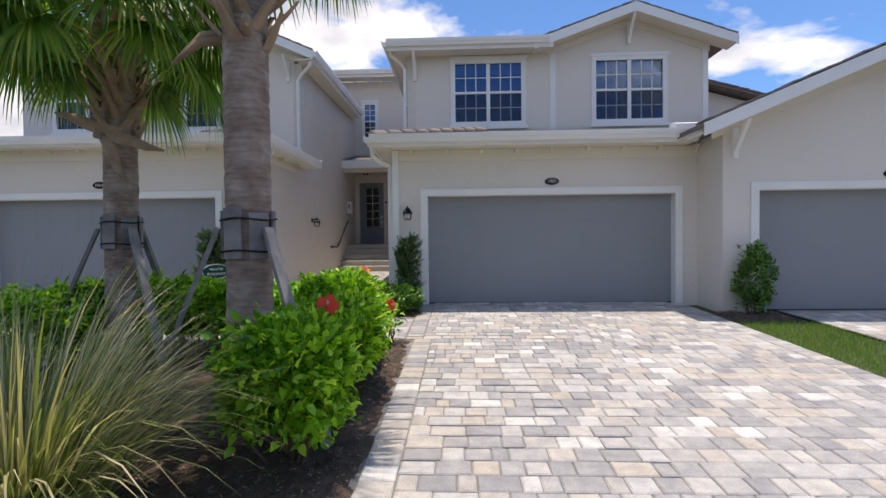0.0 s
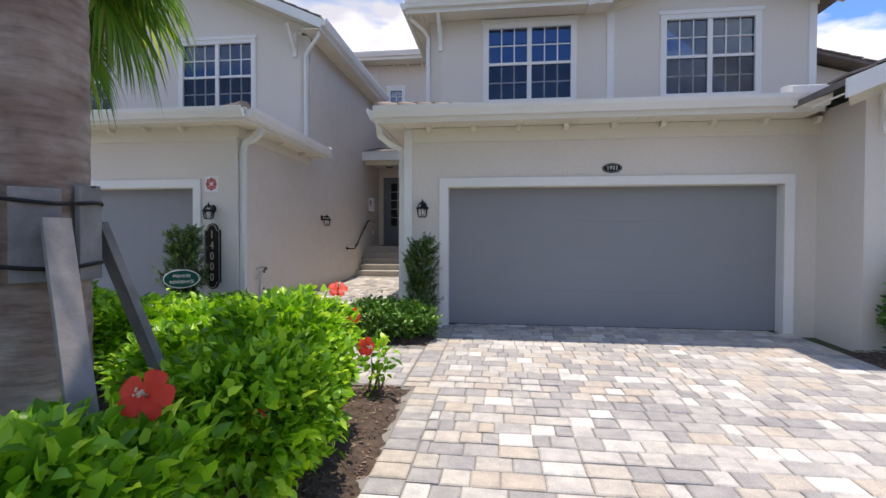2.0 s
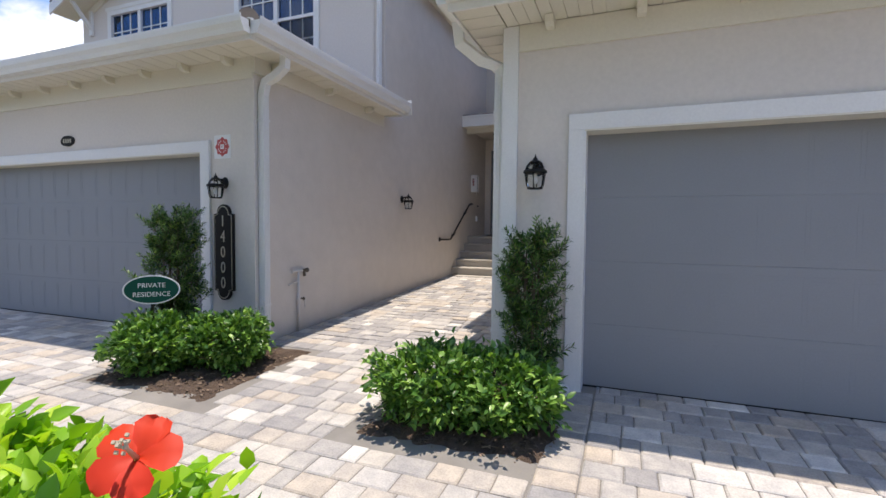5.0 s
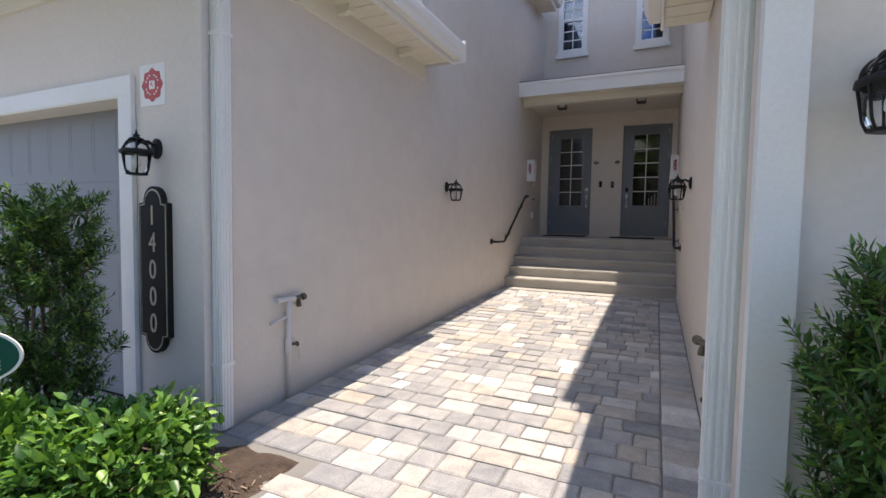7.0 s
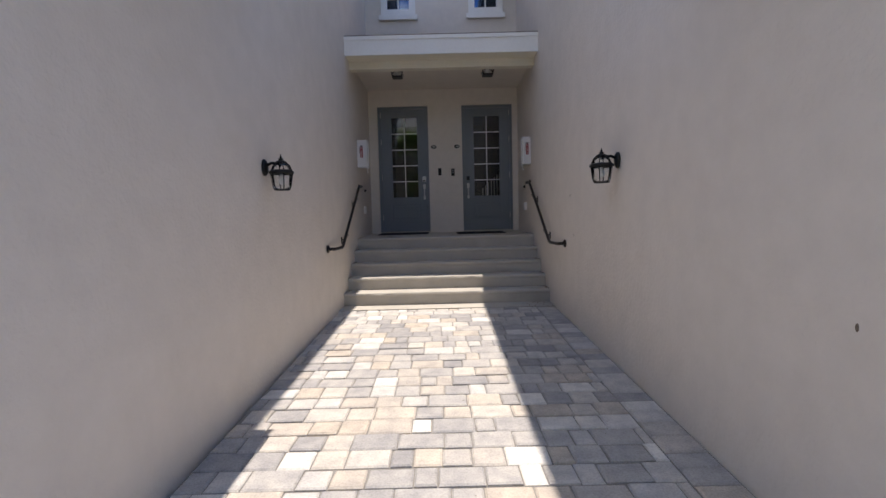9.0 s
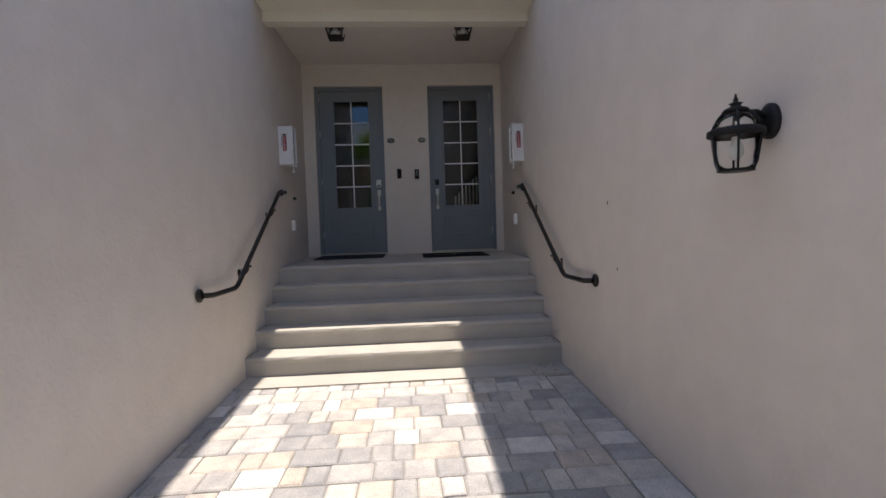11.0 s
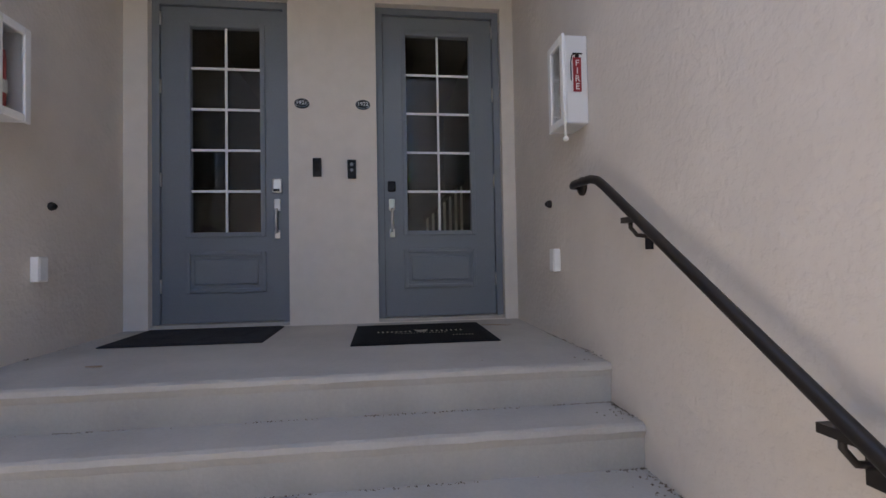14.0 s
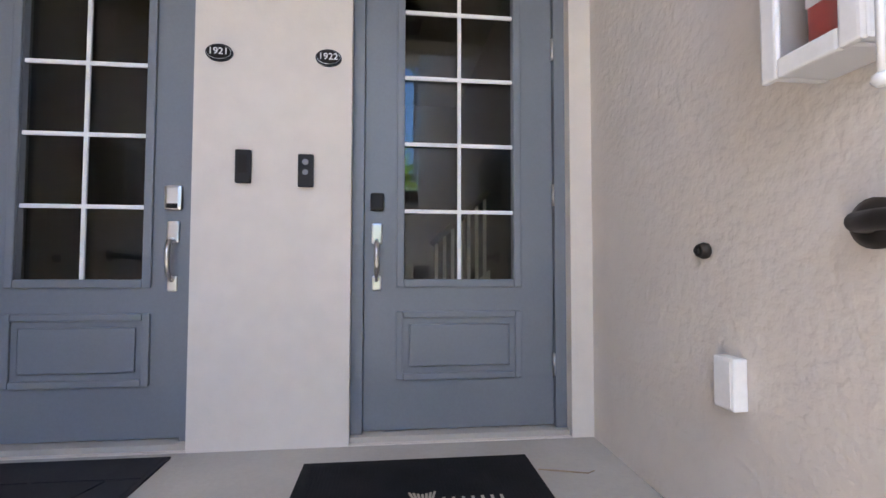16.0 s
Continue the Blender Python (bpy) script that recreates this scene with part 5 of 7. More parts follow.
# ---- small wall fittings ----
for x, s, dy in ((XR, -1, 0.0), (court_left(17.0), 1, 0.055)):
    ob = thing("outlet_cover", "white weatherproof outlet cover near the landing", "outlet", group="outlet covers")
    a, b = sorted((x + s * 0.001, x + s * 0.042))
    part("cover", box(a, b, 16.995 + dy, 17.068 + dy, 1.975, 2.108, 0.006), WHITE, ob)
    part("lid_line", box(min(x + s * 0.0422, x + s * 0.045), max(x + s * 0.0422, x + s * 0.045), 17.003 + dy, 17.06 + dy, 1.983, 2.10, 0.001), WHITE, ob)
    ob = thing("door_stop", "small dark round wall stop", "door stop", group="wall stops")
    part("cup", spin([(0.022, 0), (0.024, 0.01), (0.018, 0.026)], 16, Matrix.Translation((x + s * 0.001, 17.14 + dy, 2.385)) @ pose(0, 0, 0, 0, 90 * s, 0)), BRONZE, ob)
    part("plug", spin([(0.01, 0.026), (0.012, 0.032), (0.007, 0.036)], 12, Matrix.Translation((x + s * 0.001, 17.14 + dy, 2.385)) @ pose(0, 0, 0, 0, 90 * s, 0)), BLACK, ob)
for x, seen in ((-2.485, False), (-2.235, True)):
    ob = thing("doorbell", "slim black video doorbell between the doors" if seen else "slim dark doorbell between the doors", "doorbell", Matrix.Translation((x, Y_BACK, 2.738 if seen else 2.75)), "doorbells")
    part("body", box(-0.031, 0.031, -0.024, -0.0005, -0.068, 0.068, 0.005), BLACK, ob)
    if seen:
        part("lens", spin([(0.013, 0), (0.013, 0.003), (0.008, 0.004)], 16, Matrix.Translation((0, -0.0241, 0.034)) @ FACE), GARAGE, ob)
        part("button", spin([(0.012, 0), (0.011, 0.003)], 16, Matrix.Translation((0, -0.0241, -0.008)) @ FACE), GARAGE, ob)
    else:
        part("button", box(-0.017, 0.017, -0.0275, -0.0242, -0.03, 0.045, 0.001), SIGN_BLACK, ob)


def hose_tap(x_wall, side, y, t, out, label, branch):
    """A standpipe against the wall: a tee at the top with a stub and a spigot, and a small drain valve lower down."""
    ob = thing("hose_tap", label, "tap", group="standpipes")
    o, b = x_wall + side * 0.033, ground_z(y) - 0.02
    part("pipe", tube([(o, y, b), (o, y, 0.86), (o, y, t)], [0.0165, 0.0165, 0.0155], 12), PIPE_PAINT, ob)
    part("tee", tube([(o, y - 0.11, t), (o, y - 0.09, t), (o, y + 0.03, t), (o + side * 0.01, y + 0.07, t)], [0.021, 0.018, 0.018, 0.015], 12), PIPE_PAINT, ob)
    part("stub_cap", tube([(o, y - 0.125, t), (o, y - 0.108, t)], 0.024, 12), PIPE_PAINT, ob)
    part("valve_body", tube([(o, y, 0.80), (o, y, 0.83), (o, y, 0.90), (o, y, 0.93)], [0.017, 0.026, 0.026, 0.017], 12), PIPE_PAINT, ob)
    part("drain", tube([(o, y, 0.87), (o + side * 0.012, y + 0.045, 0.875), (o + side * 0.016, y + 0.075, 0.865)], [0.013, 0.012, 0.010], 10), TAP_METAL, ob, "weathered brass drain valve")
    part("drain_wheel", spin([(0.017, 0), (0.022, 0.004), (0.017, 0.009)], 12, Matrix.Translation((o + side * 0.016, y + 0.085, 0.866)) @ pose(0, 0, 0, 90)), TAP_METAL, ob)
    part("drain_tail", tube([(o + side * 0.016, y + 0.075, 0.86), (o + side * 0.02, y + 0.10, 0.83), (o + side * 0.018, y + 0.105, 0.745)], 0.006, 8), PIPE_PAINT, ob)
    spout = tube([(o + side * 0.01, y + 0.065, t), (o + side * out * 0.028, y + 0.115, t + 0.002), (o + side * out * 0.038, y + 0.14, t)], [0.014, 0.019, 0.014], 10)
    add_tube(spout, [(o + side * out * 0.026, y + 0.105, t - 0.005), (o + side * out * 0.032, y + 0.11, t - 0.045), (o + side * out * 0.034, y + 0.112, t - 0.072)], [0.014, 0.019, 0.021], 10)
    part("spigot", spout, TAP_METAL, ob, "weathered brass spigot")
    part("wheel", spin([(0.021, 0), (0.030, 0.005), (0.026, 0.010), (0.008, 0.013)], 14, Matrix.Translation((o + side * out * 0.047, y + 0.162, t + 0.002)) @ pose(0, 0, 0, 90, 0, 20 * side)), TAP_METAL, ob)
    if branch:
        part("branch", tube([(o, y, 1.10), (o - side * 0.005, y - 0.06, 1.085), (x_wall + side * 0.006, y - 0.16, 1.06)], 0.010, 8), PIPE_PAINT, ob)
    else:
        part("hose_end", tube([(o + side * out * 0.034, y + 0.112, t - 0.068), (o + side * out * 0.034, y + 0.08, t - 0.085), (o + side * out * 0.03, y + 0.035, t - 0.125)], 0.007, 8), PIPE_PAINT, ob)
    return ob


hose_tap(court_left(9.75), 1, 9.73, 1.23, 0.2, "wall-coloured standpipe with brass hose tap on the court wall", True)
hose_tap(XR, -1, 9.85, 1.185, 1.2, "wall-coloured standpipe with brass hose tap on the court wall", False)


# ---- downspouts ----
def downspout(name_points, label, mat=None, w=0.07):
    ob = thing("downspout", label, "downspout", group="downspouts")
    bm = bmesh.new()
    add_tube(bm, name_points, w / 2 * 1.35, 4, True, True)
    part("pipe", bm, mat or WHITE, ob)
    top, foot = Vector(name_points[-2]), Vector(name_points[-1])
    for k in (-1, 0, 1):
        for dx, dy in ((0, -1), (1, 0), (-1, 0)):
            cx, cy = foot.x + dx * w * 0.477 + (k * w * 0.27 if dy else 0), foot.y + dy * w * 0.477 + (k * w * 0.27 if dx else 0)
            part("flute", box(cx - w * 0.06, cx + w * 0.06, cy - w * 0.06, cy + w * 0.06, foot.z, top.z - 0.02), mat or WHITE, ob)
    for p, q in ((name_points[-2], name_points[-1]),):
        for f in (0.1, 0.85):
            c = Vector(p).lerp(Vector(q), f)
            part("strap", box(c.x - w * 0.56, c.x + w * 0.56, c.y - w * 0.56, c.y + w * 0.56, c.z - 0.012, c.z + 0.012), mat or WHITE, ob)
    return ob


downspout([(-1.40, 8.75, 3.58), (-1.40, 8.80, 3.42), (-1.25, 8.93, 3.30), (-1.09, 9.0, 3.24), (-1.08, 9.01, 3.1), (-1.08, 9.01, 0.47)], "white fluted downspout on the corner of the entry court", w=0.094)
downspout([(-3.56, 9.12, 3.70), (-3.57, 9.12, 3.56), (-3.70, 9.12, 3.47), (-3.83, 9.12, 3.42), (-3.872, 9.12, 3.28), (-3.872, 9.12, 0.47)], "white fluted downspout on the corner of the entry court", w=0.09)
downspout([(-1.36, 11.05, 6.44), (-1.36, 11.10, 6.30), (-1.12, 11.34, 6.16), (-1.04, 11.40, 6.02), (-1.04, 11.40, 3.95)], "white downspout on the upper storey corner")
downspout([(-3.52, 11.62, 6.44), (-3.54, 11.64, 6.30), (-3.86, 11.92, 6.16), (-3.97, 11.97, 6.02), (-3.97, 11.97, 4.02)], "white downspout on the upper storey corner")
solo("splash_block", prism([(-0.60, 0.40), (-0.60, 0.53), (-0.585, 0.545), (-0.42, 0.50), (-0.40, 0.47), (-0.40, 0.40)], "y", 8.68, 8.80), WHITE, "small white downspout outlet at the garage corner", "outlet")


# ---- brackets under the eaves ----
def outlooker(x, y, z, out, group):
    ob = thing("eave_bracket", "small cream eave bracket with a rounded end", "bracket", group=group)
    bm = bmesh.new()
    add_prism(bm, [(0.0, 0.0), (0.0, -0.075), (0.075, -0.075), (0.12, -0.05), (0.135, 0.0)], "x", -0.034, 0.034)
    bm.transform(Matrix.Translation((x, y, z)) @ pose(0, 0, 0, 0, 0, out))
    part("block", bm, CREAM, ob)
    return ob


for k in range(9):
    outlooker(-0.62 + 0.69 * k, Y_MAIN - 0.029, 3.519, 180, "garage eave brackets")
for k in range(11):
    outlooker(-4.22 - 0.66 * k, Y_WING - 0.029, 3.679, 180, "garage eave brackets")
for k in range(3):
    outlooker(XF + 0.041, 9.3 + 1.05 * k, 3.679, -90, "garage eave brackets")
for k in range(6):
    outlooker(-3.75 + 0.5 * k, Y_BACK - 0.001, 7.959, 180, "rear eave brackets")


def knee_brace(x, y, z, label):
    """A long white stick bracket under a gable end."""
    ob = thing("gable_bracket", label, "bracket", group="gable brackets")
    part("post", box(x - 0.045, x + 0.045, y - 0.06, y - 0.001, z - 0.62, z - 0.08, 0.008), WHITE, ob)
    bm = prism([(y - 0.06, z - 0.50), (y - 0.06, z - 0.40), (y - 0.38, z - 0.02), (y - 0.46, z - 0.02)], "x", x - 0.035, x + 0.035)
    part("strut", bm, WHITE, ob)
    return ob


knee_brace(4.54, Y_UP - 0.026, 7.14, "white gable bracket below the ridge")
knee_brace(-0.78, Y_UP, 6.36, "white bracket under the upper eave")
knee_brace(5.17, Y_RIGHT, 3.72, "white bracket at the foot of the gable")
knee_brace(-4.25, Y_UPL, 6.62, "white bracket at the foot of the gable")
knee_brace(-11.35, Y_UPL, 6.66, "white bracket at the foot of the gable")

# ---- door mats ----
mat_l = thing("door_mat", "charcoal rubber door mat with a stone-shaped relief", "door mat", pose(-3.17, 17.55, LANDING + 0.0175, 0.85))
part("base", box(-0.45, 0.45, -0.30, 0.30, 0, 0.009, 0.003), MAT_GREY, mat_l)
# slate-shaped relief: three long rows with slanting joints
for y0, y1, cuts in ((-0.285, -0.10, ((-0.44, -0.44), (0.02, 0.10), (0.44, 0.44))), (-0.088, 0.10, ((-0.44, -0.44), (-0.20, -0.14), (0.27, 0.33), (0.44, 0.44))), (0.112, 0.285, ((-0.44, -0.44), (0.08, -0.02), (0.44, 0.44)))):
    for (a0, a1), (b0, b1) in zip(cuts, cuts[1:]):
        part("relief_stone", prism([(a0 + 0.006, y0), (b0 - 0.006, y0), (b1 - 0.006, y1), (a1 + 0.006, y1)], "z", 0.0092, 0.0135), MAT_GREY, mat_l)
mat_r = thing("door_mat", "black ribbed door mat with a pale printed crest", "door mat", pose(-1.775, 17.38, LANDING + 0.0145, 0.85))
part("base", box(-0.425, 0.425, -0.355, 0.355, 0, 0.008, 0.003), MAT_RUBBER, mat_r)
ribs = bmesh.new()
for k in range(60):
    add_box(ribs, -0.385 + k * 0.0129, -0.385 + k * 0.0129 + 0.007, -0.315, 0.315, 0.0082, 0.0105)
part("ribs", ribs, MAT_RUBBER, mat_r)
crest = bmesh.new()
for k in range(7):
    u = (k - 3) / 3
    add_prism(crest, [(u * 0.042 - 0.004, 0.085 - 0.015 * (1 - abs(u))), (u * 0.042 + 0.004, 0.085 - 0.015 * (1 - abs(u))), (u * 0.020 + 0.005, 0.0), (u * 0.020 - 0.005, 0.0)], "z", 0.0107, 0.0117)
part("crest", crest, SIGN_GOLD, mat_r, "pale gold printed crest")
for x0, n, w, h, y in ((-0.28, 8, 0.022, 0.04, 0.005), (0.062, 7, 0.024, 0.04, 0.005), (-0.17, 17, 0.015, 0.018, -0.05), (0.18, 7, 0.015, 0.02, -0.16)):
    line = bmesh.new()
    for k in range(n):
        add_box(line, x0 + k * w * 1.3, x0 + k * w * 1.3 + w * 0.42, y, y + h, 0.0107, 0.0115)
    part("printed_line", line, SIGN_GOLD, mat_r, "pale printed lettering, worn")

# ---- stair hall seen through the glass of one door ----
hall = thing("hall_staircase", "white balusters and dark rail inside the hall", "staircase", kind="structure")
for k in range(7):
    x = -1.52 + 0.065 * k
    part("baluster", box(x - 0.012, x + 0.012, 19.60, 19.625, SILL + 0.25 + 0.06 * k, SILL + 0.93 + 0.06 * k), WHITE, hall)
part("rail", tube([(-1.56, 19.61, SILL + 0.92), (-1.10, 19.61, SILL + 1.35)], 0.025, 8), BRONZE, hall)
part("stringer", prism([(-1.58, SILL + 0.002), (-1.08, SILL + 0.002), (-1.08, SILL + 0.72), (-1.58, SILL + 0.28)], "y", 19.63, 19.68), WHITE, hall)


# ---- dirt and dry leaves caught in the corners ----
bits_rng = random.Random(19)
verts, faces = [], []


def litter_bit(x, y, z, size):
    a = bits_rng.uniform(0, 6.28)
    u, v = Vector((math.cos(a), math.sin(a), bits_rng.uniform(-0.2, 0.2))) * size, Vector((-math.sin(a), math.cos(a), bits_rng.uniform(-0.2, 0.2))) * size * bits_rng.uniform(0.25, 0.7)
    c, o = Vector((x, y, z)), len(verts)
    verts.extend(tuple(p) for p in (c - u, c - v + Vector((0, 0, size * 0.3)), c + u, c + v + Vector((0, 0, size * 0.3)), c + Vector((0, 0, size * 0.7))))
    faces.extend([(o, o + 1, o + 4), (o + 1, o + 2, o + 4), (o + 2, o + 3, o + 4), (o + 3, o, o + 4)])


for k in range(5):
    z = NOSE[k][1]
    for _ in range(26 if k < 4 else 10):
        near_wall = bits_rng.random() < 0.55
        x = XR - 0.01 - abs(bits_rng.gauss(0, 0.05)) if near_wall else bits_rng.uniform(XL + 0.1, XR - 0.05)
        y = (NOSE[k][0] + bits_rng.uniform(0.05, 0.26)) if near_wall else (NOSE[k + 1][0] - bits_rng.uniform(0.0, 0.02) if k < 4 else bits_rng.uniform(16.5, 17.8))
        litter_bit(x, y, z + 0.004, bits_rng.uniform(0.003, 0.010) if near_wall else bits_rng.uniform(0.002, 0.006))
for k in range(4):
    for _ in range(230):
        x = XR - 0.004 - (XR - XL) * bits_rng.random() ** 1.5
        if noise.noise((x * 2.3, k * 4.1, 0.5)) > -0.12:
            litter_bit(x, NOSE[k + 1][0] + 0.006 - abs(bits_rng.gauss(0, 0.006)), NOSE[k][1] + 0.003, bits_rng.uniform(0.003, 0.0075))
    for _ in range(34):
        litter_bit(court_left(16) + 0.01 + abs(bits_rng.gauss(0, 0.02)), NOSE[k][0] + bits_rng.uniform(0.04, 0.27), NOSE[k][1] + 0.004, bits_rng.uniform(0.003, 0.009))
        litter_bit(XR - 0.006 - abs(bits_rng.gauss(0, 0.015)), NOSE[k][0] + bits_rng.uniform(0.04, 0.27), NOSE[k][1] + 0.004, bits_rng.uniform(0.003, 0.009))
for _ in range(90):
    litter_bit(XR - 0.005 - abs(bits_rng.gauss(0, 0.012)), bits_rng.uniform(16.45, 17.85), LANDING + 0.012, bits_rng.uniform(0.003, 0.008))
for _ in range(30):
    litter_bit(court_left(17) + 0.012 + abs(bits_rng.gauss(0, 0.015)), bits_rng.uniform(16.45, 17.85), LANDING + 0.012, bits_rng.uniform(0.003, 0.008))
for _ in range(40):
    litter_bit(bits_rng.uniform(-1.35, -1.02), bits_rng.uniform(14.9, 15.26), ground_z(15.1) + 0.012, bits_rng.uniform(0.005, 0.014))
for _ in range(30):
    litter_bit(bits_rng.uniform(-3.8, -1.0), bits_rng.uniform(9.0, 15.0), 0, 0.006)
for i in range(len(verts) - 150, len(verts)):
    verts[i] = (verts[i][0], verts[i][1], verts[i][2] + ground_z(verts[i][1]) + 0.006)
litter = pydata("leaf_litter", verts, faces, STEM)
tagged(litter, "dark dirt and dry leaf bits in the step corners", "litter", kind="stuff")
leaf = thing("dry_leaf", "curled tan dry leaf on the landing", "leaf", pose(-3.35, 16.75, LANDING + 0.012))
part("blade", prism([(-0.035, 0.0), (-0.01, 0.012), (0.03, 0.008), (0.04, 0.0), (0.01, -0.012)], "z", 0, 0.004), BOOT, leaf)
twig = thing("fallen_twig", "thin pale twig lying beside the door mat", "twig", pose(-1.26, 17.58, LANDING + 0.024))
part("stick", tube([(-0.08, 0.02, 0), (0.0, -0.01, 0.003), (0.09, -0.03, 0.0), (0.12, -0.015, 0.002)], [0.002, 0.0025, 0.002, 0.0015], 6), BOOT, twig)


# ---- small marks on the court walls ----
for y, z, r in ((10.51, 1.455, 0.012), (14.25, 2.096, 0.010), (14.11, 1.65, 0.008)):
    nick = spin([(r, 0.0), (r * 0.8, 0.003), (r * 0.3, 0.005)], 9, Matrix.Translation((XR + 0.001, y, z)) @ Matrix.Diagonal((1.0, 0.7, 1.5, 1.0)) @ pose(0, 0, 0, 0, -90, 0))
    solo("wall_nick", nick, STEM, "small dark nick in the court wall stucco", "mark", "structure")


# ---- plants ----
def leaf_arrays(base, along, up, length, width, fold=0.25):
    """Many leaves at once: five points each, folded along the middle, drooping at the tip."""
    base, along, up = (np.asarray(a, float) for a in (base, along, up))
    along = along / np.linalg.norm(along, axis=1, keepdims=True)
    side = np.cross(along, up)
    side /= np.maximum(np.linalg.norm(side, axis=1, keepdims=True), 1e-6)
    nrm = np.cross(side, along)
    length, width = np.asarray(length)[:, None], np.asarray(width)[:, None]
    mid = base + along * length * 0.45
    left = mid - side * width * 0.5 + nrm * width * fold
    right = mid + side * width * 0.5 + nrm * width * fold
    tip = base + along * length - nrm * length * 0.12
    verts = np.stack([base, left, mid, right, tip], 1).reshape(-1, 3)
    n = len(base)
    o = (np.arange(n) * 5)[:, None]
    faces = np.concatenate([o + np.array([f]) for f in ((0, 2, 1), (0, 3, 2), (1, 2, 4), (2, 3, 4))], 0)
    return verts, faces


def broad_leaves(base, along, up, length, width, rng):
    """Broad ovate leaves: eight points each, cupped along the rib, with a bent tip."""
    along = along / np.linalg.norm(along, axis=1, keepdims=True)
    side = np.cross(along, up)
    side /= np.maximum(np.linalg.norm(side, axis=1, keepdims=True), 1e-6)
    nrm = np.cross(side, along)
    length, width = length[:, None], width[:, None]
    n = len(base)
    cup = (0.10 + 0.22 * rng.random(n))[:, None] * width
    bend = (0.05 + 0.22 * rng.random(n))[:, None] * length
    m1, m2 = base + along * length * 0.26 - nrm * bend * 0.05, base + along * length * 0.62 - nrm * bend * 0.4
    tip = base + along * length * 0.98 - nrm * bend
    l1, r1 = m1 - side * width * 0.47 + nrm * cup, m1 + side * width * 0.47 + nrm * cup
    l2, r2 = m2 - side * width * 0.40 + nrm * cup, m2 + side * width * 0.40 + nrm * cup
    verts = np.stack([base, l1, m1, r1, l2, m2, r2, tip], 1).reshape(-1, 3)
    o = (np.arange(n) * 8)[:, None]
    faces = np.concatenate([o + np.array([f]) for f in ((0, 2, 1), (0, 3, 2), (1, 2, 5), (1, 5, 4), (2, 3, 6), (2, 6, 5), (4, 5, 7), (5, 6, 7))], 0)
    return verts, faces


def scatter_mesh(name, verts, faces, material, parent, label=""):
    me = bpy.data.meshes.new(name)
    me.vertices.add(len(verts))
    me.vertices.foreach_set("co", np.asarray(verts, np.float32).ravel())
    me.loops.add(len(faces) * 3)
    me.loops.foreach_set("vertex_index", np.asarray(faces, np.int32).ravel())
    me.polygons.add(len(faces))
    me.polygons.foreach_set("loop_start", np.arange(0, len(faces) * 3, 3, dtype=np.int32))
    me.polygons.foreach_set("use_smooth", [True] * len(faces))
    me.update(calc_edges=True)
    me.validate()
    me.materials.append(material)
    ob = new(name, me)
    ob.parent = parent
    return tagged(ob, label)


def lump(d, seed, rough):
    """How far a crown reaches in the direction d: an uneven outline."""
    return 1 + rough * (noise.noise(Vector(d) * 1.7 + Vector((seed, 0, 0))) + 0.6 * noise.noise(Vector(d) * 4.1 + Vector((0, seed, 0))))


def shrub(name, x, y, rx, ry, h, low, count, leaf_len, leaf_wid, material, label, category, seed, group="", rough=0.38, square=False, spray=0, stems=7, upness=0.5):
    """A shrub: stems from the root, sprays of leaves round their ends, most near the outside."""
    rng = np.random.default_rng(seed)
    z0 = ground_z(y)
    ob = thing(name, label, category, Matrix.Translation((x, y, z0)), group)
    cz, rz = (h + low) / 2, (h - low) / 2
    sp_n = max(20, count // 9)
    cents, dirs = [], []
    while len(cents) < sp_n:
        d = rng.normal(size=3)
        d /= np.linalg.norm(d)
        if square:
            d = d / max(abs(d)) * (0.8 + 0.2 * max(abs(d)))
        r = (0.55 + 0.45 * rng.random() ** 0.5) * lump(d, seed, rough)
        cents.append((d[0] * rx * r, d[1] * ry * r, cz + d[2] * rz * r))
        dirs.append(d)
    cents, dirs = np.array(cents), np.array(dirs)
    cents[:, 2] = np.maximum(cents[:, 2], low * 0.6 + 0.02)
    pick = rng.integers(0, sp_n, count)
    tight = leaf_len * 0.85
    base = cents[pick] + rng.normal(size=(count, 3)) * tight * 0.55
    along = dirs[pick] * 0.9 + rng.normal(size=(count, 3)) * 0.75 + np.array([0, 0, upness])
    up = rng.normal(size=(count, 3)) * 0.45 + np.array([0, 0, 1.0])
    ln = leaf_len * (0.6 + 0.6 * rng.random(count))
    v, f = broad_leaves(base, along, up, ln, ln * leaf_wid, rng)
    v[:, 2] = np.maximum(v[:, 2], 0.012)
    scatter_mesh("foliage", v, f, material, ob)
    bm = bmesh.new()
    for k in range(stems):
        c = cents[int(rng.integers(0, sp_n))]
        root = Vector((rng.normal() * 0.06, rng.normal() * 0.06, -0.04))
        end = Vector(c) * 0.95
        midp = root.lerp(end, 0.5) + Vector((rng.normal() * 0.04, rng.normal() * 0.04, 0.06))
        add_tube(bm, [root, midp, end], [0.014, 0.009, 0.004], 6)
        for _ in range(2):
            e2 = Vector(cents[int(rng.integers(0, sp_n))])
            if (e2 - midp).length < max(rx, ry) * 1.3:
                add_tube(bm, [midp, midp.lerp(e2, 0.5) + Vector((0, 0, 0.03)), e2], [0.007, 0.005, 0.0025], 5)
    part("branch_frame", bm, STEM, ob)
    return ob, cents


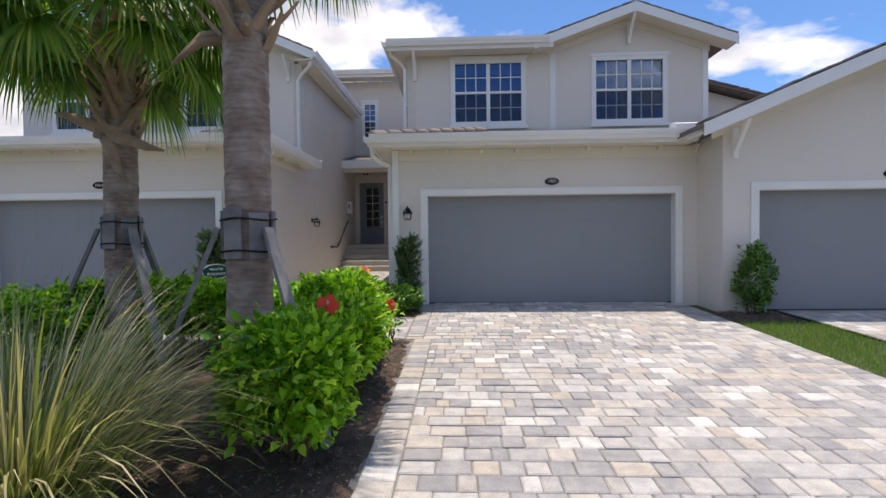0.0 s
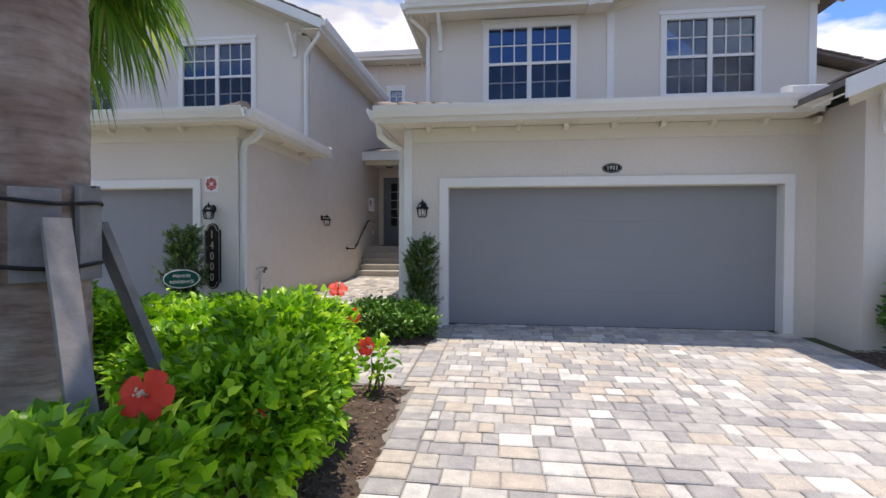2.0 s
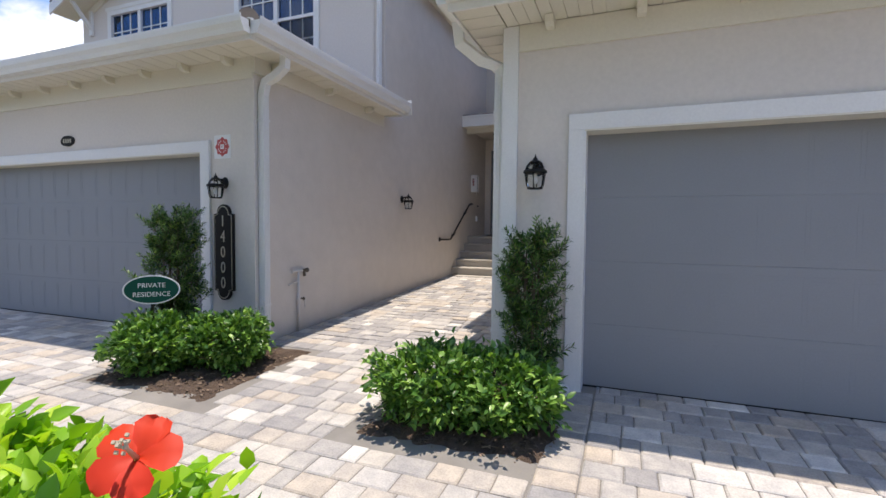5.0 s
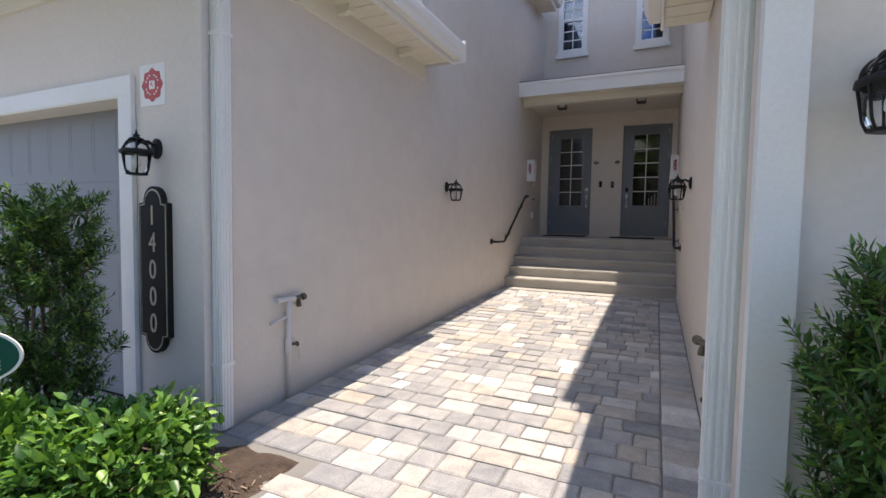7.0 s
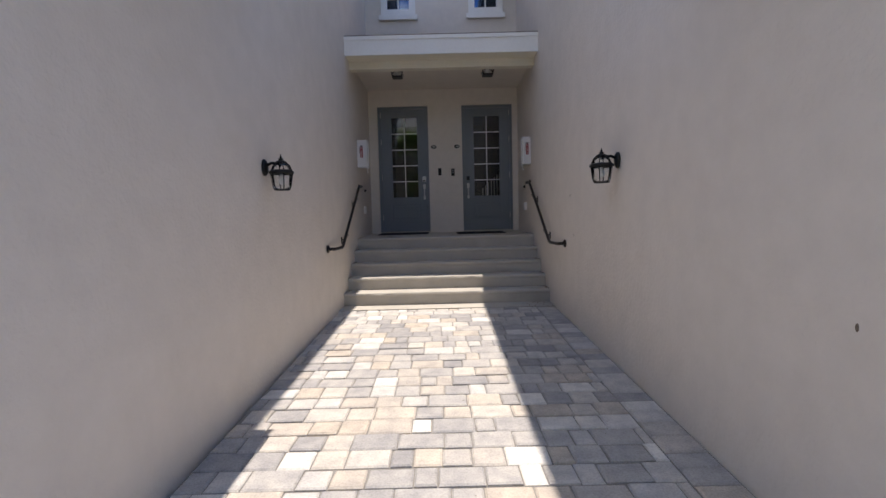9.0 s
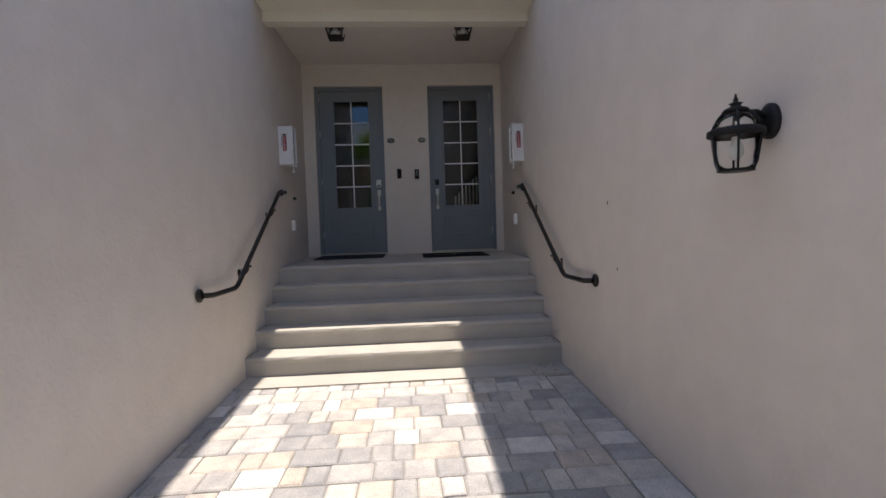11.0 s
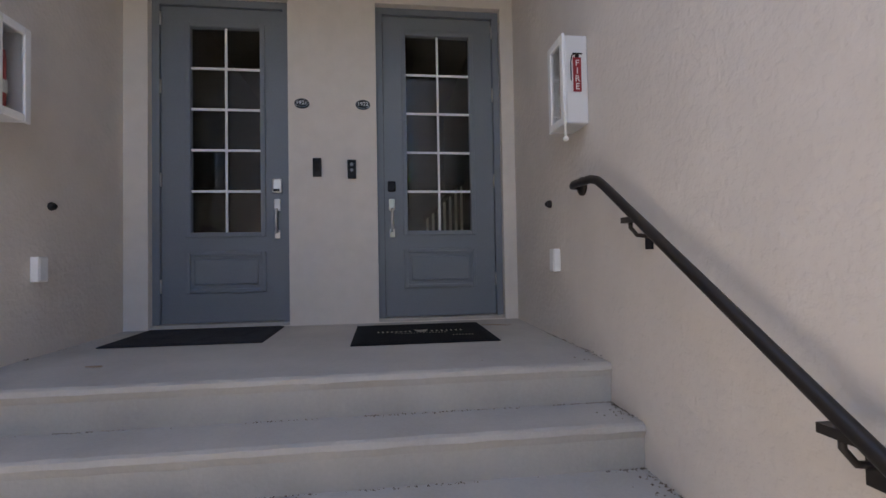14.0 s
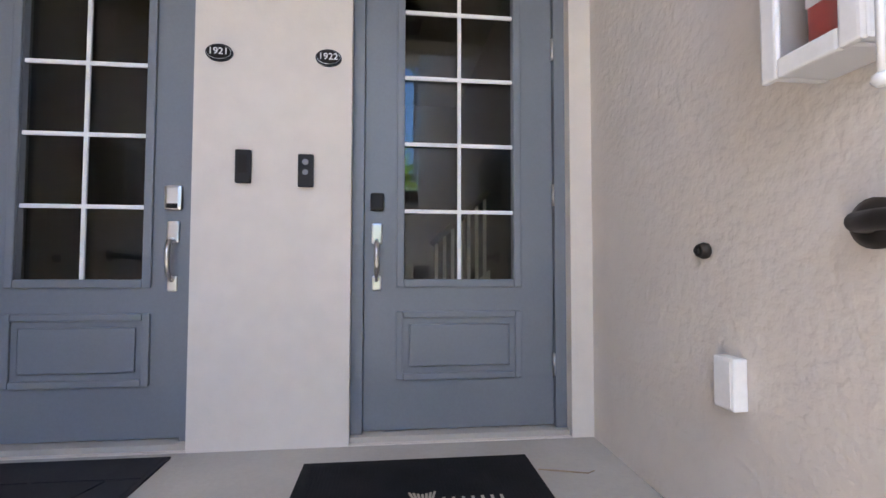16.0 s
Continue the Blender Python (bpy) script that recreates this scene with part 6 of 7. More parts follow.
def hibiscus_flower(parent, place, face, size, seed):
    """A five-petalled open flower with a long column, on a short stalk; place is from the shrub's root."""
    rng = random.Random(seed)
    face = Vector(face).normalized()
    m = Matrix.Translation(place) @ face.to_track_quat("Z", "Y").to_matrix().to_4x4()
    bm = bmesh.new()
    for k in range(5):
        a = 2 * math.pi * k / 5 + rng.uniform(-0.1, 0.1)
        rows_ = []
        for i, (r, w, z) in enumerate(((0.06, 0.05, 0.0), (0.35, 0.26, 0.10), (0.68, 0.40, 0.13), (0.93, 0.30, 0.06), (1.0, 0.12, 0.03))):
            row = []
            for s in (-1, -0.5, 0, 0.5, 1):
                rr = r * size / 2
                ww = w * size / 2 * s * 1.15
                zz = (z + 0.05 * math.sin(s * 6 + k * 2) * r) * size / 2 + rng.uniform(-1, 1) * 0.012 * size
                row.append(bm.verts.new((rr * math.cos(a) - ww * math.sin(a), rr * math.sin(a) + ww * math.cos(a), zz)))
            rows_.append(row)
        for p, q in zip(rows_, rows_[1:]):
            for i in range(4):
                bm.faces.new((p[i], p[i + 1], q[i + 1], q[i])).smooth = True
    bm.transform(m)
    fl = part("flower", bm, PETAL, parent, "open red hibiscus flower")
    col = add_tube(bmesh.new(), [(0, 0, 0), (0, 0, size * 0.3), (0.01, 0, size * 0.52)], [0.006, 0.004, 0.003], 6)
    for _ in range(14):
        c = Vector((rng.uniform(-1, 1) * 0.012, rng.uniform(-1, 1) * 0.012, size * rng.uniform(0.34, 0.54)))
        add_box(col, c.x - 0.003, c.x + 0.003, c.y - 0.003, c.y + 0.003, c.z - 0.003, c.z + 0.003)
    col.transform(m)
    part("stamen", col, SIGN_GOLD, fl)
    st = tube([Vector(place), Vector(place) - face * 0.05 + Vector((0, 0, -0.05)), Vector(place) * 0.8], [0.005, 0.004, 0.004], 5)
    part("stalk", st, STEM, fl)


HEDGE = [(-0.84, 2.68, 0.34, 0.42, 0.96, 0.30), (-0.84, 3.95, 0.36, 0.42, 0.88, 0.32), (-1.02, 4.68, 0.39, 0.44, 1.02, 0.32), (-1.24, 5.38, 0.37, 0.38, 0.82, 0.34), (-1.95, 5.42, 0.40, 0.38, 0.79, 0.32),
         (-3.02, 5.45, 0.44, 0.40, 0.84, 0.30), (-3.65, 5.35, 0.50, 0.42, 0.93, 0.32), (-4.25, 4.95, 0.42, 0.48, 0.90, 0.30), (-4.3, 4.1, 0.40, 0.48, 0.88, 0.30), (-1.72, 4.72, 0.42, 0.36, 0.80, 0.26), (-2.45, 5.45, 0.38, 0.36, 0.80, 0.28)]
hedge = []
for i, (x, y, rx, ry, h, low) in enumerate(HEDGE):
    n = 6200 if i < 4 else 4200
    ob, _ = shrub("hibiscus_shrub", x, y, rx, ry, h, low, n, 0.078 if i < 4 else 0.088, 0.62, HIBISCUS_LEAF,
                  "bright green hibiscus shrub with red flowers" if i < 4 else "bright green clipped hibiscus shrub", "shrub", 11 + i, "hibiscus hedge", 0.30, True, stems=9)
    hedge.append((ob, x, y))


sprig, _ = shrub("hibiscus_shrub", -0.62, 5.75, 0.07, 0.07, 0.52, 0.10, 70, 0.10, 0.62, HIBISCUS_LEAF, "young bright green hibiscus sprig at the bed edge", "shrub", 29, "hibiscus hedge", 0.2, False, stems=4)


def flower_on(i, x, y, z, size, face, seed):
    ob, sx, sy = hedge[i]
    hibiscus_flower(ob, (x - sx, y - sy, z - ground_z(sy)), face, size, seed)


flower_on(0, -0.665, 2.99, 1.25, 0.17, (0.35, -0.9, 0.45), 1)
flower_on(3, -0.90, 5.48, 1.34, 0.17, (0.4, -0.7, 0.8), 2)
flower_on(3, -0.80, 5.60, 1.10, 0.14, (0.8, -0.6, 0.2), 3)
flower_on(2, -0.48, 4.90, 0.99, 0.14, (0.7, -0.7, 0.1), 4)
flower_on(2, -1.32, 4.35, 1.06, 0.10, (0.0, -1.0, 0.5), 5)
flower_on(1, -0.62, 3.62, 0.95, 0.07, (0.6, -0.7, 0.2), 6)
flower_on(2, -0.62, 4.32, 1.02, 0.07, (0.6, -0.7, 0.3), 7)

shrub("low_shrub", -1.28, 7.96, 0.44, 0.38, 0.50, 0.03, 3600, 0.068, 0.55, DARK_LEAF, "low glossy green shrub at the mouth of the court", "shrub", 31, "low shrubs", 0.3)
shrub("low_shrub", -0.78, 8.05, 0.40, 0.40, 0.47, 0.03, 3400, 0.068, 0.55, DARK_LEAF, "low glossy green shrub beside the garage", "shrub", 32, "low shrubs", 0.3)
shrub("low_shrub", -3.60, 8.30, 0.38, 0.42, 0.50, 0.03, 3600, 0.068, 0.55, DARK_LEAF, "low glossy green shrub below the address sign", "shrub", 33, "low shrubs", 0.3)
shrub("low_shrub", -4.18, 8.0, 0.42, 0.38, 0.48, 0.03, 3600, 0.068, 0.55, DARK_LEAF, "low glossy green shrub round the yard sign", "shrub", 34, "low shrubs", 0.3)


def column_shrub(x, y, r, h, seed, label, count, group):
    """Podocarpus: upright shoots, each set all round with narrow leaves."""
    rng = np.random.default_rng(seed)
    ob = thing("podocarpus_shrub", label, "shrub", Matrix.Translation((x, y, ground_z(y))), group)
    bases, alongs, lens = [], [], []
    bm = bmesh.new()
    shoots = count // 26
    for k in range(shoots):
        a, z = rng.random() * 2 * math.pi, 0.04 + (h - 0.12) * rng.random() ** 0.85
        rad = r * (0.2 + 0.75 * rng.random() ** 0.6) * (0.72 + 0.35 * math.sin(min(1, z / h * 1.3) * math.pi * 0.8)) * (1 + 0.95 * noise.noise((math.cos(a) * 1.8, math.sin(a) * 1.8, z * 5.0 + seed)))
        p = np.array([math.cos(a) * rad, math.sin(a) * rad, z])
        d = np.array([math.cos(a) * 0.75, math.sin(a) * 0.75, 0.65 + 0.5 * rng.random()]) + rng.normal(size=3) * 0.25
        d /= np.linalg.norm(d)
        ln = 0.09 + 0.09 * rng.random()
        side = np.cross(d, (0, 0, 1.0))
        side /= np.linalg.norm(side)
        up = np.cross(side, d)
        for i in range(26):
            t = i / 26
            w = 2.4 * i
            out = math.cos(w) * side + math.sin(w) * up
            bases.append(p + d * ln * t)
            alongs.append(d * (0.45 + 0.8 * t) + out)
            lens.append(0.07 * (0.75 + 0.4 * rng.random()) * (1.05 - 0.45 * t))
        add_tube(bm, [Vector(p - d * 0.06), Vector(p + d * ln)], [0.003, 0.0015], 4)
    for k in range(5):
        a = k * 1.3
        add_tube(bm, [(0.02 * math.cos(a), 0.02 * math.sin(a), -0.04), (r * 0.3 * math.cos(a), r * 0.3 * math.sin(a), h * 0.45), (r * 0.35 * math.cos(a + 0.4), r * 0.35 * math.sin(a + 0.4), h * 0.9)], [0.016, 0.011, 0.005], 6)
    n = len(bases)
    ups = rng.normal(size=(n, 3)) * 0.3 + np.array([0, 0, 1.0])
    v, f = leaf_arrays(np.array(bases), np.array(alongs), ups, np.array(lens), np.array(lens) * 0.27, 0.1)
    scatter_mesh("foliage", v, f, NEEDLE_LEAF, ob)
    part("branch_frame", bm, STEM, ob)
    return ob


column_shrub(-0.69, 8.53, 0.185, 1.38, 41, "tall narrow dark green podocarpus beside the garage", 9500, "podocarpus columns")
column_shrub(-4.48, 8.42, 0.235, 1.56, 42, "tall dark green podocarpus beside the address sign", 12500, "podocarpus columns")
shrub("corner_shrub", 5.33, 7.70, 0.27, 0.22, 1.18, 0.05, 4600, 0.06, 0.5, DARK_LEAF, "dark green upright shrub in the corner between garages", "shrub", 43, "", 0.35)


# ---- palms ----
def fan_leaf(rng, start, heading, pitch, stalk, span, droop):
    """A costapalmate fan: an arching stalk, then a wide fan of folded, drooping fingers. Returns points and triangles, and the stalk."""
    d = Vector((math.cos(heading) * math.cos(pitch), math.sin(heading) * math.cos(pitch), math.sin(pitch)))
    pts, p = [Vector(start)], Vector(start)
    steps = 5
    for k in range(steps):
        d = (d + Vector((0, 0, -0.10 * droop))).normalized()
        p = p + d * stalk / steps
        pts.append(p.copy())
    side = d.cross(Vector((0, 0, 1))).normalized()
    nrm = side.cross(d)
    verts, faces = [], []
    n = 44
    for k in range(n):
        a = (k / (n - 1) - 0.5) * math.radians(250) + rng.uniform(-0.03, 0.03)
        u = d * math.cos(a) + side * math.sin(a) + nrm * (0.16 * math.cos(a * 2) - 0.10)
        u.normalize()
        ln = span * (0.72 + 0.28 * math.cos(a * 0.55)) * rng.uniform(0.88, 1.06)
        acr = u.cross(nrm).normalized()
        w = span * 0.05
        o = len(verts)
        q, dirn = p.copy(), u.copy()
        for i, (t, wf) in enumerate(((0.0, 0.25), (0.35, 1.0), (0.6, 0.8), (0.82, 0.45), (1.0, 0.03))):
            if i:
                dirn = (dirn + Vector((0, 0, -0.16 * droop * i * 0.55))).normalized()
                q = q + dirn * ln * 0.25
            lift = nrm * w * 0.35 * wf
            verts += [q - acr * w * wf * 0.5 + lift, q, q + acr * w * wf * 0.5 + lift]
        for i in range(4):
            b, c = o + i * 3, o + i * 3 + 3
            faces += [(b, b + 1, c), (b + 1, c + 1, c), (b + 1, b + 2, c + 1), (b + 2, c + 2, c + 1)]
    return verts, faces, pts


def palm(x, y, trunk_r, boots_at, crown_at, leaves, seed, label, stalk, span, brace_angle, loose=()):
    rng = random.Random(seed)
    z0 = ground_z(y) + 0.0
    ob = thing("cabbage_palm", label, "palm", Matrix.Translation((x, y, 0)), "cabbage palms")
    bm = bmesh.new()
    rings, sides, steps = [], 28, 90
    for i in range(steps + 1):
        z = z0 - 0.05 + (crown_at - z0 + 0.05) * i / steps
        ring = []
        for k in range(sides):
            a = 2 * math.pi * k / sides
            r = trunk_r * (1.06 - 0.08 * i / steps) + 0.006 * noise.noise((math.cos(a) * 2, math.sin(a) * 2, z * 4 + seed)) + 0.004 * math.sin(z * 46 + noise.noise((a, z * 2, seed)) * 3) + (0.05 * math.exp(-(z - z0) * 4) if z < z0 + 1 else 0)
            ring.append(bm.verts.new((r * math.cos(a), r * math.sin(a), z)))
        rings.append(ring)
    for p, q in zip(rings, rings[1:]):
        for k in range(sides):
            bm.faces.new((p[k], p[(k + 1) % sides], q[(k + 1) % sides], q[k])).smooth = True
    part("trunk", bm, BARK, ob)
    # old leaf bases, criss-crossed, split at the foot
    for i in range(int((crown_at - boots_at) / 0.021)):
        z = boots_at + 0.021 * i + rng.uniform(-0.02, 0.02)
        a = i * 2.4 + rng.uniform(-0.2, 0.2)
        out, side = Vector((math.cos(a), math.sin(a), 0)), Vector((-math.sin(a), math.cos(a), 0))
        ln, lean = rng.uniform(0.20, 0.34), rng.uniform(0.25, 0.8)
        b = bmesh.new()
        rows_ = []
        for t, w, th in ((0.0, 0.06, 0.024), (0.25, 0.048, 0.036), (0.6, 0.036, 0.032), (1.0, 0.027, 0.014)):
            c = out * (trunk_r - 0.012 + lean * t * ln * 1.2) + Vector((0, 0, z + ln * t)) + side * 0.11 * t * (1 if i % 2 else -1)
            rows_.append([b.verts.new(c - side * w), b.verts.new(c - side * w * 0.5 + out * th), b.verts.new(c + side * w * 0.5 + out * th), b.verts.new(c + side * w), b.verts.new(c - out * 0.004)])
        for p, q in zip(rows_, rows_[1:]):
            for k in range(5):
                b.faces.new((p[k], p[(k + 1) % 5], q[(k + 1) % 5], q[k]))
        b.faces.new(rows_[0][::-1])
        b.faces.new(rows_[-1])
        part("boot", b, BOOT, ob)
    # a few old stalks hang loose
    for k in range(0 if loose else 3):
        a = rng.uniform(0, 6.28)
        out = Vector((math.cos(a), math.sin(a), 0))
        c = out * trunk_r + Vector((0, 0, boots_at + rng.uniform(-0.05, 0.2)))
        part("dead_stalk", tube([c, c + out * 0.24 + Vector((0, 0, 0.0)), c + out * 0.50 + Vector((0, 0, -0.16))], [0.045, 0.036, 0.012], 6), BOOT, ob)
    for z, reach, rise in loose:
        b = tube([(-reach * 0.22, 0, z - rise * 0.2), (reach * 0.35, 0, z + rise * 0.35), (reach * 0.7, 0, z + rise * 0.75), (reach, 0, z + rise)], [0.085, 0.075, 0.05, 0.012], 10)
        b.transform(Matrix.Translation((0, -trunk_r - 0.022, 0)) @ Matrix.Diagonal((1.0, 0.3, 1.0, 1.0)))
        part("loose_boot", b, BOOT, ob, "broad tan leaf base hanging loose")
    for k in range(leaves):
        heading = k * 2.39996 + rng.uniform(-0.25, 0.25)
        f = (k + 0.5) / leaves
        pitch = math.radians(76 - 84 * f + rng.uniform(-8, 8))
        v, fc, pts = fan_leaf(rng, (0.06 * math.cos(heading), 0.06 * math.sin(heading), crown_at - 0.05 + 0.25 * (1 - f)), heading, pitch, stalk * rng.uniform(0.85, 1.1), span * rng.uniform(0.9, 1.08), 0.9 + 1.0 * f)
        leaf = scatter_mesh("frond", np.array([tuple(p) for p in v]), np.array(fc), PALM_LEAF, ob)
        part("leaf_stalk", tube(pts, [0.016, 0.014, 0.012, 0.010, 0.008, 0.006], 6), PALM_LEAF, leaf)
    # brace kit: battens strapped to the trunk, leaning props
    kit = thing("palm_brace", "weathered lumber props strapped round the palm trunk", "tree brace", Matrix.Translation((x, y, 0)), "palm braces")
    zb = ground_z(y) + 1.37
    for k in range(6):
        a = brace_angle + k * 2 * math.pi / 6
        b = box(-0.078, 0.078, 0, 0.022, zb, zb + 0.36 + 0.02 * (k % 3), 0.004)
        b.transform(pose(trunk_r * math.cos(a) * 1.04, trunk_r * math.sin(a) * 1.04, 0, 0, 0, math.degrees(a) - 90))
        part("batten", b, LUMBER, kit)
    for z in (zb + 0.06, zb + 0.31):
        loop = [((trunk_r + 0.042) * math.cos(t), (trunk_r + 0.042) * math.sin(t), z + 0.008 * math.sin(3 * t)) for t in (2 * math.pi * j / 40 for j in range(41))]
        part("strap", tube(loop, 0.0085, 6, False), BLACK, kit, "black strap")
    for a in (math.radians(-29), math.radians(74), math.radians(208)):
        top = Vector(((trunk_r + 0.06) * math.cos(a), (trunk_r + 0.06) * math.sin(a), zb + 0.24))
        foot = Vector(((trunk_r + 0.70) * math.cos(a), (trunk_r + 0.70) * math.sin(a), ground_z(y) - 0.05))
        axis = (top - foot)
        ln = axis.length
        b = box(-0.045, 0.045, -0.019, 0.019, 0, ln, 0.003)
        q = axis.normalized()
        sd = Vector((-math.sin(a), math.cos(a), 0))
        nn = sd.cross(q)
        rot = Matrix((sd, nn, q)).transposed().to_4x4()
        b.transform(Matrix.Translation(foot) @ rot)
        part("prop", b, LUMBER, kit, "grey weathered prop")
    return ob


palm(-1.386, 3.28, 0.172, 3.28, 5.3, 30, 3, "cabbage palm with grey ringed trunk and braced base", 0.98, 1.0, -0.764)
palm(-3.69, 4.95, 0.175, 2.95, 4.45, 44, 8, "cabbage palm with criss-crossed leaf bases and full crown", 0.98, 1.0, -0.6, ((3.02, -0.62, 0.22), (2.98, 0.66, -0.20), (2.90, 0.16, -0.42)))


# ---- ornamental grass and lawn ----
def grass_clump(x, y, r, h, count, seed, material, label, broad=1.0):
    rng = np.random.default_rng(seed)
    ob = thing("grass_clump", label, "grass", Matrix.Translation((x, y, ground_z(y))))
    tufts = [([], []) for _ in range(9)]
    for k in range(count):
        a, q = rng.random() * 2 * math.pi, rng.random() ** 0.7
        verts, faces = tufts[int(a / (2 * math.pi) * 9) % 9]
        root = np.array([math.cos(a), math.sin(a), 0]) * 0.22 * rng.random() ** 0.5
        out = np.array([math.cos(a + rng.normal() * 0.35), math.sin(a + rng.normal() * 0.35), 0])
        side = np.array([-out[1], out[0], 0])
        ln, w = h * (0.75 + 0.6 * rng.random()), (0.005 + 0.008 * rng.random()) * broad
        d = out * (0.12 + 0.55 * q) + np.array([0, 0, 1.0])
        d /= np.linalg.norm(d)
        p, o, seg = root + np.array([0, 0, -0.02]), len(verts), 7
        bend = (0.05 + 0.17 * q * rng.random())
        for i in range(seg + 1):
            t = i / seg
            ww = w * (1 - t) ** 0.6 if t < 1 else 0.0006
            tw = side * math.cos(t * 1.2 + k) + out * math.sin(t * 1.2 + k) * 0.5
            verts += [tuple(p - tw * ww), tuple(p + tw * ww)]
            d = d + out * bend * (0.3 + t) + np.array([0, 0, -bend * 1.25 * t * (1 + 2 * t)])
            d /= np.linalg.norm(d)
            p = p + d * ln / seg
            p[2] = max(p[2], 0.02)
        for i in range(seg):
            b = o + 2 * i
            faces += [(b, b + 1, b + 3), (b, b + 3, b + 2)]
    for verts, faces in tufts:
        scatter_mesh("tuft", np.array(verts), np.array(faces), material, ob)
    return ob


STRAW = "large arching ornamental grass clump, green and straw"
grass_clump(-1.92, 1.75, 0.9, 1.25, 1900, 51, BLADE, STRAW)
grass_clump(-3.1, 2.35, 0.8, 1.0, 900, 52, BLADE, STRAW)
grass_clump(-1.72, 1.12, 0.5, 0.62, 330, 53, GREEN_BLADE, "low vivid green grass clump with broad blades", 1.5)

rng = np.random.default_rng(61)
n = 15000
px, py = 4.73 + 1.26 * rng.random(n), -3.5 + 10.7 * rng.random(n) ** 0.75
ang = rng.random(n) * 2 * math.pi
gz = 0.105 + 0.038 * py - 0.045
bh = 0.05 + 0.035 * rng.random(n)
lean = rng.normal(size=(n, 2)) * 0.02
va = np.stack([px - 0.0045 * np.cos(ang), py - 0.0045 * np.sin(ang), gz], 1)
vb = np.stack([px + 0.0045 * np.cos(ang), py + 0.0045 * np.sin(ang), gz], 1)
vc = np.stack([px + lean[:, 0], py + lean[:, 1], gz + bh], 1)
lawn = scatter_mesh("lawn_grass", np.stack([va, vb, vc], 1).reshape(-1, 3), np.arange(3 * n).reshape(-1, 3), LAWN, None)
tagged(lawn, "short green lawn strip between the driveways", "grass", kind="stuff")

# bark chips and dry leaves
rng2 = random.Random(77)


def chips(name, x0, x1, y0, y1, n, label):
    verts, faces = [], []
    for k in range(n):
        x, y = rng2.uniform(x0, x1), rng2.uniform(y0, y1)
        edge = min(x - x0, x1 - x, y - y0, y1 - y) + 0.08
        z = ground_z(y) - 0.03 + min(edge, 0.25) * 0.24 + 0.028 * noise.noise((x * 9, y * 9, 1.3)) + 0.03 * noise.noise((x * 2.2, y * 2.2, 4.0)) + 0.006
        a, l, w = rng2.uniform(0, 6.28), rng2.uniform(0.015, 0.05), rng2.uniform(0.006, 0.014)
        u, v = Vector((math.cos(a), math.sin(a), rng2.uniform(-0.3, 0.4))), Vector((-math.sin(a), math.cos(a), rng2.uniform(-0.4, 0.4)))
        c = Vector((x, y, z))
        o = len(verts)
        verts += [tuple(c - u * l / 2 - v * w / 2), tuple(c + u * l / 2 - v * w / 2), tuple(c + u * l * 0.4 + v * w / 2), tuple(c - u * l * 0.45 + v * w / 2), tuple(c + Vector((0, 0, 0.007)))]
        faces += [(o, o + 1, o + 4), (o + 1, o + 2, o + 4), (o + 2, o + 3, o + 4), (o + 3, o, o + 4)]
    ob = scatter_mesh(name, np.array(verts), np.array(faces), CHIP, None)
    return tagged(ob, label, "mulch", kind="stuff")


CHIP = leaf_material("bark_chip", [(0.0, (0.05, 0.034, 0.026)), (0.6, (0.13, 0.09, 0.066)), (1.0, (0.30, 0.22, 0.16))], 0.9, 0.02)
chips("bark_chips", -2.2, -0.36, 0.5, 6.06, 5200, "loose brown bark chips under the hedge")
chips("bark_chips", -1.7, -0.4, 7.6, 8.82, 800, "loose brown bark chips beside the garage")
chips("bark_chips", -4.55, -3.16, 7.6, 8.86, 800, "loose brown bark chips below the address sign")
chips("bark_chips", 4.72, 5.8, 7.3, 7.95, 500, "loose dark bark chips in the corner bed")


# ---- pavers ----
ROW = 0.187
SLOPE = math.atan(0.038)


def courses(x0, x1, y0, y1, seed, widths=(0.125, 0.165, 0.187, 0.187, 0.25, 0.28), skip=None):
    """Blocks (x centre, y centre, width, depth) in courses across x, with staggered joints."""
    rng = random.Random(seed)
    out, y = [], y0
    while y < y1 - 0.04:
        d = min(ROW, y1 - y)
        x = x0 - rng.uniform(0, 0.12)
        while x < x1 - 0.02:
            w = rng.choice(widths)
            a, b = max(x, x0), min(x + w, x1)
            if x1 - b < 0.05:
                b = x1
            if b - a > 0.035 and not (skip and skip((a + b) / 2, y + d / 2)):
                out.append(((a + b) / 2, y + d / 2, b - a, d))
            x = x + w if b < x1 else x1
        y += d
    return out


def border(x0, x1, y0, y1, seed):
    rng = random.Random(seed)
    out, y = [], y0
    while y < y1 - 0.05:
        d = min(rng.choice((0.15, 0.187, 0.187)), y1 - y)
        out.append(((x0 + x1) / 2, y + d / 2, x1 - x0, d))
        y += d
    return out


def block(w, d, jitter, rng):
    """Points of one tumbled block, its top at z 0: foot, shoulder and top rings."""
    g, c = 0.0034, 0.0105
    pts = []
    for inset, z in ((g, -0.03), (g, -c * 0.8), (g + c, 0.0)):
        for sx, sy in ((-1, -1), (1, -1), (1, 1), (-1, 1)):
            pts.append((sx * (w / 2 - inset) + rng.uniform(-jitter, jitter), sy * (d / 2 - inset) + rng.uniform(-jitter, jitter), z + (rng.uniform(-0.001, 0.001) if z == 0 else 0)))
    return pts


BLOCK_FACES = [(0, 1, 5, 4), (1, 2, 6, 5), (2, 3, 7, 6), (3, 0, 4, 7), (4, 5, 9, 8), (5, 6, 10, 9), (6, 7, 11, 10), (7, 4, 8, 11), (8, 9, 10, 11)]


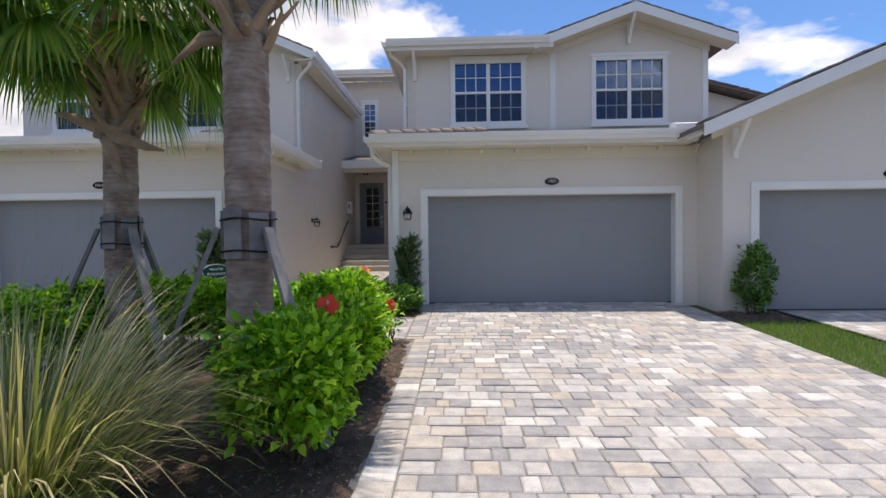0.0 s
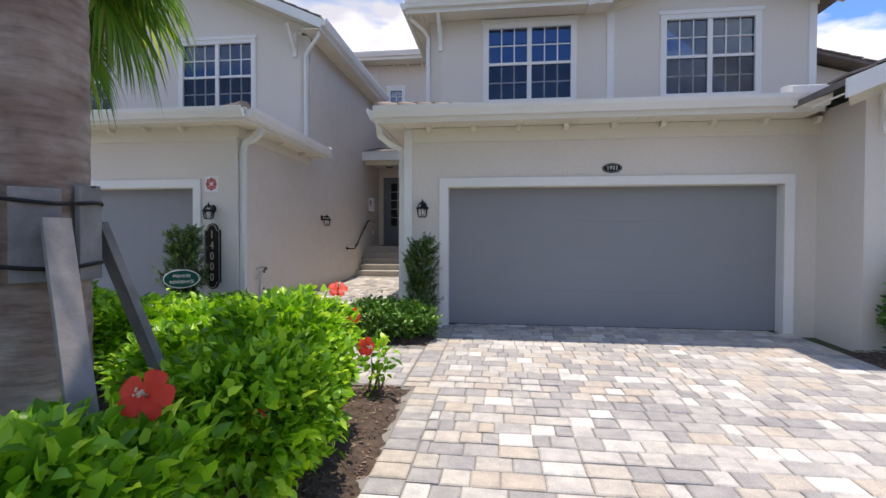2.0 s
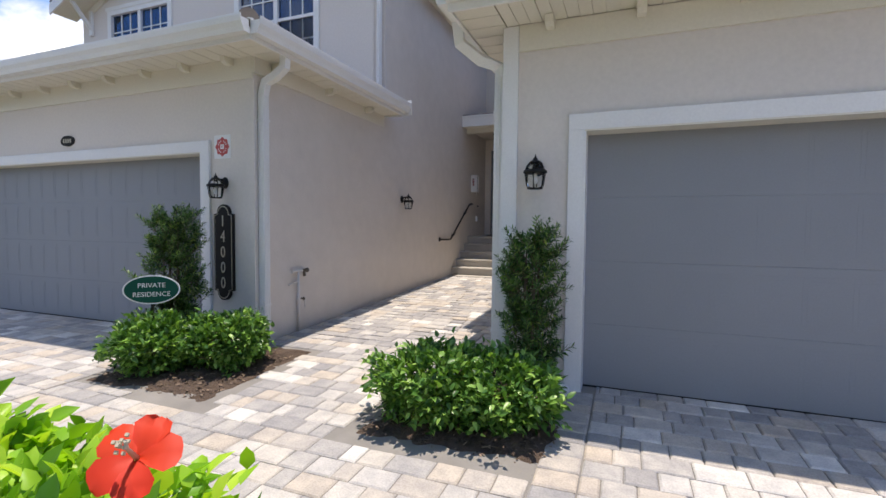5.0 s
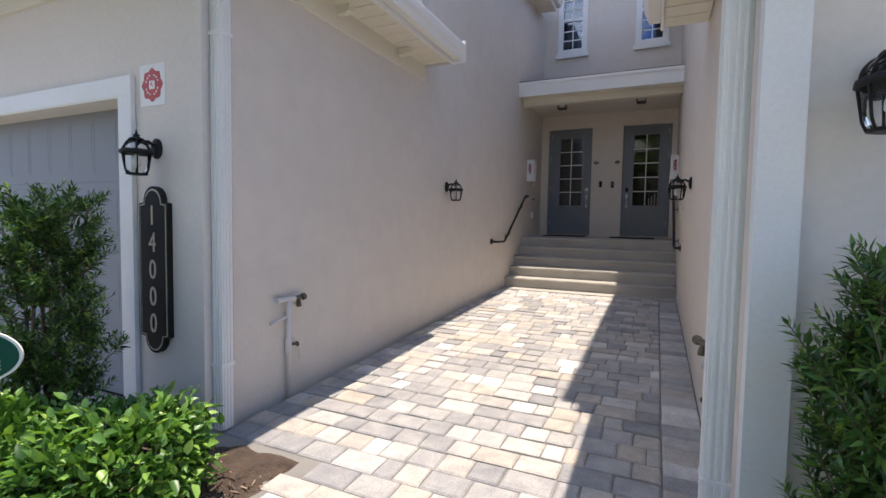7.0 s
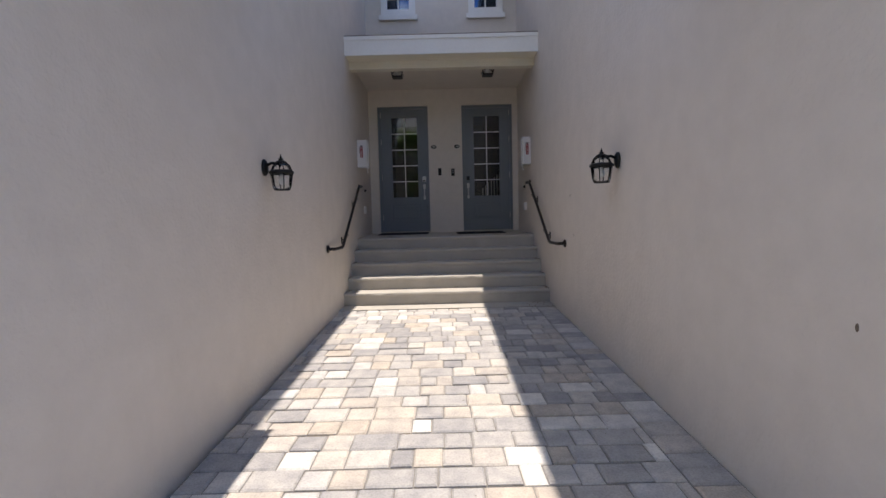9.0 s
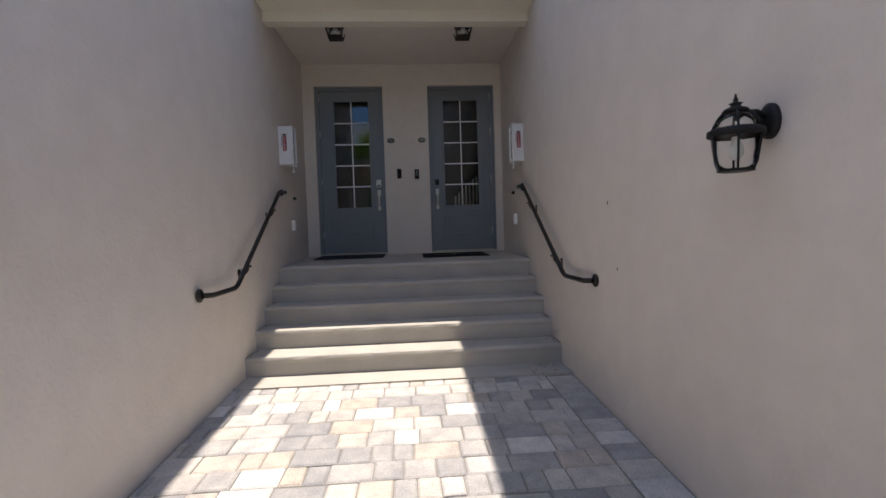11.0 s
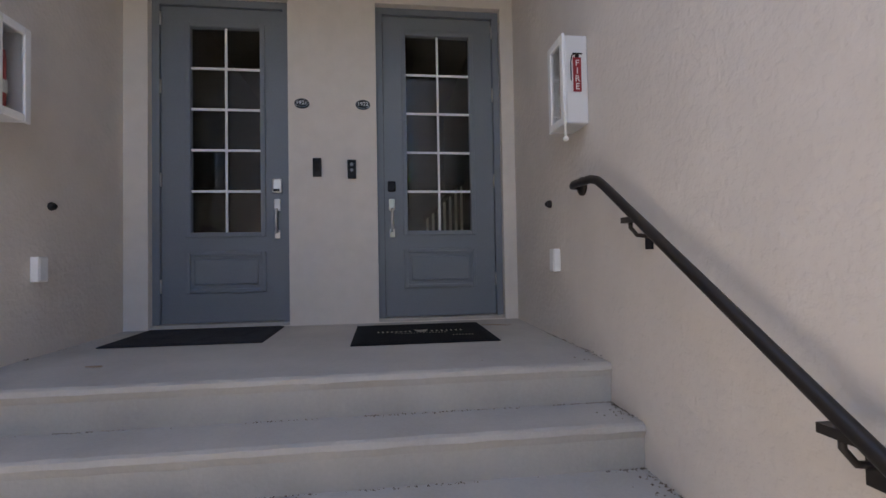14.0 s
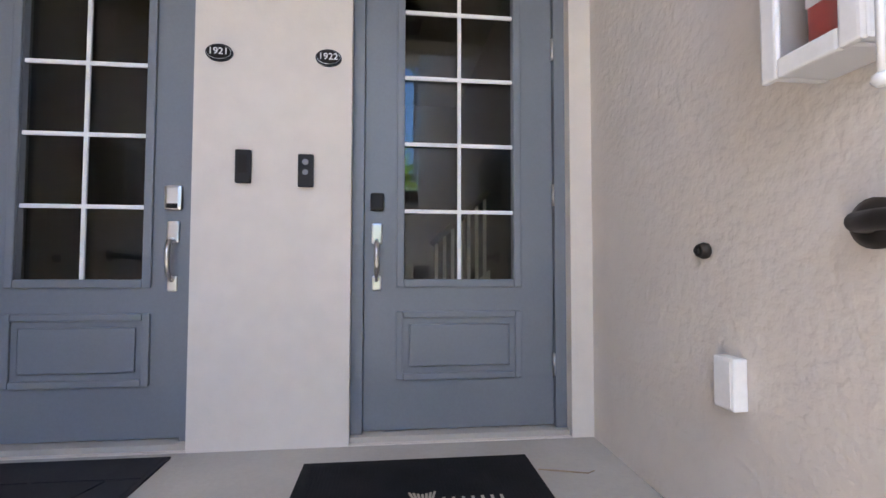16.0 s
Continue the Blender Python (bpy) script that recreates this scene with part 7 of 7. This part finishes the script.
def paver_field(name, blocks, parent, seed, label):
    """The far courses, joined."""
    rng = random.Random(seed)
    verts, faces = [], []
    rng.shuffle(blocks)
    for x, y, w, d in blocks:
        o, lift = len(verts), rng.uniform(-0.002, 0.002)
        for p in block(w, d, 0.0022, rng):
            verts.append((x + p[0], y + p[1], ground_z(y) + 0.038 * p[1] + p[2] + lift))
        faces += [tuple(o + i for i in f) for f in BLOCK_FACES]
    ob = pydata(name, verts, faces, PAVER_MANY, parent)
    return tagged(ob, label, kind="stuff")


def paver_singles(blocks, parent, seed):
    """The near courses, one object a block; alike sizes share a mesh."""
    rng = random.Random(seed)
    shared = {}
    for x, y, w, d in blocks:
        key = (round(w, 3), round(d, 3), rng.randint(0, 1))
        if key not in shared:
            me = bpy.data.meshes.new("paver")
            me.from_pydata(block(w, d, 0.0022, rng), [], BLOCK_FACES)
            me.materials.append(PAVER_ONE)
            shared[key] = me
        ob = new("paver", shared[key])
        ob.parent = parent
        ob.matrix_basis = Matrix.Translation((x, y, ground_z(y) + rng.uniform(-0.002, 0.002))) @ pose(0, 0, 0, math.degrees(SLOPE) + rng.uniform(-0.25, 0.25), rng.uniform(-0.25, 0.25), 180 * rng.randint(0, 1))


beds = bpy.data.objects
Y_TURN = -1.2 + 39 * ROW       # the walkway meets the driveway here
drive = courses(-0.085, 4.42, -1.2, Y_TURN, 1) + courses(-0.21, 4.42, Y_TURN, 9.04, 21)
drive += border(-0.335, -0.09, -1.2, Y_TURN, 2) + border(-0.46, -0.215, Y_TURN, 8.86, 22) + border(4.425, 4.67, -1.2, 8.86, 3)
near_drive = [b for b in drive if b[0] < 1.7 and 2.6 < b[1] < 6.4][:295]
drive_picked = set(near_drive)
paver_singles(near_drive, beds["driveway_bed"], 16)
paver_field("driveway_pavers", [b for b in drive if b not in drive_picked], beds["driveway_bed"], 4, "tumbled grey and tan driveway pavers")


def in_bed(x, y):
    return (x > -1.78 and y > 7.52) or (x < -3.08 and 7.52 < y < 9.03)


court = courses(-3.85, -0.475, 6.12, 8.9, 5, skip=in_bed)
court += courses(-3.855, -1.245, 8.9, 15.0, 6, skip=lambda x, y: x < -3.08 and y < 9.03) + border(-1.24, -0.995, 8.9, 15.0, 7)
near = [b for b in court if 9.5 < b[1] < 13.9]
near = near[:295]
picked = set(near)
paver_singles(near, beds["walkway_bed"], 8)
paver_field("walkway_pavers", [b for b in court if b not in picked], beds["walkway_bed"], 9, "tumbled grey and tan walkway pavers")
paver_field("side_walk_pavers", courses(-4.61, -3.86, 6.12, 7.54, 10), beds["side_walk_bed"], 11, "tumbled grey and tan pavers")
paver_field("left_driveway_pavers", courses(-9.74, -4.63, 3.0, 9.2, 12), beds["left_driveway_bed"], 13, "tumbled grey and tan driveway pavers")
paver_field("right_driveway_pavers", courses(6.01, 10.69, 2.0, 7.98, 14), beds["right_driveway_bed"], 15, "tumbled grey and tan driveway pavers")
